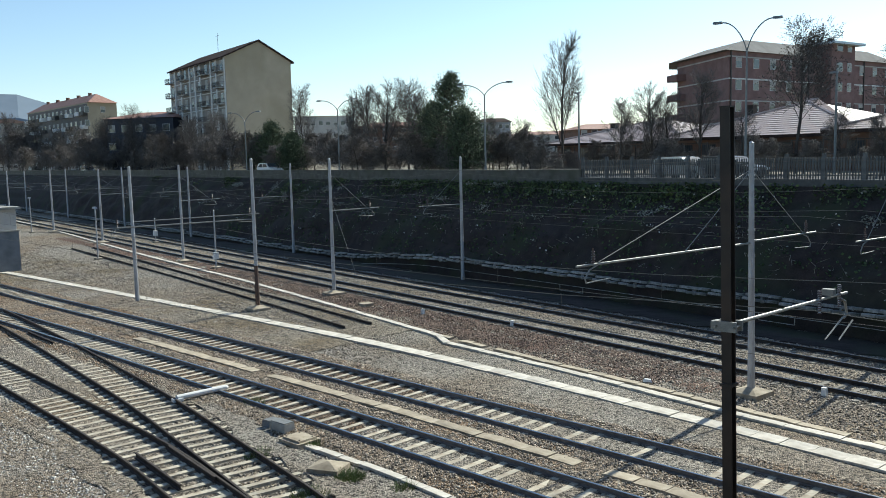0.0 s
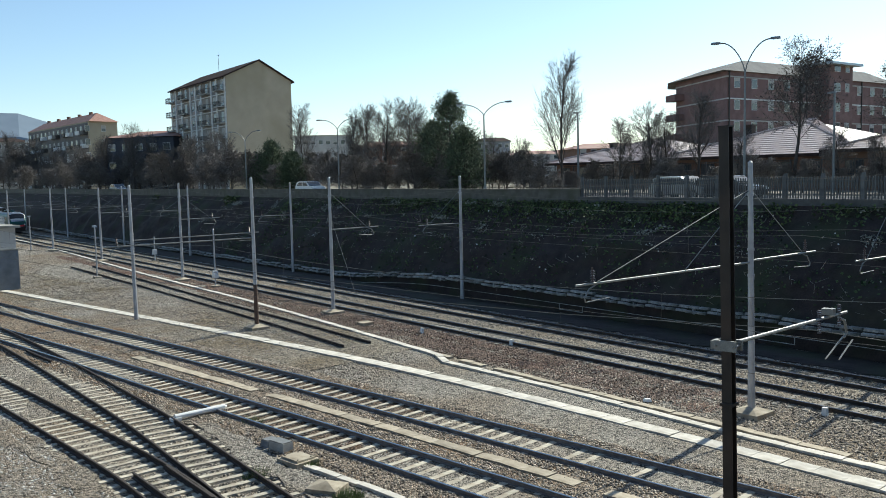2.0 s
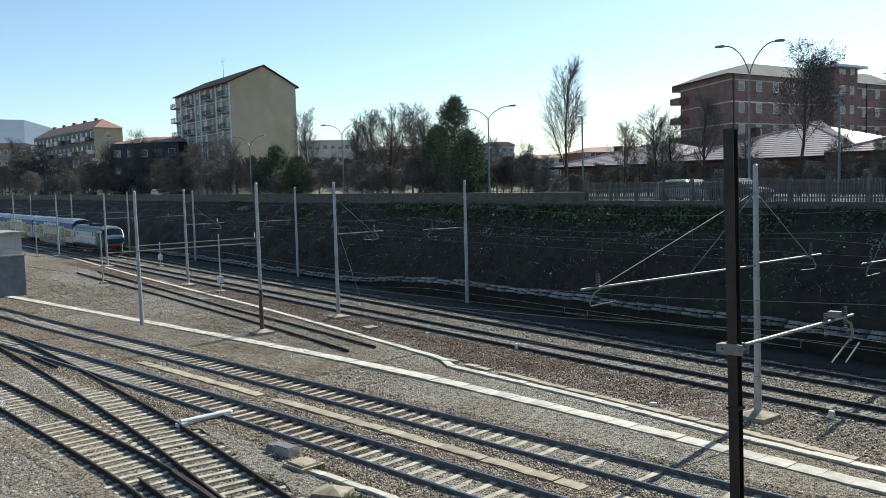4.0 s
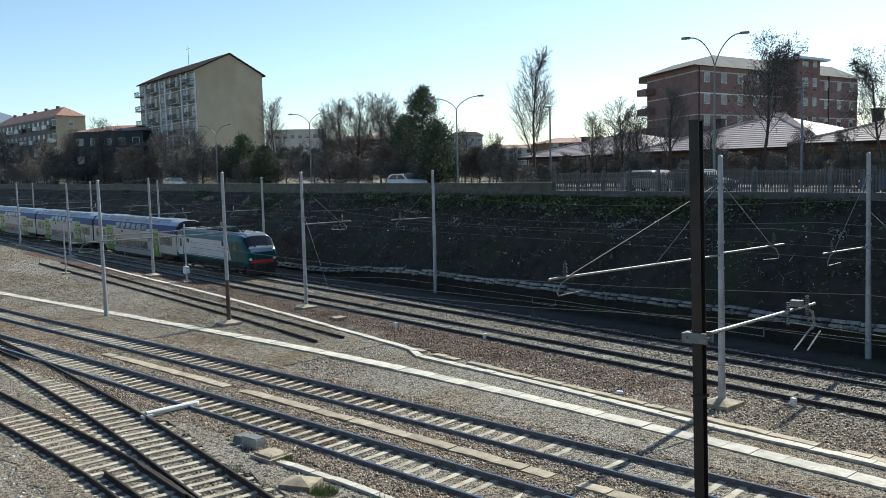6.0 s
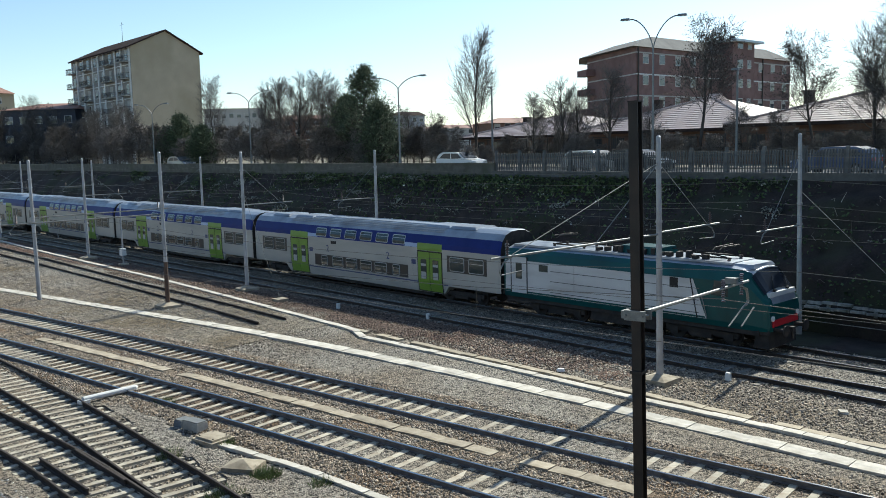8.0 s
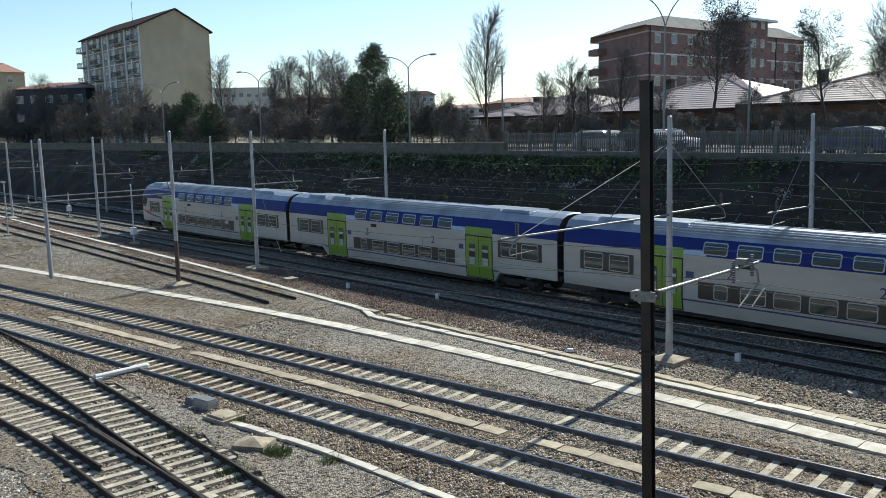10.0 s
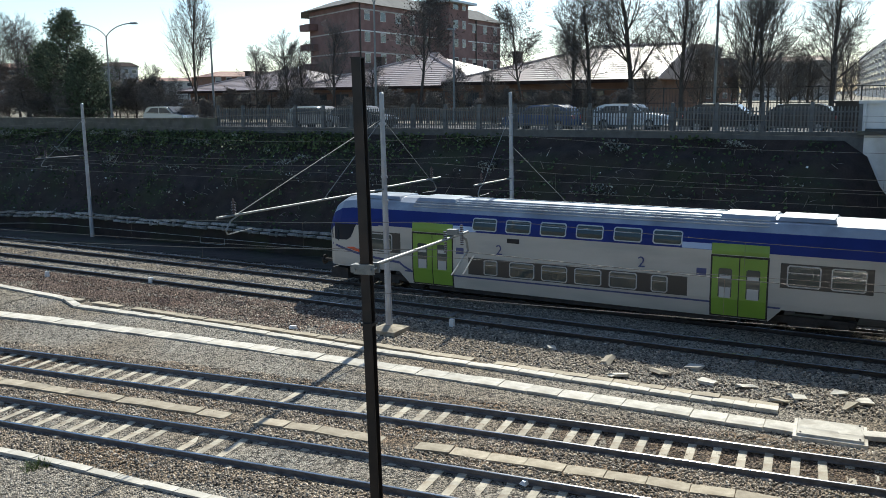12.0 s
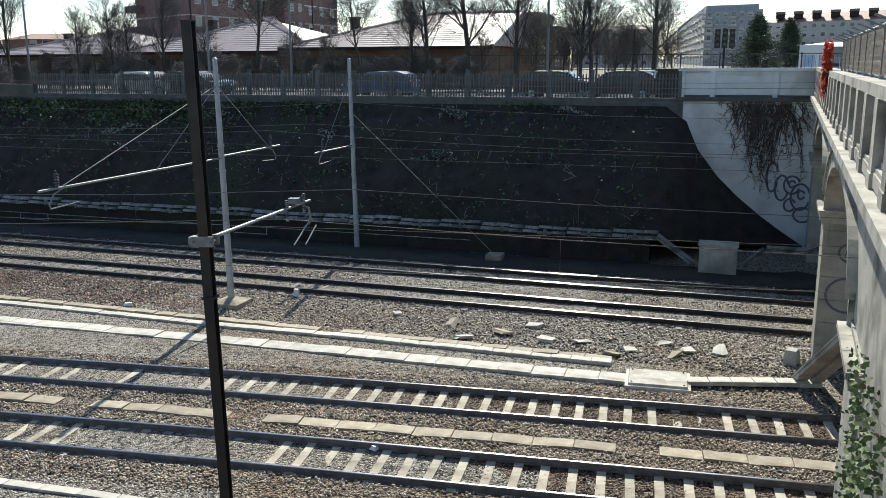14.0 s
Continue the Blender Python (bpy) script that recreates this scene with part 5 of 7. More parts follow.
    if not driving:
        part("gangway", Geo().box(-H0 - 0.26, -H0 + 0.02, -0.8, 0.8, 0.9, 3.3), UNDER, t)
    return t


def locomotive():
    t = empty("electric_locomotive", Matrix.Identity(4), "dark green and white electric locomotive with a red buffer beam", "locomotive", "train")
    H0 = 7.0
    sec = [(1.42, 0.95), (1.47, 1.2), (1.47, 2.95), (1.36, 3.3), (1.15, 3.5), (0.8, 3.62), (0.0, 3.68)]
    st = [(-H0, 1, 1, 1, sec), (-3, 1, 1, 1, sec), (0, 1, 1, 1, sec), (3.5, 1, 1, 1, sec), (5.2, 1, 1, 1, sec), (5.75, 0.985, 0.985, 1, sec), (6.15, 0.97, 0.94, 1, sec), (6.75, 0.93, 0.60, 1, sec), (6.92, 0.90, 0.52, 1, sec), (7.0, 0.86, 0.40, 1, sec)]
    part("body", loft(st, [0, 0, 0, 0, 1, 1, 1], 0), (LOCO_GREEN, COACH_ROOF), t)
    # sloping windscreen
    ws = Geo()
    prev = None
    for x, wsc, zsc in ((6.19, 0.967, 0.917), (6.35, 0.957, 0.827), (6.55, 0.943, 0.713), (6.72, 0.932, 0.617)):
        row = [Vector((x + 0.025, y * wsc, 1 + (z - 1) * zsc + 0.03)) for y, z in ((-1.3, 3.36), (-1.12, 3.51), (-0.8, 3.62), (0, 3.68), (0.8, 3.62), (1.12, 3.51), (1.3, 3.36))]
        if prev:
            for k in range(6):
                ws.face([prev[k], prev[k + 1], row[k + 1], row[k]])
        prev = row
    part("windscreen", ws, LOCO_GLASS, t)
    part("cab_roof", Geo().box(5.1, 6.12, -0.9, 0.9, 3.5, 3.66, taper=0.1), COACH_ROOF, t, "pale grey cab roof")
    part("windscreen_sill", Geo().box(6.72, 6.93, -1.1, 1.1, 2.38, 2.56, taper=0.04), LOCO_WHITE, t, "white windscreen sill")
    for y in (-0.55, 0.55):
        part("wiper", Geo().tube((6.80, y, 2.62), (6.50, y + 0.35, 3.14), 0.02, 0.015, 5).box(6.78, 6.86, y - 0.08, y + 0.08, 2.5, 2.66), RUBBER, t)
    part("front_panel", Geo().box(6.75, 7.03, -1.12, 1.12, 1.62, 2.1, taper=0.02), LOCO_GREEN, t)
    for side in (-1, 1):
        y = side * 1.478

        def flat(name, pts, mat, off=0.0, label=""):
            g = Geo()
            yo = y + side * off
            i = len(g.v)
            g.v += [(x, yo, z) for x, z in pts] + [(x, yo - side * 0.03, z) for x, z in pts]
            n = len(pts)
            g.f.append(tuple(range(i, i + n)))
            g.m.append(0)
            for k in range(n):
                g.f.append((i + k, i + (k + 1) % n, i + n + (k + 1) % n, i + n + k))
                g.m.append(0)
            return part(name, g, mat, t, label)
        flat("side_panel", [(-6.9, 1.22), (4.35, 1.22), (3.7, 2.92), (-6.9, 2.92)], LOCO_WHITE, 0.0, "dusty white side panel")
        for z in (1.42, 1.98, 2.5):
            flat("side_rib", [(-4.0, z), (4.0, z), (4.0, z + 0.03), (-4.0, z + 0.03)], FENCE, 0.012)
        flat("stripe", [(-6.9, 1.24), (4.3, 1.24), (4.27, 1.32), (-6.9, 1.32)], LOCO_GREEN, 0.01)
        flat("end_door", [(-6.5, 1.2), (-5.5, 1.2), (-5.5, 3.1), (-6.5, 3.1)], LOCO_WHITE, 0.012, "white end door with a dark window")
        for x in (-6.55, -5.5):
            flat("door_seal", [(x, 1.2), (x + 0.06, 1.2), (x + 0.06, 3.12), (x, 3.12)], RUBBER, 0.016)
        flat("door_window", [(-6.2, 1.95), (-5.8, 1.95), (-5.8, 2.8), (-6.2, 2.8)], TRAIN_GLASS, 0.02)
        flat("side_window", [(-4.7, 2.45), (-4.15, 2.45), (-4.15, 2.8), (-4.7, 2.8)], TRAIN_GLASS, 0.012)
        flat("louvre", [(2.6, 2.45), (3.0, 2.45), (3.0, 2.9), (2.6, 2.9)], UNDER, 0.012)
        flat("cab_window", [(4.55, 2.3), (5.3, 2.3), (5.3, 2.95), (4.7, 2.95)], TRAIN_GLASS, 0.012)
        flat("cab_door", [(3.9, 1.2), (3.95, 1.2), (3.6, 2.95), (3.55, 2.95)], RUBBER, 0.012)
        part("grab_rail", Geo().tube((4.4, y + side * 0.06, 1.3), (4.15, y + side * 0.06, 2.2), 0.02, 0.02, 5), STEEL, t)
    part("valance", Geo().box(6.6, 7.0, -1.3, 1.3, 0.8, 1.12, taper=0.04), UNDER, t)
    part("buffer_beam", Geo().box(6.9, 7.06, -1.08, 1.08, 1.14, 1.42, taper=0.02), RED_PAINT, t, "bright red buffer beam")
    for y in (-0.88, 0.88):
        part("buffer", Geo().tube((7.0, y, 1.0), (7.45, y, 1.0), 0.1, 0.1, 8).tube((7.45, y, 1.0), (7.5, y, 1.0), 0.25, 0.25, 14), UNDER, t)
        part("headlight", Geo().tube((6.96, y * 1.22, 1.5), (7.06, y * 1.22, 1.5), 0.13, 0.11, 12), SIGN_WHITE, t)
    part("coupling", Geo().box(7.0, 7.4, -0.12, 0.12, 0.85, 1.05).tube((7.3, 0, 0.95), (7.35, 0, 0.5), 0.05, 0.05, 6), UNDER, t)
    part("plough", Geo().box(6.3, 6.95, -1.2, 1.2, 0.2, 0.8, taper=0.06), UNDER, t)
    part("underframe", Geo().box(-6.95, 6.6, -1.35, 1.35, 0.75, 1.0).box(-1.8, 1.8, -1.25, 1.25, 0.3, 0.8, taper=0.05), UNDER, t)
    for x in (-3.9, 3.9):
        bogie(t, x)
    # roof gear
    part("roof_box", Geo().box(-0.6, 1.7, -0.7, 0.7, 3.66, 4.05, taper=0.1), LOCO_GREEN, t)
    part("roof_walkway", Geo().box(-6.8, 5.2, -0.95, 0.95, 3.6, 3.7), COACH_ROOF, t)
    for x0, d in ((-3.6, 1), (3.9, -1)):
        pg = Geo()
        for y in (-0.5, 0.5):
            pg.tube((x0 - 0.8 * d, y, 3.85), (x0 + 0.9 * d, y * 0.9, 4.05), 0.03, 0.025, 6)
            pg.tube((x0 + 0.9 * d, y * 0.9, 4.05), (x0 - 0.7 * d, y * 0.7, 4.25), 0.025, 0.02, 6)
            pg.box(x0 - 1.0, x0 + 1.0, y - 0.04, y + 0.04, 3.78, 3.85)
        pg.path([Vector((x0 - 0.7 * d, -0.95, 4.18)), Vector((x0 - 0.7 * d, -0.7, 4.3)), Vector((x0 - 0.7 * d, 0.7, 4.3)), Vector((x0 - 0.7 * d, 0.95, 4.18))], 0.025, 5)
        pg.path([Vector((x0 - 0.4 * d, -0.95, 4.18)), Vector((x0 - 0.4 * d, -0.7, 4.3)), Vector((x0 - 0.4 * d, 0.7, 4.3)), Vector((x0 - 0.4 * d, 0.95, 4.18))], 0.025, 5)
        part("pantograph", pg, POLE_DARK, t)
        for dx in (-0.9, 0.9):
            for y in (-0.5, 0.5):
                part("insulator", Geo().tube((x0 + dx, y, 3.68), (x0 + dx, y, 3.8), 0.08, 0.06, 8), INSULATOR, t)
    rg = Geo()
    for k in range(14):
        x = -1.8 + 0.42 * k
        rg.box(x, x + 0.2, -0.8 + 0.1 * (k % 3), -0.5 + 0.1 * (k % 3), 3.68, 3.86 + 0.05 * (k % 4))
    rg.tube((-2.5, 0.3, 3.95), (4.0, 0.3, 3.95), 0.03, 0.03, 6)
    part("roof_gear", rg, UNDER, t)
    return t


def lowered(vehicle, k):
    """Brings a vehicle to its true height, k of the drawn one, in its meshes."""
    for o in vehicle.children_recursive:
        if o.name.startswith("numeral"):
            o.matrix_basis = Matrix.Diagonal((1, 1, k, 1)) @ o.matrix_basis
        else:
            o.data.transform(Matrix.Diagonal((1, 1, k, 1)))
    return vehicle


LOCO = lowered(locomotive(), 0.945)
COACHES = [lowered(coach("passenger_coach", False, "grey and blue double-deck coach with lime green doors"), 0.955)]
for _ in range(2):
    COACHES.append(copy_thing(COACHES[0], Matrix.Identity(4)))
COACHES.append(lowered(coach("driving_coach", True, "double-deck driving coach with a rounded blue cab end"), 0.955))
# where the locomotive's front buffers are along the line, time by time
FRONT = [(0.0, -195.0), (1.0, -169.5), (2.5, -132.0), (3.75, -100.0), (5.0, -68.3), (5.5, -56.0), (6.0, -44.6), (6.5, -33.0), (7.0, -21.1), (7.5, -8.6), (8.0, 4.0), (9.25, 36.0), (10.5, 68.2), (11.0, 80.6), (11.5, 93.3), (12.0, 106.2), (12.5, 119.4), (12.7, 124.8), (12.9, 130.3), (13.25, 140.2), (14.0, 161.3)]



# ---------------------------------------------------------------- buildings
def frame_of(a, b, z=0.0):
    """A pose at a with x towards b in plan."""
    d = b - a
    return pose(a.x, a.y, z, 0, 0, math.degrees(math.atan2(d.y, d.x)))


def facade_window(parent, x, z, w, h, out, m, shutter=0.0, frame=TRIM_WHITE):
    """A window on the face y = 0 of frame m; out is the side (+-1 along y) that faces the open."""
    wd = part("window", Geo().box(x - w / 2, x + w / 2, min(0, out * 0.06), max(0, out * 0.06), z, z + h), frame, parent, m=m)
    part("pane", Geo().box(x - w / 2 + 0.08, x + w / 2 - 0.08, min(out * 0.05, out * 0.075), max(out * 0.05, out * 0.075), z + 0.08, z + h - 0.08), GLASS, wd)
    if shutter:
        part("shutter", Geo().box(x - w / 2 + 0.06, x + w / 2 - 0.06, min(out * 0.07, out * 0.1), max(out * 0.07, out * 0.1), z + h * (1 - shutter), z + h - 0.05), SHUTTER, wd)
    return wd


def prism_walls(pts, z0, z1):
    g = Geo()
    n = len(pts)
    g.v += [(p.x, p.y, z0) for p in pts] + [(p.x, p.y, z1) for p in pts]
    for k in range(n):
        g.f.append((k, (k + 1) % n, n + (k + 1) % n, n + k))
        g.m.append(0)
    g.f += [tuple(range(n, 2 * n))]
    g.m.append(0)
    return g


def tall_block():
    M, R, L = polar(-13.57, 168), polar(-9.5, 178), polar(-16.91, 199)
    B = L + R - M
    t = empty("apartment_block", Matrix.Identity(4), "tall ochre apartment block with a blank gable and balconies", "apartment building")
    ze, za = 27.6, 30.9
    part("wall", prism_walls([M, R, B, L], STREET - 0.3, ze), YELLOW_WALL, t)
    for p, q in ((M, R), (L, B)):
        m = (p + q) / 2
        g = Geo()
        g.face([(p.x, p.y, ze), (q.x, q.y, ze), (m.x, m.y, za)])
        part("gable", g, YELLOW_WALL, t)
    ux, uy = (R - M).normalized(), (L - M).normalized()
    g = Geo()
    apex0, apex1 = (M + R) / 2 - uy * 0.4, (L + B) / 2 + uy * 0.4
    for e0, e1, s in ((M, L, -1), (R, B, 1)):
        a, b = e0 + ux * s * 0.7 - uy * 0.4, e1 + ux * s * 0.7 + uy * 0.4
        drop = 0.35
        top = [Vector((a.x, a.y, ze - drop)), Vector((b.x, b.y, ze - drop)), Vector((apex1.x, apex1.y, za + 0.05)), Vector((apex0.x, apex0.y, za + 0.05))]
        up = Vector((0, 0, 0.28))
        i = len(g.v)
        g.v += [tuple(p) for p in top] + [tuple(p + up) for p in top]
        for q in ((0, 1, 2, 3), (4, 5, 6, 7), (0, 1, 5, 4), (1, 2, 6, 5), (2, 3, 7, 6), (3, 0, 4, 7)):
            g.f.append(tuple(i + k for k in q))
            g.m.append(0)
    part("roof", g, ROOF_DARK, t)
    fm = frame_of(M, L)
    W = (L - M).length
    fl = (ze - STREET) / 7
    rng = random.Random(3)
    # darker sheet puts the shade of this side into its wall colour
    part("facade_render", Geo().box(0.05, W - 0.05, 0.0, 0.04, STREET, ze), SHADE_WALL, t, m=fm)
    for f in range(7):
        z = STREET + f * fl
        for k in range(8):
            x = 1.9 + k * (W - 3.6) / 7
            facade_window(t, x, z + 0.7, 1.3, 1.75, 1, fm @ pose(0, 0.04, 0), rng.choice((0, 0, 0.4, 0.8)))
        part("string_course", Geo().box(0, W, 0.03, 0.12, z + fl - 0.22, z + fl - 0.08), TRIM_WHITE, t, m=fm)
        for xb, wb in ((2.2, 3.6), (10.4, 5.0), (W - 10.2, 4.6), (W - 1.4, 3.2)):
            if f == 0:
                continue
            bal = part("balcony", Geo().box(xb - wb / 2, xb + wb / 2, 0.02, 1.25, z + 0.25, z + 0.42), CONCRETE, t, m=fm)
            r = Geo()
            r.box(xb - wb / 2, xb + wb / 2, 1.19, 1.24, z + 1.3, z + 1.37)
            n = int(wb / 0.25)
            for j in range(n + 1):
                x = xb - wb / 2 + wb * j / n
                r.box(x - 0.025, x + 0.025, 1.19, 1.23, z + 0.42, z + 1.32)
            for x in (xb - wb / 2, xb + wb / 2):
                r.box(x - 0.025, x + 0.025, 0.05, 1.22, z + 1.3, z + 1.36)
            part("railing", r, RAILING, bal)
    for x in (0.12, 4.4, 7.4, 13.4, 16.6, W - 13.0, W - 7.4, W - 3.6, W - 0.7):
        part("pilaster", Geo().box(x, x + 0.55, 0.04, 0.2, STREET, ze), TRIM_WHITE, t, m=fm)
    part("antenna", Geo().tube((14, -4, ze), (14, -4, ze + 6.2), 0.05, 0.03, 5).tube((13, -4, ze + 5.6), (15, -4, ze + 5.6), 0.03, 0.03, 4), RAILING, t, m=fm)
    return t


def row_block():
    M, L, R = polar(-21.8, 245), polar(-25.1, 300), polar(-20.15, 249)
    B = L + R - M
    t = empty("apartment_house", Matrix.Identity(4), "long pale apartment house with balconies and a tiled roof", "apartment building")
    ze = 24.2
    part("wall", prism_walls([M, R, B, L], STREET - 0.3, ze), YELLOW_WALL, t)
    c = [Vector((p.x, p.y, ze)) for p in (M + (M - B).normalized() * 0.9, R + (R - L).normalized() * 0.9, B + (B - M).normalized() * 0.9, L + (L - R).normalized() * 0.9)]
    w = (R - M).length / 2
    r0 = (M + R) / 2 + (L - M).normalized() * w
    r1 = (L + B) / 2 - (L - M).normalized() * w
    r0, r1 = Vector((r0.x, r0.y, ze + 2.6)), Vector((r1.x, r1.y, ze + 2.6))
    g = Geo()
    g.face([c[0], c[1], r0]), g.face([c[1], c[2], r1, r0]), g.face([c[2], c[3], r1]), g.face([c[3], c[0], r0, r1]), g.face(c)
    roof = part("roof", g, ROOF_TILE, t)
    for k in (0.1, 0.3, 0.5, 0.7, 0.9):
        p = r0.lerp(r1, k)
        part("chimney", Geo().box(p.x - 0.4, p.x + 0.4, p.y - 0.4, p.y + 0.4, ze + 1.2, ze + 3.1), BROWN_WALL, roof)
    fm = frame_of(M, L)
    W = (L - M).length
    # the long side faces away from the sun; its shade is coloured in here
    part("facade_render", Geo().box(0.3, W, 0.0, 0.05, STREET, ze - 0.3), BROWN_SHADE, t, m=fm)
    rng = random.Random(8)
    for f in range(5):
        z = STREET + 0.2 + f * 3.5
        for k in range(14):
            x = 2.0 + k * (W - 4) / 13
            facade_window(t, x, z + 0.9, 1.6, 1.6, 1, fm, rng.choice((0, 0, 0.5, 0.9)))
            if k % 3 != 2:
                bal = part("balcony", Geo().box(x - 1.6, x + 1.6, 0.0, 1.2, z + 0.2, z + 1.2), TRIM_WHITE if (k + f) % 2 else RAILING, t, m=fm)
    fm = frame_of(R, M)
    for f in range(5):
        for x in (4.0, 8.5):
            facade_window(t, x, STREET + 1.1 + f * 3.5, 1.3, 1.6, 1, fm, rng.choice((0, 0.5)))
    return t


def plain_house(name, pts, ze, rise, wall, roofm, label, windows=0, floors=2, face=(0, 1), out=-1):
    """A house on four plan corners with a hipped or flat roof; windows on the face between two corners."""
    t = empty(name, Matrix.Identity(4), label, "building")
    part("wall", prism_walls(pts, STREET - 0.4, ze), wall, t)
    ce = sum(pts, Vector()) / 4
    c = [Vector((p.x, p.y, ze + 0.02)) + (p - ce).normalized() * 0.8 for p in pts]
    for p in c:
        p.z = ze + 0.02
    g = Geo()
    a, b = (c[0] + c[3]) / 2, (c[1] + c[2]) / 2
    ra, rb = a.lerp(b, 0.2), a.lerp(b, 0.8)
    ra.z = rb.z = ze + rise + 0.15
    g.face([c[0], c[1], rb, ra]), g.face([c[1], c[2], rb]), g.face([c[2], c[3], ra, rb]), g.face([c[3], c[0], ra]), g.face(c)
    part("roof", g, roofm, t)
    if windows:
        p, q = pts[face[0]], pts[face[1]]
        fm = frame_of(p, q)
        W = (q - p).length
        for f in range(floors):
            for k in range(windows):
                x = W * (k + 0.5) / windows
                z = STREET + 0.9 + f * (ze - STREET) / floors
                facade_window(t, x, z, min(1.6, W / windows * 0.6), 1.5, out, fm, 0.3 * ((k + f) % 3))
    return t


def quad(az0, d0, az1, d1, depth):
    """Four plan corners: a face between two directions, and its back."""
    a, b = polar(az0, d0), polar(az1, d1)
    n = Vector((-(b - a).y, (b - a).x, 0)).normalized()
    if n.dot(a) < 0:
        n = -n
    return [a, b, b + n * depth, a + n * depth]


tall_block()
row_block()
plain_house("apartment_house", quad(-27.6, 330, -25.05, 335, 14), 22.8, 1.5, SHADE_WALL, ROOF_DARK, "distant grey apartment house with rows of windows", 7, 5)
plain_house("dark_building", quad(-20.9, 198, -16.9, 190, 20), 17.6, 1.6, DARK_CLAD, ROOF_TILE, "dark-clad building with a red tiled roof", 5, 3)
plain_house("flat_building", quad(-9.4, 300, -5.6, 300, 16), 22.5, 0.3, PALE_WALL, ROOF_METAL, "pale flat-roofed building behind the trees", 8, 4)
plain_house("far_house", quad(-5.2, 320, 2.2, 330, 16), 19.5, 1.5, BROWN_WALL, ROOF_TILE, "far brown house half hidden by bare trees", 12, 4)
plain_house("far_house", quad(2.4, 300, 4.6, 300, 16), 19.2, 1.4, GREY_WALL, ROOF_DARK, "far grey house with a low dark roof", 5, 4)
plain_house("far_house", quad(5.0, 320, 9.5, 330, 16), 15.0, 1.2, PALE_WALL, ROOF_TILE, "far low pale house with a tiled roof", 8, 3)
plain_house("far_house", quad(9.0, 230, 14.8, 240, 16), 14.2, 1.4, BROWN_WALL, ROOF_TILE, "far brown house behind the street trees", 9, 3)


def brick_building():
    L, K, R = polar(15.14, 161), polar(18.2, 144), polar(27.3, 188)
    n = Vector((-(R - K).y, (R - K).x, 0)).normalized()
    if n.dot(K) < 0:
        n = -n
    C1, C2 = R + n * 16, L * 1.07
    t = empty("brick_apartments", Matrix.Identity(4), "red-brick apartment building of five storeys with pale bands", "apartment building")
    ze = 23.5
    part("wall", prism_walls([K, R, C1, C2, L], STREET - 0.4, ze), BRICK_WALL, t)
    ce = (K + R + C1 + L) / 4
    g = Geo()
    ring = []
    for p in (K, R, C1, C2, L):
        q = p + (p - ce).normalized() * 1.6
        ring.append(Vector((q.x, q.y, ze)))
    tops = [p.lerp(Vector((ce.x, ce.y, ze)), 0.3) + Vector((0, 0, 2.2)) for p in ring]
    for k in range(5):
        j = (k + 1) % 5
        g.face([ring[k], ring[j], tops[j], tops[k]])
    g.face(tops), g.face(ring)
    roof = part("roof", g, ROOF_GREY, t)
    fm = frame_of(K, R)
    W = (R - K).length
    fl = (ze - STREET) / 5
    rng = random.Random(4)
    for f in range(5):
        z = STREET + f * fl
        part("pale_band", Geo().box(-0.02, W + 0.02, -0.10, 0.02, z + fl - 0.95, z + fl - 0.75), TRIM_WHITE if f == 3 else PALE_WALL, t, m=fm)
        for k in range(11):
            x = 2.5 + k * (W - 5) / 10
            if k in (5, 6):
                continue
            facade_window(t, x, z + 0.85, 1.5, 1.55, -1, fm, rng.choice((0, 0, 0.35, 0.7)))
    fk = frame_of(L, K)
    for f in range(5):
        z = STREET + f * fl
        part("pale_band", Geo().box(0, (K - L).length, -0.1, 0.02, z + fl - 0.95, z + fl - 0.75), PALE_WALL, t, m=fk)
        bal = part("balcony", Geo().box(-0.6, 3.4, -1.7, 0.02, z + 0.1, z + 1.2), BRICK_WALL, t, m=fk)
    # projecting stair tower
    part("tower", Geo().box(25.5, 33.0, -2.2, 4.0, STREET, ze + 2.1), BRICK_WALL, t, m=fm)
    part("tower_roof", Geo().box(24.3, 34.4, -3.4, 5.2, ze + 2.1, ze + 2.5, taper=0.05), ROOF_METAL, t, m=fm)
    part("roof_dome", Geo().tube((29, 0, ze + 2.5), (29, 0, ze + 3.4), 0.9, 0.5, 10), RAILING, t, m=fm)
    for f in range(6):
        facade_window(t, 28.0, STREET + 1.0 + f * fl, 1.9, 1.5, -1, fm @ pose(0, -2.2, 0))
        facade_window(t, 31.2, STREET + 1.0 + f * fl, 1.3, 1.5, -1, fm @ pose(0, -2.2, 0), 0.5)
    for x in (0.3, 22.0, 40.0):
        part("downpipe", Geo().box(x, x + 0.18, -0.22, -0.04, STREET, ze), RAILING, t, m=fm)
    return t


brick_building()


def u_of(az, v):
    return (on_street(az, v) - O2).dot(UD)


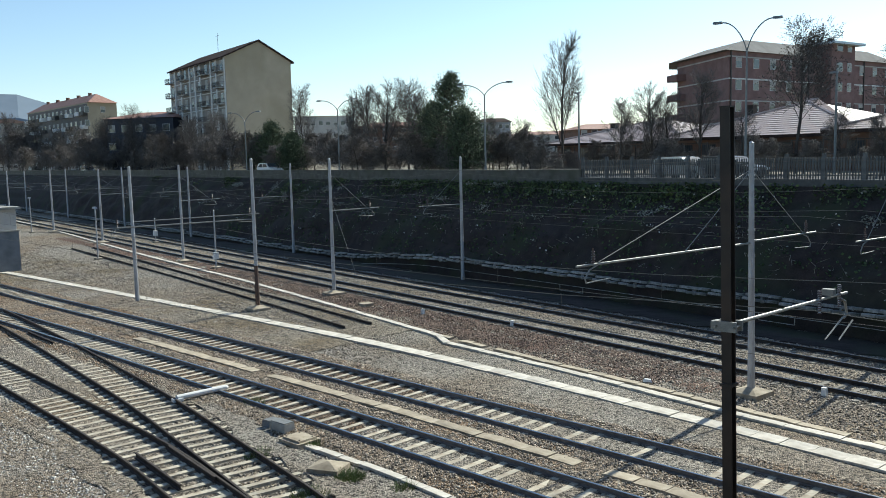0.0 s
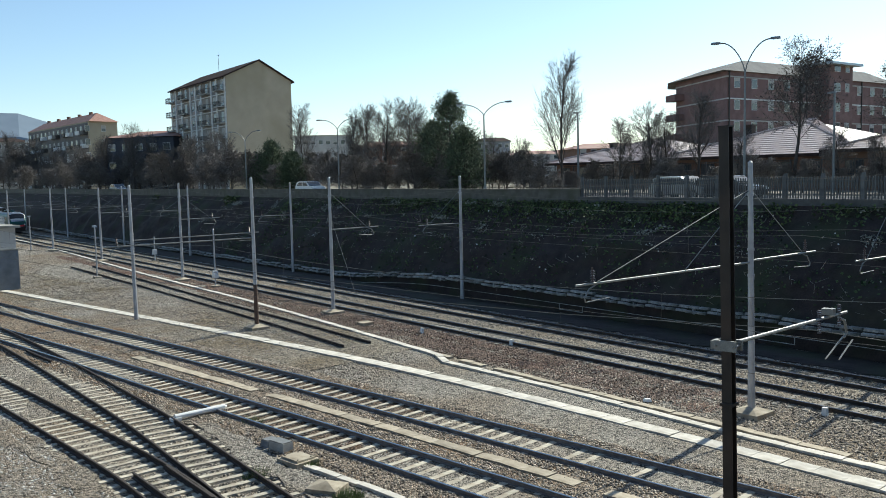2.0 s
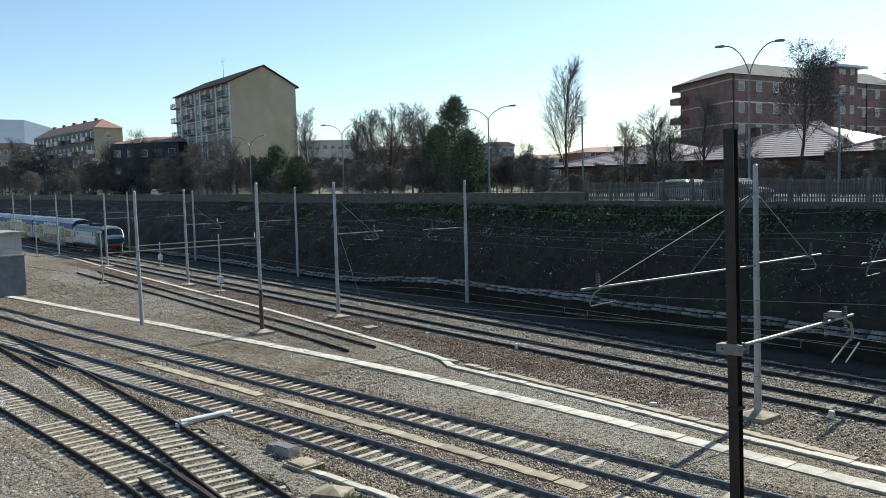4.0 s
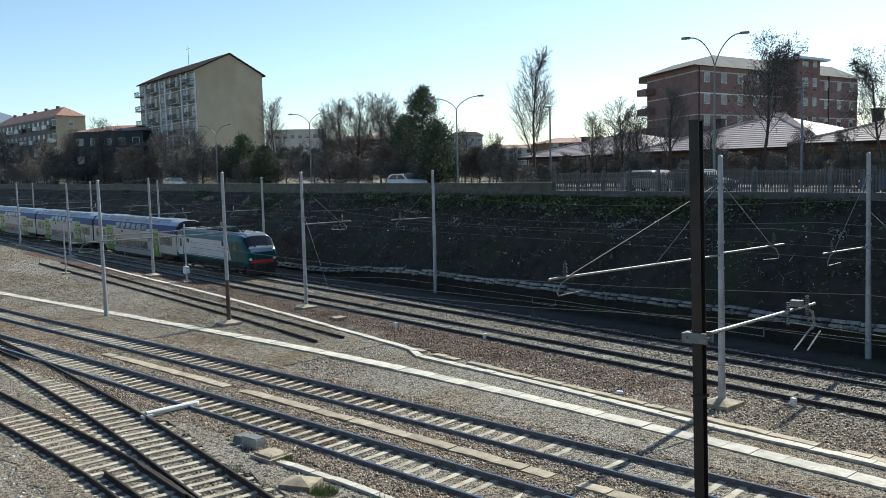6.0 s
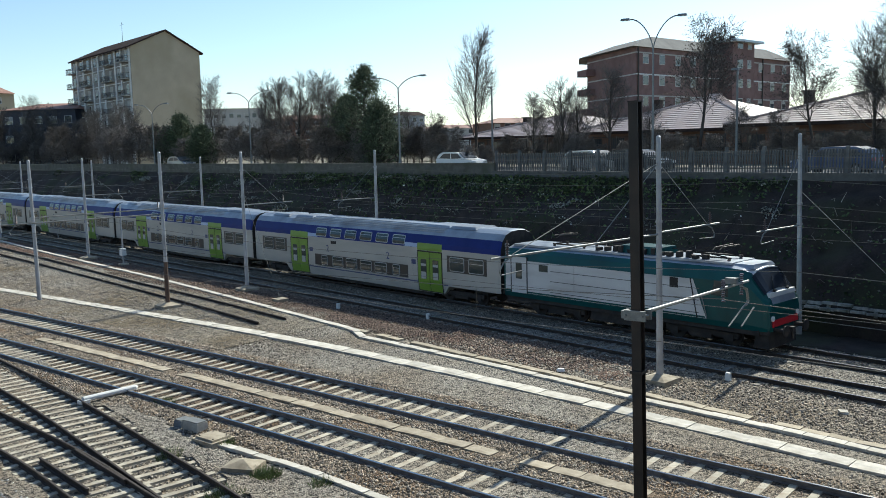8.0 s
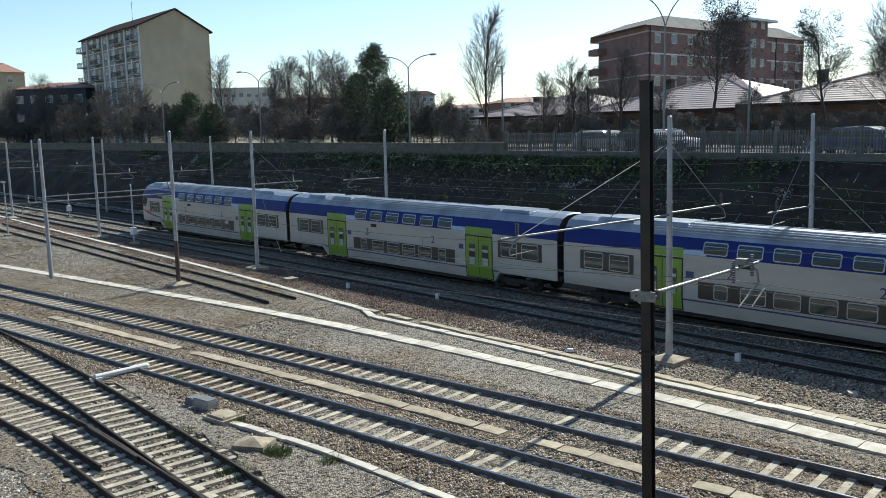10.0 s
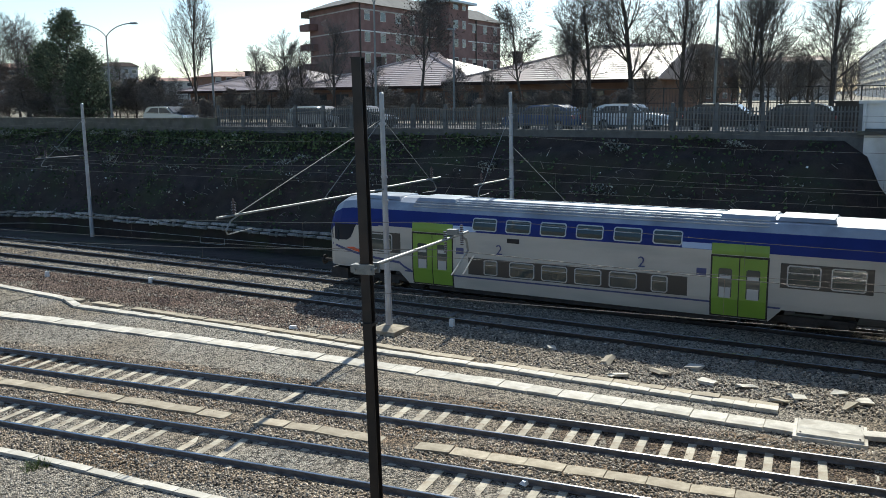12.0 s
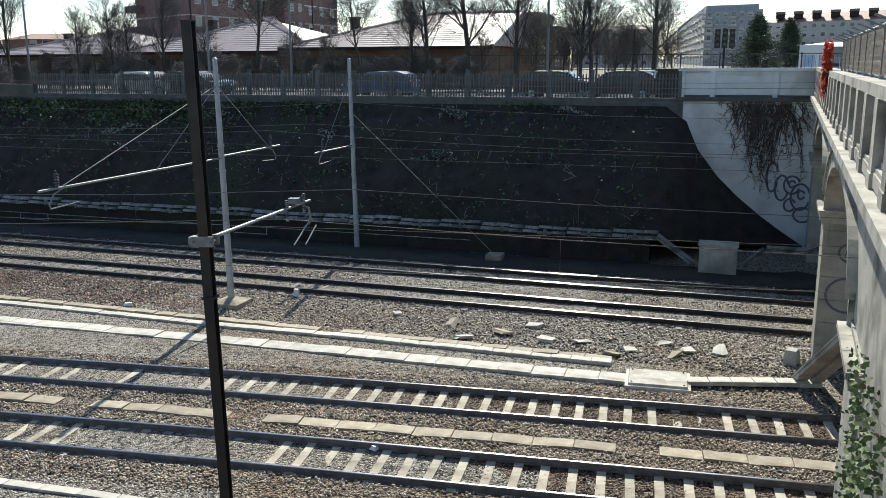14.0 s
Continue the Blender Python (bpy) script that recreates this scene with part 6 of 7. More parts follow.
def low_hall(az0, az1, v0, depth, ze, zr, label, gable=False):
    """Long single-storey building with a hipped roof of pale tiles laid in visible courses."""
    u0, u1 = u_of(az0, v0), u_of(az1, v0)
    t = empty("low_hall", pose(*uv(0, v0), 0, 0, LINE_YAW), label, "building", "low halls")
    part("wall", Geo().box(u0, u1, 0, depth, STREET - 0.4, ze), BROWN_WALL, t)
    o = 1.0
    hip = 0.0 if gable else depth * 0.55
    c = [Vector((u0 - o, -o, ze - 0.15)), Vector((u1 + o, -o, ze - 0.15)), Vector((u1 + o, depth + o, ze - 0.15)), Vector((u0 - o, depth + o, ze - 0.15))]
    r0, r1 = Vector((u0 + depth * 0.55, depth / 2, zr)), Vector((u1 + (o if gable else -depth * 0.55), depth / 2, zr))
    g = Geo()
    g.face([c[0], c[1], r1, r0]), g.face([c[1], c[2], r1]), g.face([c[2], c[3], r0, r1]), g.face([c[3], c[0], r0]), g.face(c)
    roof = part("roof", g, ROOF_PALE, t)
    n = 17
    for k in range(1, n):
        a, b = c[0].lerp(r0, k / n), c[1].lerp(r1, k / n)
        part("tile_course", Geo().box(0, (b - a).length, -0.07, 0.07, 0.0, 0.03), ROOF_PALE, roof, m=pose(a.x, a.y, a.z, 14, 0, 0))
    part("fascia", Geo().box(u0 - o, u1 + o, -o - 0.06, -o, ze - 0.42, ze - 0.14), ROOF_DARK, t)
    for p, q in ((r0, c[0]), (r1, c[1]), (r0, r1)):
        part("hip_ridge", Geo().tube(p, q, 0.16, 0.16, 6), ROOF_PALE, roof)
    w = int((u1 - u0) / 2.6)
    for k in range(w):
        x = u0 + (k + 0.5) * (u1 - u0) / w
        facade_window(t, x, STREET + 0.9, 1.5, 1.5, -1, Matrix.Identity(4), 0, RAILING)
    part("chimney", Geo().box(u1 - 14, u1 - 13.3, depth * 0.3, depth * 0.3 + 0.7, zr - 2.0, zr - 0.4).box(u1 - 14.1, u1 - 13.2, depth * 0.3 - 0.1, depth * 0.3 + 0.8, zr - 0.4, zr - 0.28), POLE_DARK, roof)
    return t


low_hall(7.6, 15.5, -40.0, 16, 9.6, 12.0, "low brown-brick hall with a broad pale tiled roof")
low_hall(15.0, 25.6, -36.5, 18, 9.7, 12.9, "long low brick hall with a glaring tiled hip roof")
low_hall(24.5, 36.6, -34.0, 18, 9.9, 12.8, "low brick hall with a sunlit tiled roof and gable", True)

plain_house("far_house", quad(37.5, 230, 42.0, 250, 18), 17.6, 1.2, BROWN_WALL, ROOF_DARK, "far brown apartment house behind bare trees", 9, 4)
plain_house("far_house", quad(42.3, 300, 47.6, 300, 18), 18.6, 1.5, PALE_WALL, ROOF_TILE, "far pale house behind bare street trees", 9, 4)
plain_house("far_house", quad(37.0, 330, 41.0, 330, 18), 24.5, 2.0, GREY_WALL, ROOF_DARK, "far grey apartment tower with a dark roof", 6, 6)


def corner_block():
    a, k, b = polar(48.7, 640), polar(50.3, 385), polar(53.6, 380)
    back = a + (b - k)
    t = empty("corner_apartments", Matrix.Identity(4), "large grey apartment block with many windows at a street corner", "apartment building")
    part("wall", prism_walls([k, b, back, a], STREET - 0.4, 28.5), GREY_WALL, t)
    part("attic", prism_walls([k.lerp(back, 0.03), b.lerp(a, 0.03), back, a], 28.5, 31.0), GREY_WALL, t)
    for p, q, n, out in ((a, k, 34, -1), (k, b, 7, -1)):
        fm = frame_of(p, q)
        W = (q - p).length
        for f in range(7):
            for j in range(n):
                facade_window(t, W * (j + 0.5) / n, STREET + 1.0 + f * 3.1, 1.7, 1.7, out, fm, 0.3 * ((j + f) % 3))
        for j in range(0, n, 3):
            for f in range(1, 7):
                part("balcony", Geo().box(W * (j + 0.5) / n - 1.8, W * (j + 0.5) / n + 1.8, -1.2, 0, STREET + f * 3.1, STREET + f * 3.1 + 1.0), PALE_WALL, t, m=fm)
    return t


corner_block()
plain_house("long_house", quad(53.8, 352, 62.0, 330, 18), 22.0, 3.2, PALE_WALL, ROOF_TILE, "long pale house with a tiled roof and dormers", 16, 5)
for k in range(7):
    p = polar(54.6 + 1.0 * k, 352 - 2.6 * k)
    g = Geo().box(-1.6, 1.6, -1.4, 1.4, 0, 1.7).prism([(-1.9, 1.7), (1.9, 1.7), (0, 2.7)], -1.6, 1.6)
    thing("dormer", g, ROOF_DARK, "small dark dormer on the long tiled roof", "dormer", pose(p.x, p.y, 23.2, 0, 0, 30), "dormers")
plain_house("market_hall", quad(55.0, 160, 62.0, 150, 12), 10.6, 0.7, GREY_WALL, TRIM_WHITE, "low hall with a bright white roof", 6, 1)

# distant ridge of hills
g = Geo()
prev = None
for k in range(61):
    az = -40 + k * 1.6
    h = 182 * math.exp(-(max(abs(az + 29.5) - 4.0, 0) / 3.8) ** 2) + 18 * math.exp(-((az + 10) / 20) ** 2) + 6 * noise.noise(Vector((az * 0.3, 0, 0)))
    row = [polar(az, 2550, 0), polar(az, 2600, h * 0.7), polar(az, 2700, h + 12), polar(az, 3000, 0)]
    if prev:
        for j in range(3):
            g.face([prev[j], row[j], row[j + 1], prev[j + 1]])
    prev = row
thing("hill_ridge", g, HILL, "hazy blue wooded hill ridge in the distance", "hill", kind="structure")


# ---------------------------------------------------------------- trees
def tree_meshes(seed, height, clear, spread, up, twigs=3, leaves=0, lean=0.03, girth=0.0145):
    rng = random.Random(seed)
    wood, crown = Geo(), Geo()

    def turned(d, angle):
        a = rng.uniform(0, 2 * math.pi)
        o = d.orthogonal().normalized()
        o = (o * math.cos(a) + d.cross(o) * math.sin(a))
        return (d * math.cos(angle) + o * math.sin(angle)).normalized()

    def grow(p, d, ln, r, level):
        n = 9 if level == 0 else (4 if level == 1 else 3)
        target = wood if r > 0.028 else crown
        for k in range(n):
            bend = 0.035 if level == 0 else 0.11
            d = (d + Vector((rng.gauss(0, bend), rng.gauss(0, bend), rng.gauss(0, bend * 0.6) + up * (0.0, 0.09, 0.05)[level]))).normalized()
            q = p + d * (ln / n)
            r1 = r * (1 - 0.75 / n) if level == 0 else r * (1 - 0.8 / n)
            target.tube(p, q, r, r1, 7 if level == 0 else (4 if level == 1 else 3), caps=False)
            p, r = q, r1
            frac = (k + 1) / n
            if level == 0 and frac < clear:
                continue
            if level < 2:
                for _ in range(4 if level == 0 else 3):
                    ang = rng.uniform(0.5, 1.05) * spread
                    l2 = ln * (0.44 if level == 0 else 0.5) * rng.uniform(0.7, 1.15) * (1.15 - 0.55 * frac)
                    grow(p, turned(d, ang), l2, max(r * rng.uniform(0.25, 0.42), 0.012) if level == 0 else rng.uniform(0.011, 0.017), level + 1)
            else:
                for _ in range(twigs):
                    e = turned(d, rng.uniform(0.35, 0.9) * spread)
                    e = (e + Vector((0, 0, up * 0.15))).normalized()
                    m = p + e * (ln * rng.uniform(0.3, 0.5))
                    crown.tube(p, m, 0.012, 0.008, 3, caps=False)
                    e2 = (e + Vector((rng.gauss(0, 0.3), rng.gauss(0, 0.3), rng.gauss(0, 0.3)))).normalized()
                    m2 = m + e2 * (ln * rng.uniform(0.2, 0.4))
                    crown.tube(m, m2, 0.008, 0.005, 3, caps=False)
                    for _ in range(leaves):
                        c = m.lerp(m2, rng.random())
                        a = Vector((rng.gauss(0, 1), rng.gauss(0, 1), rng.gauss(0, 1))).normalized() * 0.07
                        b = a.orthogonal().normalized() * 0.05
                        crown.face([c - a, c + b, c + a, c - b], 1)
    grow(Vector((0, 0, -0.1)), Vector((rng.uniform(-lean, lean), rng.uniform(-lean, lean), 1)).normalized(), height, height * girth + 0.02, 0)
    return wood.mesh("trunk", BARK), crown


KINDS = {}


def tree_kind(key, seed, height, clear, spread, up, twigs=3, leaves=0, twig=TWIG, leaf=TWIG, girth=0.0145):
    w, c = tree_meshes(seed, height, clear, spread, up, twigs, leaves, girth=girth)
    KINDS[key] = (w, c.mesh("crown", twig, leaf), max(v[2] for v in c.v))


tree_kind("broad", 11, 12.0, 0.25, 1.0, 0.8, 4, girth=0.021)
tree_kind("broad_b", 12, 12.0, 0.33, 0.95, 0.8, 4, girth=0.022)
tree_kind("upright", 13, 11.0, 0.15, 0.75, 1.1)
tree_kind("upright_b", 16, 11.0, 0.12, 0.8, 0.9, girth=0.018)
tree_kind("poplar", 14, 11.5, 0.2, 0.78, 0.8, 3, girth=0.02)
tree_kind("leafy", 15, 11.0, 0.35, 1.0, 0.9, 3, 2, TWIG, BARK)
tree_kind("shrub", 17, 4.6, 0.1, 1.0, 0.8, 3, 1, TWIG_WARM, TWIG_WARM)
tree_kind("shrub_b", 18, 5.2, 0.1, 0.9, 1.1, 3, 1, TWIG_WARM, TWIG)


def tree(kind, p, height, label, yaw=0.0, wide=1.0, name="bare_tree", group="street trees"):
    w, c, h = KINDS[kind]
    k = height / h
    t = empty(name, pose(p.x, p.y, STREET - 0.05, 0, 0, yaw), label, "tree" if name != "shrub" else "shrub", group)
    wide *= k * 1.1
    sc = Matrix.Diagonal((wide, wide, k, 1))
    part("trunk", w, None, t, m=sc)
    part("crown", c, None, t, m=sc)
    return t


def by_top(az, v, el):
    """Plan point on the line at offset v, and the height above the street that shows at elevation el."""
    p = on_street(az, v)
    return p, 8.5 + p.length * math.tan(radians(el)) - STREET


BARE = "bare winter tree with dark branches beside the street"
for k, (kind, az, v, el, wide) in enumerate((
        ("poplar", 8.0, -26.2, 7.9, 0.62), ("broad_b", 16.5, -27.1, 5.4, 0.8), ("leafy", 22.1, -26.8, 8.2, 0.95), ("upright", 11.6, -25.6, 3.5, 1.1), ("upright_b", 13.6, -27.1, 4.5, 1.0),
        ("upright", 14.6, -27.1, 3.8, 1.0), ("upright", -8.9, -24.3, 4.9, 0.7), ("upright_b", -5.8, -22.6, 4.5, 0.8), ("upright", -4.6, -24.2, 4.8, 1.0), ("upright_b", -3.6, -22.2, 5.2, 1.1), ("upright", -2.1, -26.7, 5.2, 1.0),
        ("upright_b", -1.2, -25.4, 4.6, 1.0), ("broad", 3.4, -25.8, 2.8, 0.8), ("broad_b", 5.0, -26.0, 2.5, 1.0), ("broad", 6.7, -23.9, 1.6, 1.0), ("broad", -19.3, -22.1, 3.7, 0.8), ("upright_b", -14.6, -24.2, 3.4, 0.9), ("upright", -15.8, -22.6, 2.9, 0.9),
        ("upright", -17.6, -25.2, 2.2, 1.0), ("broad_b", -21.0, -24.0, 1.9, 1.0), ("upright_b", -22.0, -26.0, 1.8, 1.2), ("broad", -23.2, -24.4, 1.6, 1.2), ("upright", -24.4, -22.8, 1.5, 1.2), ("broad_b", -25.6, -26.2, 1.4, 1.2), ("broad", -26.6, -23.2, 1.4, 1.2),
        ("leafy", 28.75, -25.6, 6.7, 0.9), ("broad", 33.0, -26.2, 8.2, 0.95), ("broad_b", 35.66, -26.2, 9.8, 0.95), ("upright_b", 38.75, -26.2, 9.5, 0.9), ("upright", 42.8, -25.6, 9.8, 0.9), ("upright_b", 43.5, -25.9, 9.9, 0.8), ("broad_b", 44.9, -26.5, 2.6, 0.9), ("broad", 47.4, -27.4, 8.6, 1.0),
        ("broad", 32.0, -26.8, 7.0, 0.8), ("upright_b", 19.0, -25.0, 2.6, 1.1), ("broad", 24.6, -26.5, 2.6, 1.0), ("broad_b", 27.0, -26.0, 2.2, 1.0), ("upright", 40.0, -28.0, 3.2, 1.2), ("broad", 46.0, -28.0, 3.4, 1.2), ("upright_b", 36.6, -30.0, 2.6, 1.2))):
    p, h = by_top(az, v, el)
    tree(kind, p, h, "tall bare poplar with a narrow crown beside the street" if kind == "poplar" else ("bare tree with a few withered leaves in its crown" if kind == "leafy" else BARE), 37 * k, wide)
rng = random.Random(22)
for k in range(22):
    p, h = by_top(-27 + 0.62 * k + rng.uniform(-0.2, 0.2), -20.0 - rng.random() * 9, rng.uniform(1.5, 3.4))
    tree(rng.choice(("upright", "upright_b", "broad_b")), p, h, BARE, rng.uniform(0, 360), rng.uniform(0.7, 1.0))
for k in range(22):
    p, h = by_top(33.5 + 0.72 * k + rng.uniform(-0.3, 0.3), -46.0 - rng.random() * 16, rng.uniform(1.8, 4.0))
    tree(rng.choice(("upright", "upright_b", "broad")), p, h, BARE, rng.uniform(0, 360), rng.uniform(0.8, 1.1))
rng = random.Random(21)
for k in range(46):
    az = -26.8 + 0.78 * k + rng.uniform(-0.3, 0.3)
    p, h = by_top(az, -14.0 - rng.random() * 11, rng.uniform(0.6, 2.1) if az < 6 else rng.uniform(-0.2, 0.9))
    tree(rng.choice(("shrub", "shrub_b")), p, max(2.2, h), "brown leafless shrub behind the parapet wall", rng.uniform(0, 360), 1.3, "shrub", "shrubs along the street")
for k in range(26):
    az = 10 + 1.05 * k
    p, h = by_top(az, -25.0 - rng.random() * 3, rng.uniform(-0.2, 1.0))
    tree(rng.choice(("shrub", "shrub_b")), p, max(2.0, h), "brown leafless shrub before the low halls", rng.uniform(0, 360), 1.2, "shrub", "shrubs along the street")


def evergreen(p, height, width, seed, cone, label):
    """Dark leaf sprays on a hidden frame of limbs; uneven outline with gaps."""
    rng = random.Random(seed)
    t = empty("evergreen_tree", pose(p.x, p.y, STREET - 0.05), label, "tree", "evergreen trees")
    w, g = Geo(), Geo()
    w.tube((0, 0, -0.1), (0, 0, height * 0.95), 0.2, 0.03, 7)
    lobes = [rng.uniform(0, 6.3) for _ in range(3)]
    for k in range(190):
        f = 0.06 + 0.92 * rng.random() ** 0.85
        z = height * f
        a = rng.uniform(0, 2 * math.pi)
        uneven = 0.8 + 0.16 * math.sin(2 * a + lobes[0] + 5 * f) + 0.14 * math.sin(3 * a + lobes[1] - 8 * f)
        r = width / 2 * ((1 - f) ** 0.8 * 1.1 if cone else min(1, 1.55 * (1 - f) ** 0.7)) * uneven * rng.uniform(0.7, 1.12)
        tip = Vector((r * math.cos(a), r * math.sin(a), z + (0.3 if not cone else -0.15) * r))
        root = Vector((0, 0, max(0, z - 0.35 * r)))
        w.tube(root, tip, 0.04, 0.012, 4, caps=False)
        for _ in range(60 if not cone else 70):
            c = root.lerp(tip, rng.uniform(0.3, 1.08) ** 0.7) + Vector((rng.gauss(0, 1), rng.gauss(0, 1), rng.gauss(0, 0.9))) * (0.22 + 0.11 * r)
            d = (Vector((rng.gauss(0, 1), rng.gauss(0, 1), rng.gauss(0, 1))).normalized() + (tip - root).normalized() * 0.5) * rng.uniform(0.07, 0.14) * (1.6 if cone else 1)
            e = d.orthogonal().normalized() * (0.07 if cone else 0.05)
            g.face([c - d, c + e, c + d, c - e])
    part("trunk", w, BARK, t)
    part("crown", g, LEAF_GREY, t)
    return t


for az, v, el, wd, sd, cone in ((0.7, -20, 5.2, 7.4, 1, False), (-10.9, -18, 2.3, 6.0, 2, False), (-9.6, -18, 1.6, 4.2, 4, False), (1.6, -18.5, 3.0, 5.0, 9, False), (-0.4, -20.5, 3.4, 5.0, 10, False)):
    p, h = by_top(az, v, el)
    evergreen(p, h, wd, sd, cone, "dark evergreen tree among bare trees by the street")
for az, d, el, wd, sd in ((53.4, 120, 2.7, 8.0, 7), (55.2, 140, 2.4, 7.0, 8)):
    p = polar(az, d)
    evergreen(p, 8.5 + d * math.tan(radians(el)) - STREET, wd, sd, True, "dense dark conifer beyond the bridge")


# ---------------------------------------------------------------- street furniture and cars
def street_lamp(az, v, h=6.9, reach=2.2, rise=1.35, label="grey twin-arm street lamp"):
    p = on_street(az, v)
    t = empty("street_lamp", pose(p.x, p.y, STREET, 0, 0, LINE_YAW + 20), label, "street lamp", "street lamps")
    part("pole", Geo().tube((0, 0, 0), (0, 0, h), 0.09, 0.055, 8).tube((0, 0, 0), (0, 0, 0.9), 0.12, 0.12, 8), LAMP_POLE, t)
    for s in (-1, 1):
        pts = [Vector((s * reach * (k / 8) ** 1.25, 0, h + rise * (1 - (1 - k / 8) ** 1.9))) for k in range(9)]
        part("arm", Geo().path(pts, 0.04, 6), LAMP_POLE, t)
        x, z = s * reach, h + rise - 0.05
        part("lamp_head", Geo().box(min(x, x + s * 0.6), max(x, x + s * 0.6), -0.13, 0.13, z, z + 0.13, taper=0.04), LAMP_POLE, t)
        part("lens", Geo().box(min(x + s * 0.12, x + s * 0.5), max(x + s * 0.12, x + s * 0.5), -0.09, 0.09, z - 0.025, z), SIGN_WHITE, t)
    return t


for az, h, reach, rise in ((19.24, 7.9, 1.5, 1.9), (2.93, 6.9, 2.1, 1.0), (-6.63, 7.0, 2.2, 1.1), (-12.53, 6.7, 2.2, 1.3)):
    street_lamp(az, -14.2, h, reach, rise)


def straight_post(az, v, h, label):
    p = on_street(az, v)
    t = empty("lamp_post", pose(p.x, p.y, STREET, 0, 0, LINE_YAW), label, "lamp post", "street lamps")
    part("pole", Geo().tube((0, 0, 0), (0, 0, h), 0.1, 0.07, 8), LAMP_POLE, t)
    part("lamp_head", Geo().box(-0.5, 0.1, -0.12, 0.12, h, h + 0.12, taper=0.03), LAMP_POLE, t)
    return t


straight_post(40.7, -26.3, 13.5, "tall dark straight lamp post behind the fence")
straight_post(9.0, -22.0, 7.0, "slim grey lamp post behind the poplar")
straight_post(24.3, -25.0, 7.0, "slim grey lamp post before the low hall")


def traffic_light(az, v, h):
    p = on_street(az, v)
    t = empty("traffic_light", pose(p.x, p.y, STREET, 0, 0, -50), "dark traffic light with paired signal heads", "traffic light")
    part("pole", Geo().tube((0, 0, 0), (0, 0, h), 0.07, 0.06, 8), POLE_DARK, t)
    for x in (-0.42, 0.42, 0.0):
        hd = part("signal_head", Geo().box(x - 0.17, x + 0.17, -0.22 - (0.1 if x == 0 else 0), 0.1, h - 1.15, h - 0.05, taper=0.02), POLE_DARK, t)
        for k in range(3):
            part("lens", Geo().tube((x, -0.24 - (0.1 if x == 0 else 0), h - 0.95 + 0.34 * k), (x, -0.22, h - 0.95 + 0.34 * k), 0.11, 0.11, 10), LENS, hd)
            part("visor", Geo().box(x - 0.13, x + 0.13, -0.42, -0.22, h - 0.85 + 0.34 * k, h - 0.82 + 0.34 * k), POLE_DARK, hd)
    return t


traffic_light(51.5, -22.0, 3.9)
p = on_street(48.9, -13.0)
g = Geo().box(-1.1, 1.1, -0.5, 0.5, 0.0, 1.5, taper=0.05).box(-1.15, 1.15, -0.55, 0.55, 1.5, 1.62)
thing("waste_container", g, POLE_DARK, "dark street waste container behind the parapet", "container", pose(p.x, p.y, STREET, 0, 0, LINE_YAW))
for k, (az, h) in enumerate(((56.35, 2.1), (57.05, 2.1))):
    p = polar(az, 78)
    t = empty("poster_board", pose(p.x, p.y, STREET, 0, 0, -58), "white street poster board on two posts", "poster board", "poster boards")
    part("board", Geo().box(-0.75, 0.75, -0.05, 0.05, 1.0, 3.2), SIGN_WHITE, t)
    for x in (-0.6, 0.6):
        part("post", Geo().box(x - 0.04, x + 0.04, 0.05, 0.12, 0, 3.2), LAMP_POLE, t)
    part("printed_patch", Geo().box(-0.45, 0.45, -0.065, -0.05, 1.5, 2.4), COACH_PALE, t)


def car(paint, label, van=False):
    """x forward, wheels on z = 0."""
    t = empty("car", Matrix.Identity(4), label, "car", "cars")
    hood = 0.95
    roof = 1.95 if van else 1.48
    prof = [(-2.1, 0.3), (2.1, 0.3), (2.15, 0.6), (2.0, 0.82), (1.1, hood), (0.45, roof - 0.06), (0.1, roof), (-1.3, roof), (-1.75, roof - 0.15), (-2.1, 0.95), (-2.15, 0.6)]
    if van:
        prof[8] = (-2.05, roof - 0.05)
    part("body", Geo().prism(prof, -0.85, 0.85), paint, t)
    for s in (-1, 1):
        y = s * 0.853
        g = Geo()
        g.face([(0.92, y, hood + 0.02), (0.42, y, roof - 0.14), (-0.35, y, roof - 0.1), (-0.35, y, hood)])
        g.face([(-0.45, y, hood), (-0.45, y, roof - 0.1), (-1.25, y, roof - 0.12), (-1.8, y, hood + 0.03)])
        part("side_window", g, GLASS, t)
        for x in (-1.35, 1.35):
            wh = part("wheel", Geo().tube((x, s * 0.68, 0.31), (x, s * 0.88, 0.31), 0.31, 0.31, 16), RUBBER, t)
            part("rim", Geo().tube((x, s * 0.86, 0.31), (x, s * 0.89, 0.31), 0.19, 0.19, 10), CAR_SILVER, wh)
    part("windscreen", Geo().box(-0.03, 0.03, -0.74, 0.74, -0.36, 0.36), GLASS, t, m=pose(0.80, 0, (hood + roof) / 2, 0, -52 if not van else -42, 0))
    for y in (-0.62, 0.62):
        part("headlight", Geo().box(2.05, 2.17, y - 0.16, y + 0.16, 0.62, 0.76), SIGN_WHITE, t)
        part("tail_light", Geo().box(-2.17, -2.08, y - 0.14, y + 0.14, 0.7, 0.9), RED_PAINT, t)
    return t


def park(c, az, v, turn=0):
    p = on_street(az, v)
    c.matrix_world = pose(p.x, p.y, STREET + 0.015, 0, 0, LINE_YAW + turn)
    return c


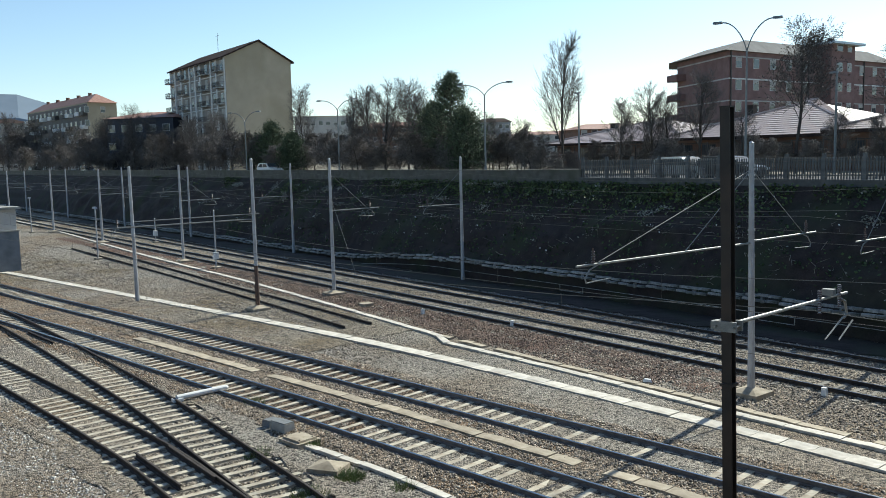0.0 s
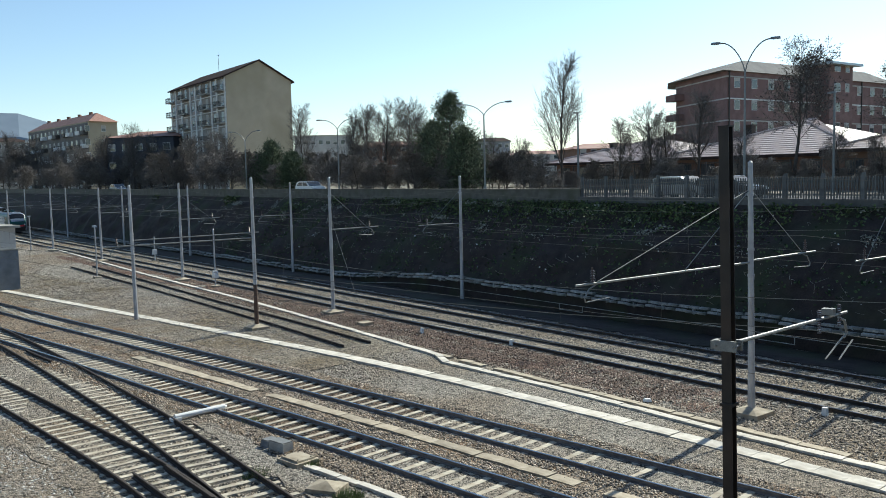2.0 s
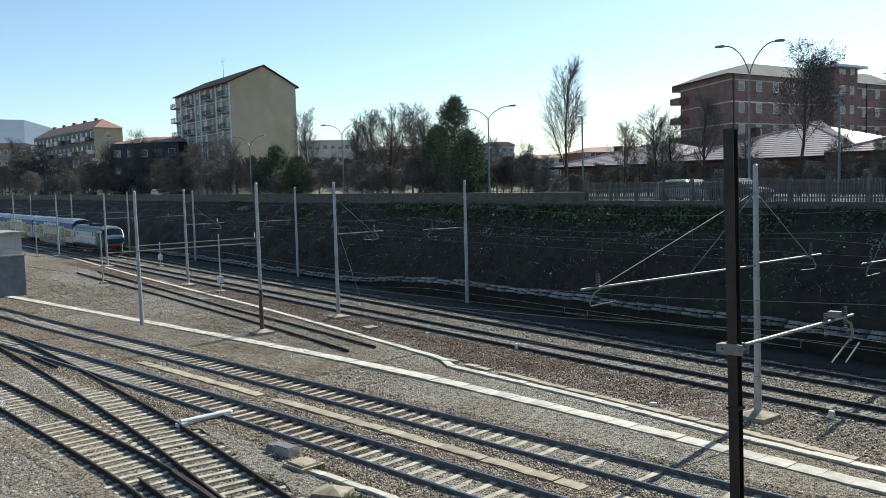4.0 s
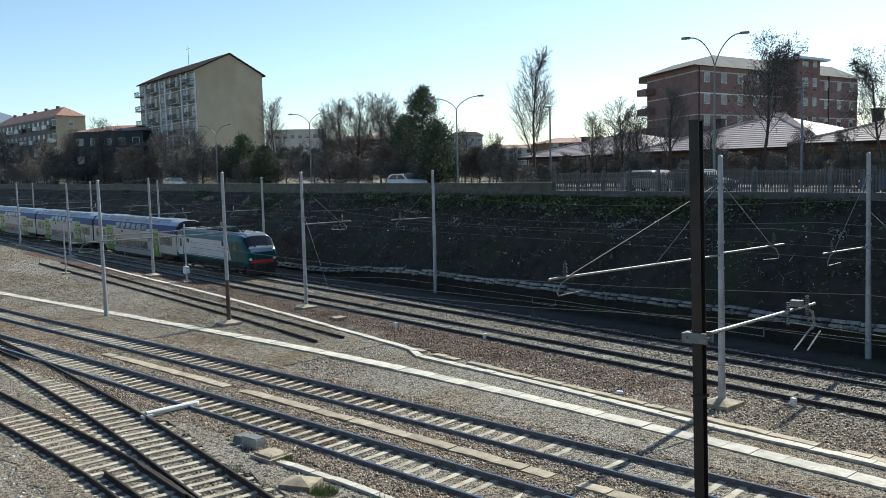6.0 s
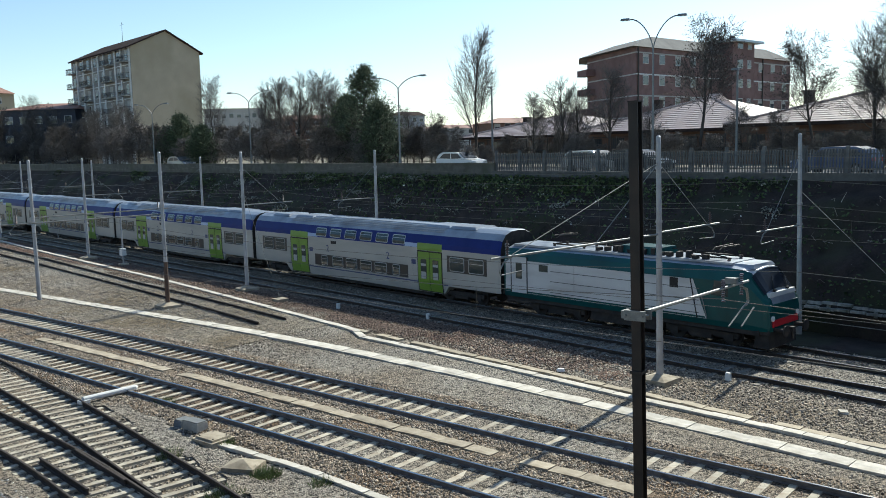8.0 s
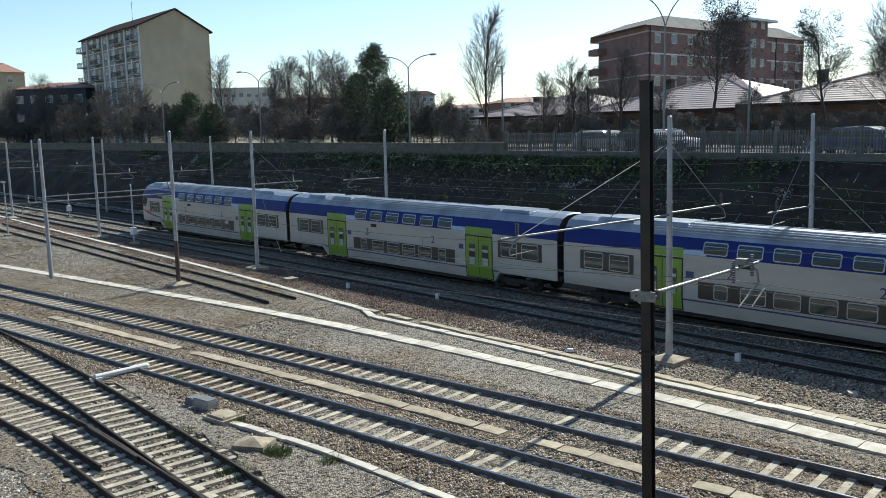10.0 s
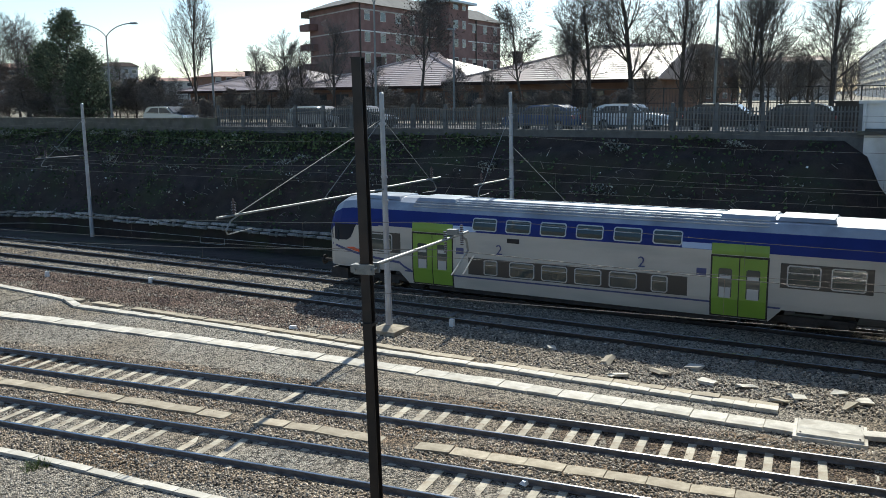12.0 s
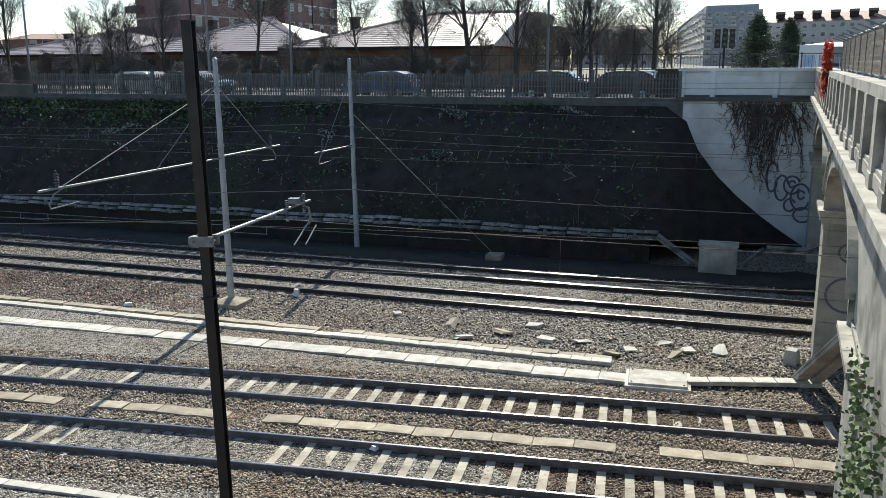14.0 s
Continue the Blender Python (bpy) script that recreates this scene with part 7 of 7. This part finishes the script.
park(car(CAR_SILVER, "silver car parked behind the fence"), 15.6, -12.9)
park(car(CAR_DARK, "dark car parked behind the fence"), 18.4, -13.0)
park(car(CAR_BLUE, "dark blue car parked behind the picket fence"), 30.0, -13.0, 180)
park(car(CAR_DARK, "dark car parked under the bare trees"), 41.5, -13.0)
park(car(CAR_DARK, "black car parked under the bare trees"), 45.2, -13.0, 180)
park(car(CAR_WHITE, "white car waiting at the street corner"), 53.0, -20.0, 90)
park(car(CAR_WHITE, "white car waiting beside the bridge end"), 55.0, -21.5, 80)
VAN = car(CAR_SILVER, "silver car driving along the street")
SALOON = car(CAR_WHITE, "white car driving along the street")


# ---------------------------------------------------------------- lineside things
def lineside_post(u, v, h, label, head):
    p = uv(u, v)
    t = empty("lineside_signal", pose(p.x, p.y, GROUND, 0, 0, LINE_YAW), label, "signal", "lineside posts")
    part("post", Geo().tube((0, 0, 0), (0, 0, h), 0.075, 0.06, 8), POLE_GREY, t)
    if head:
        part("lamp_head", Geo().box(-0.42, 0.2, -0.14, 0.14, h, h + 0.16, taper=0.03), POLE_GREY, t)
    else:
        part("control_box", Geo().box(-0.26, 0.26, -0.18, 0.18, 0.75, 1.3, taper=0.02), TRIM_WHITE, t)
        part("cap", Geo().tube((0, 0, h), (0, 0, h + 0.08), 0.075, 0.02, 8), POLE_GREY, t)
    part("footing", Geo().box(-0.3, 0.3, -0.3, 0.3, -0.1, 0.12), OLD_LID, t)
    return t


lineside_post(-47.5, 6.3, 4.65, "thin grey signal post with a white box at its foot", False)
lineside_post(-62.4, 11.3, 4.6, "thin grey lineside lamp post", True)
lineside_post(-101.5, 8.3, 4.4, "thin grey lineside lamp post", True)
lineside_post(-74.0, 0.5 + 1.4, 2.6, "short grey lineside post between the tracks", False)

for x, y in ((13.2, 29.6), (-1.2, 47.2), (3.4, 43.2)):
    p = Vector((x, y, 0))
    g = Geo().box(-0.1, 0.1, -0.08, 0.08, -0.35, 0.1, taper=0.015)
    thing("marker_stone", g, TRIM_WHITE, "small white marker stone beside the far track", "marker stone", pose(x, y, 0, 0, 0, LINE_YAW), "marker stones")

# disused rails that end in the gravel
t = empty("disused_siding", Matrix.Identity(4), "short disused siding of dark rusty rails", "railway track", kind="structure")
part("rail", rail_geo([p + Vector((0, 0, -0.04)) for p in poly([(-36, 89), (-27, 76.5), (-15.4, 60.2), (-9.5, 52.3), (-3.8, 44.4)])]), (RAIL_SIDE, RAIL_SIDE), t)
part("rail", rail_geo([p + Vector((0, 0, -0.04)) for p in poly([(-38, 88.5), (-28.6, 76.0), (-19, 63.0), (-11, 52.0), (-5.1, 43.6)])]), (RAIL_SIDE, RAIL_SIDE), t)

# check rails of the turnouts
t = empty("guard_rails", Matrix.Identity(4), "short guard rails of the turnout", "guard rail", kind="structure")
for a, b in (((-8.4, 25.4), (-6.3, 22.7)), ((-9.2, 24.85), (-7.1, 22.2)), ((-21.5, 44.1), (-18.9, 41.2))):
    part("guard_rail", rail_geo(straight(a, b, 0.7)), (RAIL_SIDE, RAIL_SIDE), t)


def cabin():
    t = empty("lineside_cabin", pose(-37.6, 70.9, GROUND, 0, 0, -42), "small grey lineside cabin covered in faded spray paint", "cabin")
    part("wall", Geo().box(-3.2, 1.6, -1.4, 2.2, -0.1, 3.3), CABIN, t)
    part("upper_wall", Geo().box(-3.1, 1.5, -1.3, 2.1, 3.4, 5.1), PALE_WALL, t)
    part("roof_slab", Geo().box(-3.4, 1.8, -1.6, 2.4, 5.1, 5.3).box(-3.3, 1.7, -1.5, 2.3, 3.3, 3.4), CONCRETE, t)
    part("door", Geo().box(-1.6, -0.6, -1.46, -1.4, 0.0, 2.1), POLE_DARK, t)
    part("spray_patch", Geo().box(-0.3, 1.4, -1.43, -1.4, 0.5, 2.6), GRAFFITI_PALE, t)
    part("spray_patch", Geo().tube((0.4, -1.45, 1.5), (0.4, -1.40, 1.5), 0.62, 0.62, 14), GRAFFITI_DARK, t)
    part("vent_pipe", Geo().tube((1.0, 0, 5.3), (1.0, 0, 5.9), 0.12, 0.12, 8).tube((1.0, 0, 5.9), (1.4, 0, 5.75), 0.12, 0.12, 8), CONCRETE, t)
    return t


cabin()


def pier_scrawl():
    g = Geo()
    for cx, cz, rx, rz in ((1.9, 1.9, 0.55, 0.5), (2.1, 3.15, 0.5, 0.32)):
        for k in range(20):
            a0, a1 = 2 * math.pi * k / 20, 2 * math.pi * (k + 1) / 20
            p, q = Vector((26.57, cx + rx * math.cos(a0), cz + rz * math.sin(a0))), Vector((26.57, cx + rx * math.cos(a1), cz + rz * math.sin(a1)))
            d = (q - p).normalized()
            s = Vector((0, -d.z, d.y)) * 0.035
            g.face([p - s, p + s, q + s, q - s])
    for k in range(6):
        g.face([(26.57, 1.75 + 0.13 * k, 3.0), (26.57, 1.79 + 0.13 * k, 3.0), (26.57, 1.85 + 0.13 * k, 3.3), (26.57, 1.81 + 0.13 * k, 3.3)])
    return thing("pier_scrawl", g, GRAFFITI_DARK, "dark looping spray-paint marks on the bridge pier", "graffiti", BRIDGE_M)


pier_scrawl()


# ---------------------------------------------------------------- plants and litter
def quads(name, n, place, size, material, label, category, seed, kindtag="stuff", flat=0.6):
    """n small four-sided leaves at the points that place(rng) gives."""
    rng = random.Random(seed)
    g = Geo()
    for _ in range(n):
        c = place(rng)
        d = Vector((rng.gauss(0, 1), rng.gauss(0, 1), rng.gauss(0, flat))).normalized() * size * rng.uniform(0.6, 1.3)
        s = d.orthogonal().normalized()
        s = (s + d.cross(s).normalized() * rng.uniform(-1, 1)).normalized() * d.length * 0.7
        g.face([c - d, c + s, c + d, c - s])
    return thing(name, g, material, label, category, kind=kindtag)


def slope_point(u, t, lift=0.12):
    w = 0.55 * noise.noise(Vector((u * 0.35, t * 3, 3))) + 0.28 * noise.noise(Vector((u * 1.3, t * 9, 7)))
    edge = min(t, 1 - t, 0.2) * 5
    b = (w + 0.35 * math.sin(t * math.pi)) * edge
    v = -4.0 * (1 - t) + -9.37 * t
    z = (wall_top(u) - 0.05) * (1 - t) + (STREET - 0.15) * t
    return uv(u, v + b * 0.75 + lift * 0.7, z + b * 0.6 + lift * 0.7)


def ivy_place(rng):
    while True:
        u, t = rng.uniform(-110, 14), 1 - abs(rng.gauss(0, 0.15))
        dense = noise.noise(Vector((u * 0.16, t * 2, 11))) + (0.35 if -48 < u < -6 else -0.1)
        if 0.3 < t < 0.995 and dense > rng.uniform(0.0, 0.4):
            return slope_point(u, t, rng.uniform(0.04, 0.32))


quads("ivy", 6500, ivy_place, 0.10, LEAF_IVY, "green ivy spilling over the top of the embankment", "ivy", 31)


def dark_ivy_place(rng):
    while True:
        u, t = rng.uniform(-70, 16), rng.random()
        if noise.noise(Vector((u * 0.3, t * 4, 2))) > rng.uniform(-0.35, 0.35):
            return slope_point(u, t * 0.98, rng.uniform(0.02, 0.22))


quads("bramble_leaves", 6000, dark_ivy_place, 0.09, LEAF_DARK, "dull dark bramble leaves over the slope", "bramble", 32)
g = Geo()
rng = random.Random(33)
for _ in range(560):
    u, t = rng.uniform(-80, 16), rng.random() ** 0.8
    p = slope_point(u, t * 0.97, 0.05)
    d = Vector((rng.gauss(0, 0.5), rng.gauss(0, 0.5), rng.gauss(0.3, 0.5)))
    q = p + d * rng.uniform(0.15, 0.5) + VD * 0.12
    r = q + Vector((rng.gauss(0, 0.2), rng.gauss(0, 0.2), rng.gauss(-0.1, 0.2)))
    g.tube(p, q, 0.012, 0.008, 3, caps=False).tube(q, r, 0.008, 0.005, 3, caps=False)
thing("dry_stalks", g, DRY, "pale dry stalks and bramble canes on the slope", "stalks", kind="stuff")


g = Geo()
rng = random.Random(36)
for _ in range(4200):
    a = rng.random()
    p = Vector((-62, 104, 0)).lerp(Vector((-6, 44, 0)), a ** 0.8) + VD * rng.gauss(0, 2.4)
    p.z = GROUND + 0.02
    d = Vector((rng.gauss(0, 1), rng.gauss(0, 1), abs(rng.gauss(0, 0.25)))).normalized() * rng.uniform(0.15, 0.7)
    g.tube(p, p + d, 0.012, 0.005, 3, caps=False)
thing("dry_brush", g, DRY, "flattened dry grass and cut brush on the scrub ground", "brush", kind="stuff")


def patch_place(rng):
    """Clumps that run along the upper slope."""
    while True:
        u, t = rng.uniform(-90, 15), 1 - abs(rng.gauss(0, 0.3))
        if 0.1 < t < 0.97 and noise.noise(Vector((u * 0.45, t * 9, 21))) > 0.34 + 0.2 * rng.random():
            return slope_point(u, t, rng.uniform(0.05, 0.3))


quads("withered_ivy", 4200, patch_place, 0.065, LEAF_WITHERED, "withered grey-green ivy clumps on the upper slope", "ivy", 37)


def litter_place(rng):
    return slope_point(rng.uniform(-60, 16), rng.random() * 0.9, 0.1)


quads("slope_litter", 90, litter_place, 0.06, SIGN_WHITE, "scraps of pale litter caught on the slope", "litter", 34)


def pier_ivy_place(rng):
    return br(rng.uniform(9.0, 12.4), rng.uniform(0.95, 1.2), 0.6 + 4.2 * rng.random())


quads("pier_ivy", 1300, pier_ivy_place, 0.05, GRASS, "bright green ivy climbing the near pier", "ivy", 35)


def tuft(x, y, n, r, seed, label="small green tuft of weeds in the gravel"):
    rng = random.Random(seed)
    g = Geo()
    for _ in range(n):
        a, d = rng.uniform(0, 2 * math.pi), rng.random() ** 0.7 * r
        p = Vector((d * math.cos(a), d * math.sin(a), -0.02))
        q = p + Vector((math.cos(a) * 0.12 * rng.random() + rng.gauss(0, 0.04), math.sin(a) * 0.12 * rng.random() + rng.gauss(0, 0.04), rng.uniform(0.08, 0.28)))
        s = (q - p).orthogonal().normalized() * 0.012
        g.face([p - s, p + s, q])
    return thing("weed_tuft", g, GRASS, label, "weed", pose(x, y, GROUND), "weed tufts")


for k, (x, y, n, r) in enumerate(((-2.7, 22.9, 420, 0.42), (-4.1, 25.6, 160, 0.22), (-6.9, 30.4, 120, 0.4), (15.2, 11.9, 300, 0.5), (14.7, 12.6, 160, 0.4), (-3.6, 21.6, 200, 0.5), (-1.2, 22.0, 120, 0.3), (-5.6, 24.8, 140, 0.4))):
    tuft(x, y, n, r, 50 + k)


def loose_stones(n, place, lo, hi, seed, label, material=STONE):
    """Many crushed stones, each an uneven octahedron."""
    rs = np.random.RandomState(seed)
    c = place(rs, n)
    n = len(c)
    size = lo + (hi - lo) * rs.rand(n) ** 2
    axes = rs.randn(n, 3, 3)
    q, _ = np.linalg.qr(axes)
    ext = size[:, None] * (0.55 + 0.6 * rs.rand(n, 3))
    a = q * ext[:, :, None]
    v = np.stack([c + a[:, 0], c - a[:, 0], c + a[:, 1], c - a[:, 1], c + a[:, 2], c - a[:, 2]], 1).reshape(-1, 3)
    tri = np.array([(0, 2, 4), (2, 1, 4), (1, 3, 4), (3, 0, 4), (2, 0, 5), (1, 2, 5), (3, 1, 5), (0, 3, 5)])
    f = (np.arange(n)[:, None, None] * 6 + tri[None]).reshape(-1)
    me = bpy.data.meshes.new("loose_stones")
    me.vertices.add(len(v))
    me.vertices.foreach_set("co", v.ravel())
    me.loops.add(len(f))
    me.loops.foreach_set("vertex_index", f)
    me.polygons.add(len(f) // 3)
    me.polygons.foreach_set("loop_start", np.arange(0, len(f), 3))
    me.materials.append(material)
    me.update()
    me.validate()
    ob = new("loose_stones", me)
    return tagged(ob, label, "gravel", kind="stuff")


def stone_place(u0, u1, v0, v1, z):
    def place(rs, n):
        u, v = u0 + (u1 - u0) * rs.rand(n), v0 + (v1 - v0) * rs.rand(n)
        o, ud, vd = np.array(O2), np.array(UD), np.array(VD)
        p = o + u[:, None] * ud + v[:, None] * vd
        p[:, 2] = z + 0.02 * rs.rand(n)
        o = (p[:, 0] + p[:, 1] - 30.1) * math.sqrt(0.5) - 0.35
        return p[(o > 1.2) | (o < -6.7)]
    return place


loose_stones(70000, stone_place(-22, 24, 10.6, 33, -0.225), 0.025, 0.065, 61, "loose grey crushed stone between the near tracks")
loose_stones(26000, stone_place(-24, 4, 27.5, 36, -0.2), 0.03, 0.07, 64, "loose pale crushed stone beyond the siding", PALE_STONE)
loose_stones(30000, stone_place(-60, -22, 9, 32, -0.215), 0.03, 0.07, 62, "loose grey crushed stone towards the turnout")
loose_stones(26000, stone_place(-40, 24, -1.0, 5.6, -0.195), 0.03, 0.07, 63, "loose crushed stone along the far tracks")
loose_stones(17000, stone_place(-44, -1, 5.4, 9.2, -0.19), 0.03, 0.075, 65, "loose rusty crushed stone beside the far tracks", RUST_STONE)
loose_stones(14000, stone_place(-8, 24, 5.4, 9.4, -0.205), 0.03, 0.075, 71, "loose grey-brown crushed stone beside the far tracks", WARM_STONE)


def near_place(a0, a1, o0, o1):
    """Points on the heaped ballast of the near pair of tracks."""
    os, zs = [p[0] for p in NEAR_SECTION][::-1], [p[1] for p in NEAR_SECTION][::-1]

    def place(rs, n):
        a, o = a0 + (a1 - a0) * rs.rand(n) ** 0.8, o0 + (o1 - o0) * rs.rand(n)
        c = np.array([near_off(x) for x in a])
        h = math.sqrt(0.5)
        return np.stack([(a + c + o) * h + 15.05, (c + o - a) * h + 15.05, np.interp(o, os, zs) - 0.005 + 0.02 * rs.rand(n)], 1)
    return place


loose_stones(10000, near_place(-48, 14, -3.7, -2.98), 0.025, 0.06, 66, "warm brown crushed stone before the trough", WARM_STONE)
loose_stones(12000, near_place(-48, 14, -2.42, -1.6), 0.025, 0.06, 72, "warm brown crushed stone beyond the trough", WARM_STONE)
loose_stones(1500, near_place(-48, 14, -2.98, -2.42), 0.02, 0.045, 73, "scattered stones on the weathered trough lids", WARM_STONE)
loose_stones(14000, near_place(-48, 14, 0.1, 1.3), 0.025, 0.06, 67, "warm crushed stone heaped beside the main track", WARM_STONE)
loose_stones(15000, near_place(-45, 14, -6.8, -5.4), 0.025, 0.06, 68, "brown crushed stone heaped beside the near track", WARM_STONE)
loose_stones(9000, near_place(-40, 14, -1.42, -0.08), 0.022, 0.045, 69, "dark brown stone between the rails of the main track", RUST_STONE)
loose_stones(9000, near_place(-40, 14, -5.24, -3.9), 0.022, 0.045, 70, "dark brown stone between the rails of the near track", RUST_STONE)

# broken slabs and rubble near the hatch
rng = random.Random(71)
for k, (u, v) in enumerate(((12.5, 7.9), (14.0, 8.3), (15.1, 8.1), (15.9, 7.6), (16.6, 8.4), (13.3, 6.9), (10.5, 7.6), (17.6, 7.5), (18.3, 8.0), (17.9, 8.6), (8.4, 7.0), (11.4, 8.8), (16.1, 9.0), (19.2, 7.8))):
    g = Geo().box(-0.24, 0.24, -0.15, 0.15, -0.045, 0.03, taper=0.03)
    g.v = [(x + rng.gauss(0, 0.06), y + rng.gauss(0, 0.06), z + rng.gauss(0, 0.012)) for x, y, z in g.v]
    s = rng.uniform(0.6, 1.4)
    p = uv(u, v)
    ob = thing("rubble_slab", g, LID if k % 3 else OLD_LID, "broken piece of pale concrete lying on the gravel", "rubble", pose(p.x, p.y, -0.13, rng.uniform(-14, 14), rng.uniform(-14, 14), rng.uniform(0, 360)) @ Matrix.Scale(s, 4), "rubble pieces")
for k, (x, y, s) in enumerate(((7.55, 31.85, 0.16), (9.0, 16.2, 0.14))):
    g = Geo().box(-1, 1, -0.6, 0.6, -0.1, 0.5, taper=0.3)
    thing("paper_scrap", g, SIGN_WHITE, "crumpled white paper scrap on the gravel", "litter", pose(x, y, -0.12, 8, 5, 30 * k) @ Matrix.Scale(s, 4), "paper scraps")

picket_fence()


def car_rows(stops, v):
    """Street positions from (seconds, direction) stops, carried on at even speed to the clip's ends."""
    us = [(t, u_of(az, v)) for t, az in stops]
    (t0, a), (t1, b) = us[0], us[-1]
    k = (b - a) / (t1 - t0)
    us = [(0.0, a - k * t0)] + us
    if t1 < 14.0:
        us.append((14.0, b + k * (14.0 - t1)))
    return [(t, pose(*uv(u, v, STREET + 0.015), 0, 0, LINE_YAW)) for t, u in us]


def street_traffic():
    walk(VAN, car_rows([(10.5, -2.0), (11.0, 0.6), (12.5, 9.4), (14.0, 18.8)], -16.0))
    walk(SALOON, car_rows([(10.3, 22.0), (11.0, 28.4), (12.5, 38.6), (14.0, 48.0)], -16.0))


def motions():
    def rows(back):
        return [(t, pose(*uv(u - back, 0.75), 0, 0, LINE_YAW)) for t, u in FRONT]
    walk(LOCO, rows(7.5))
    for k, c in enumerate(COACHES):
        walk(c, rows(14.85 + 11.85 + 24.1 * k))
    street_traffic()


motions()
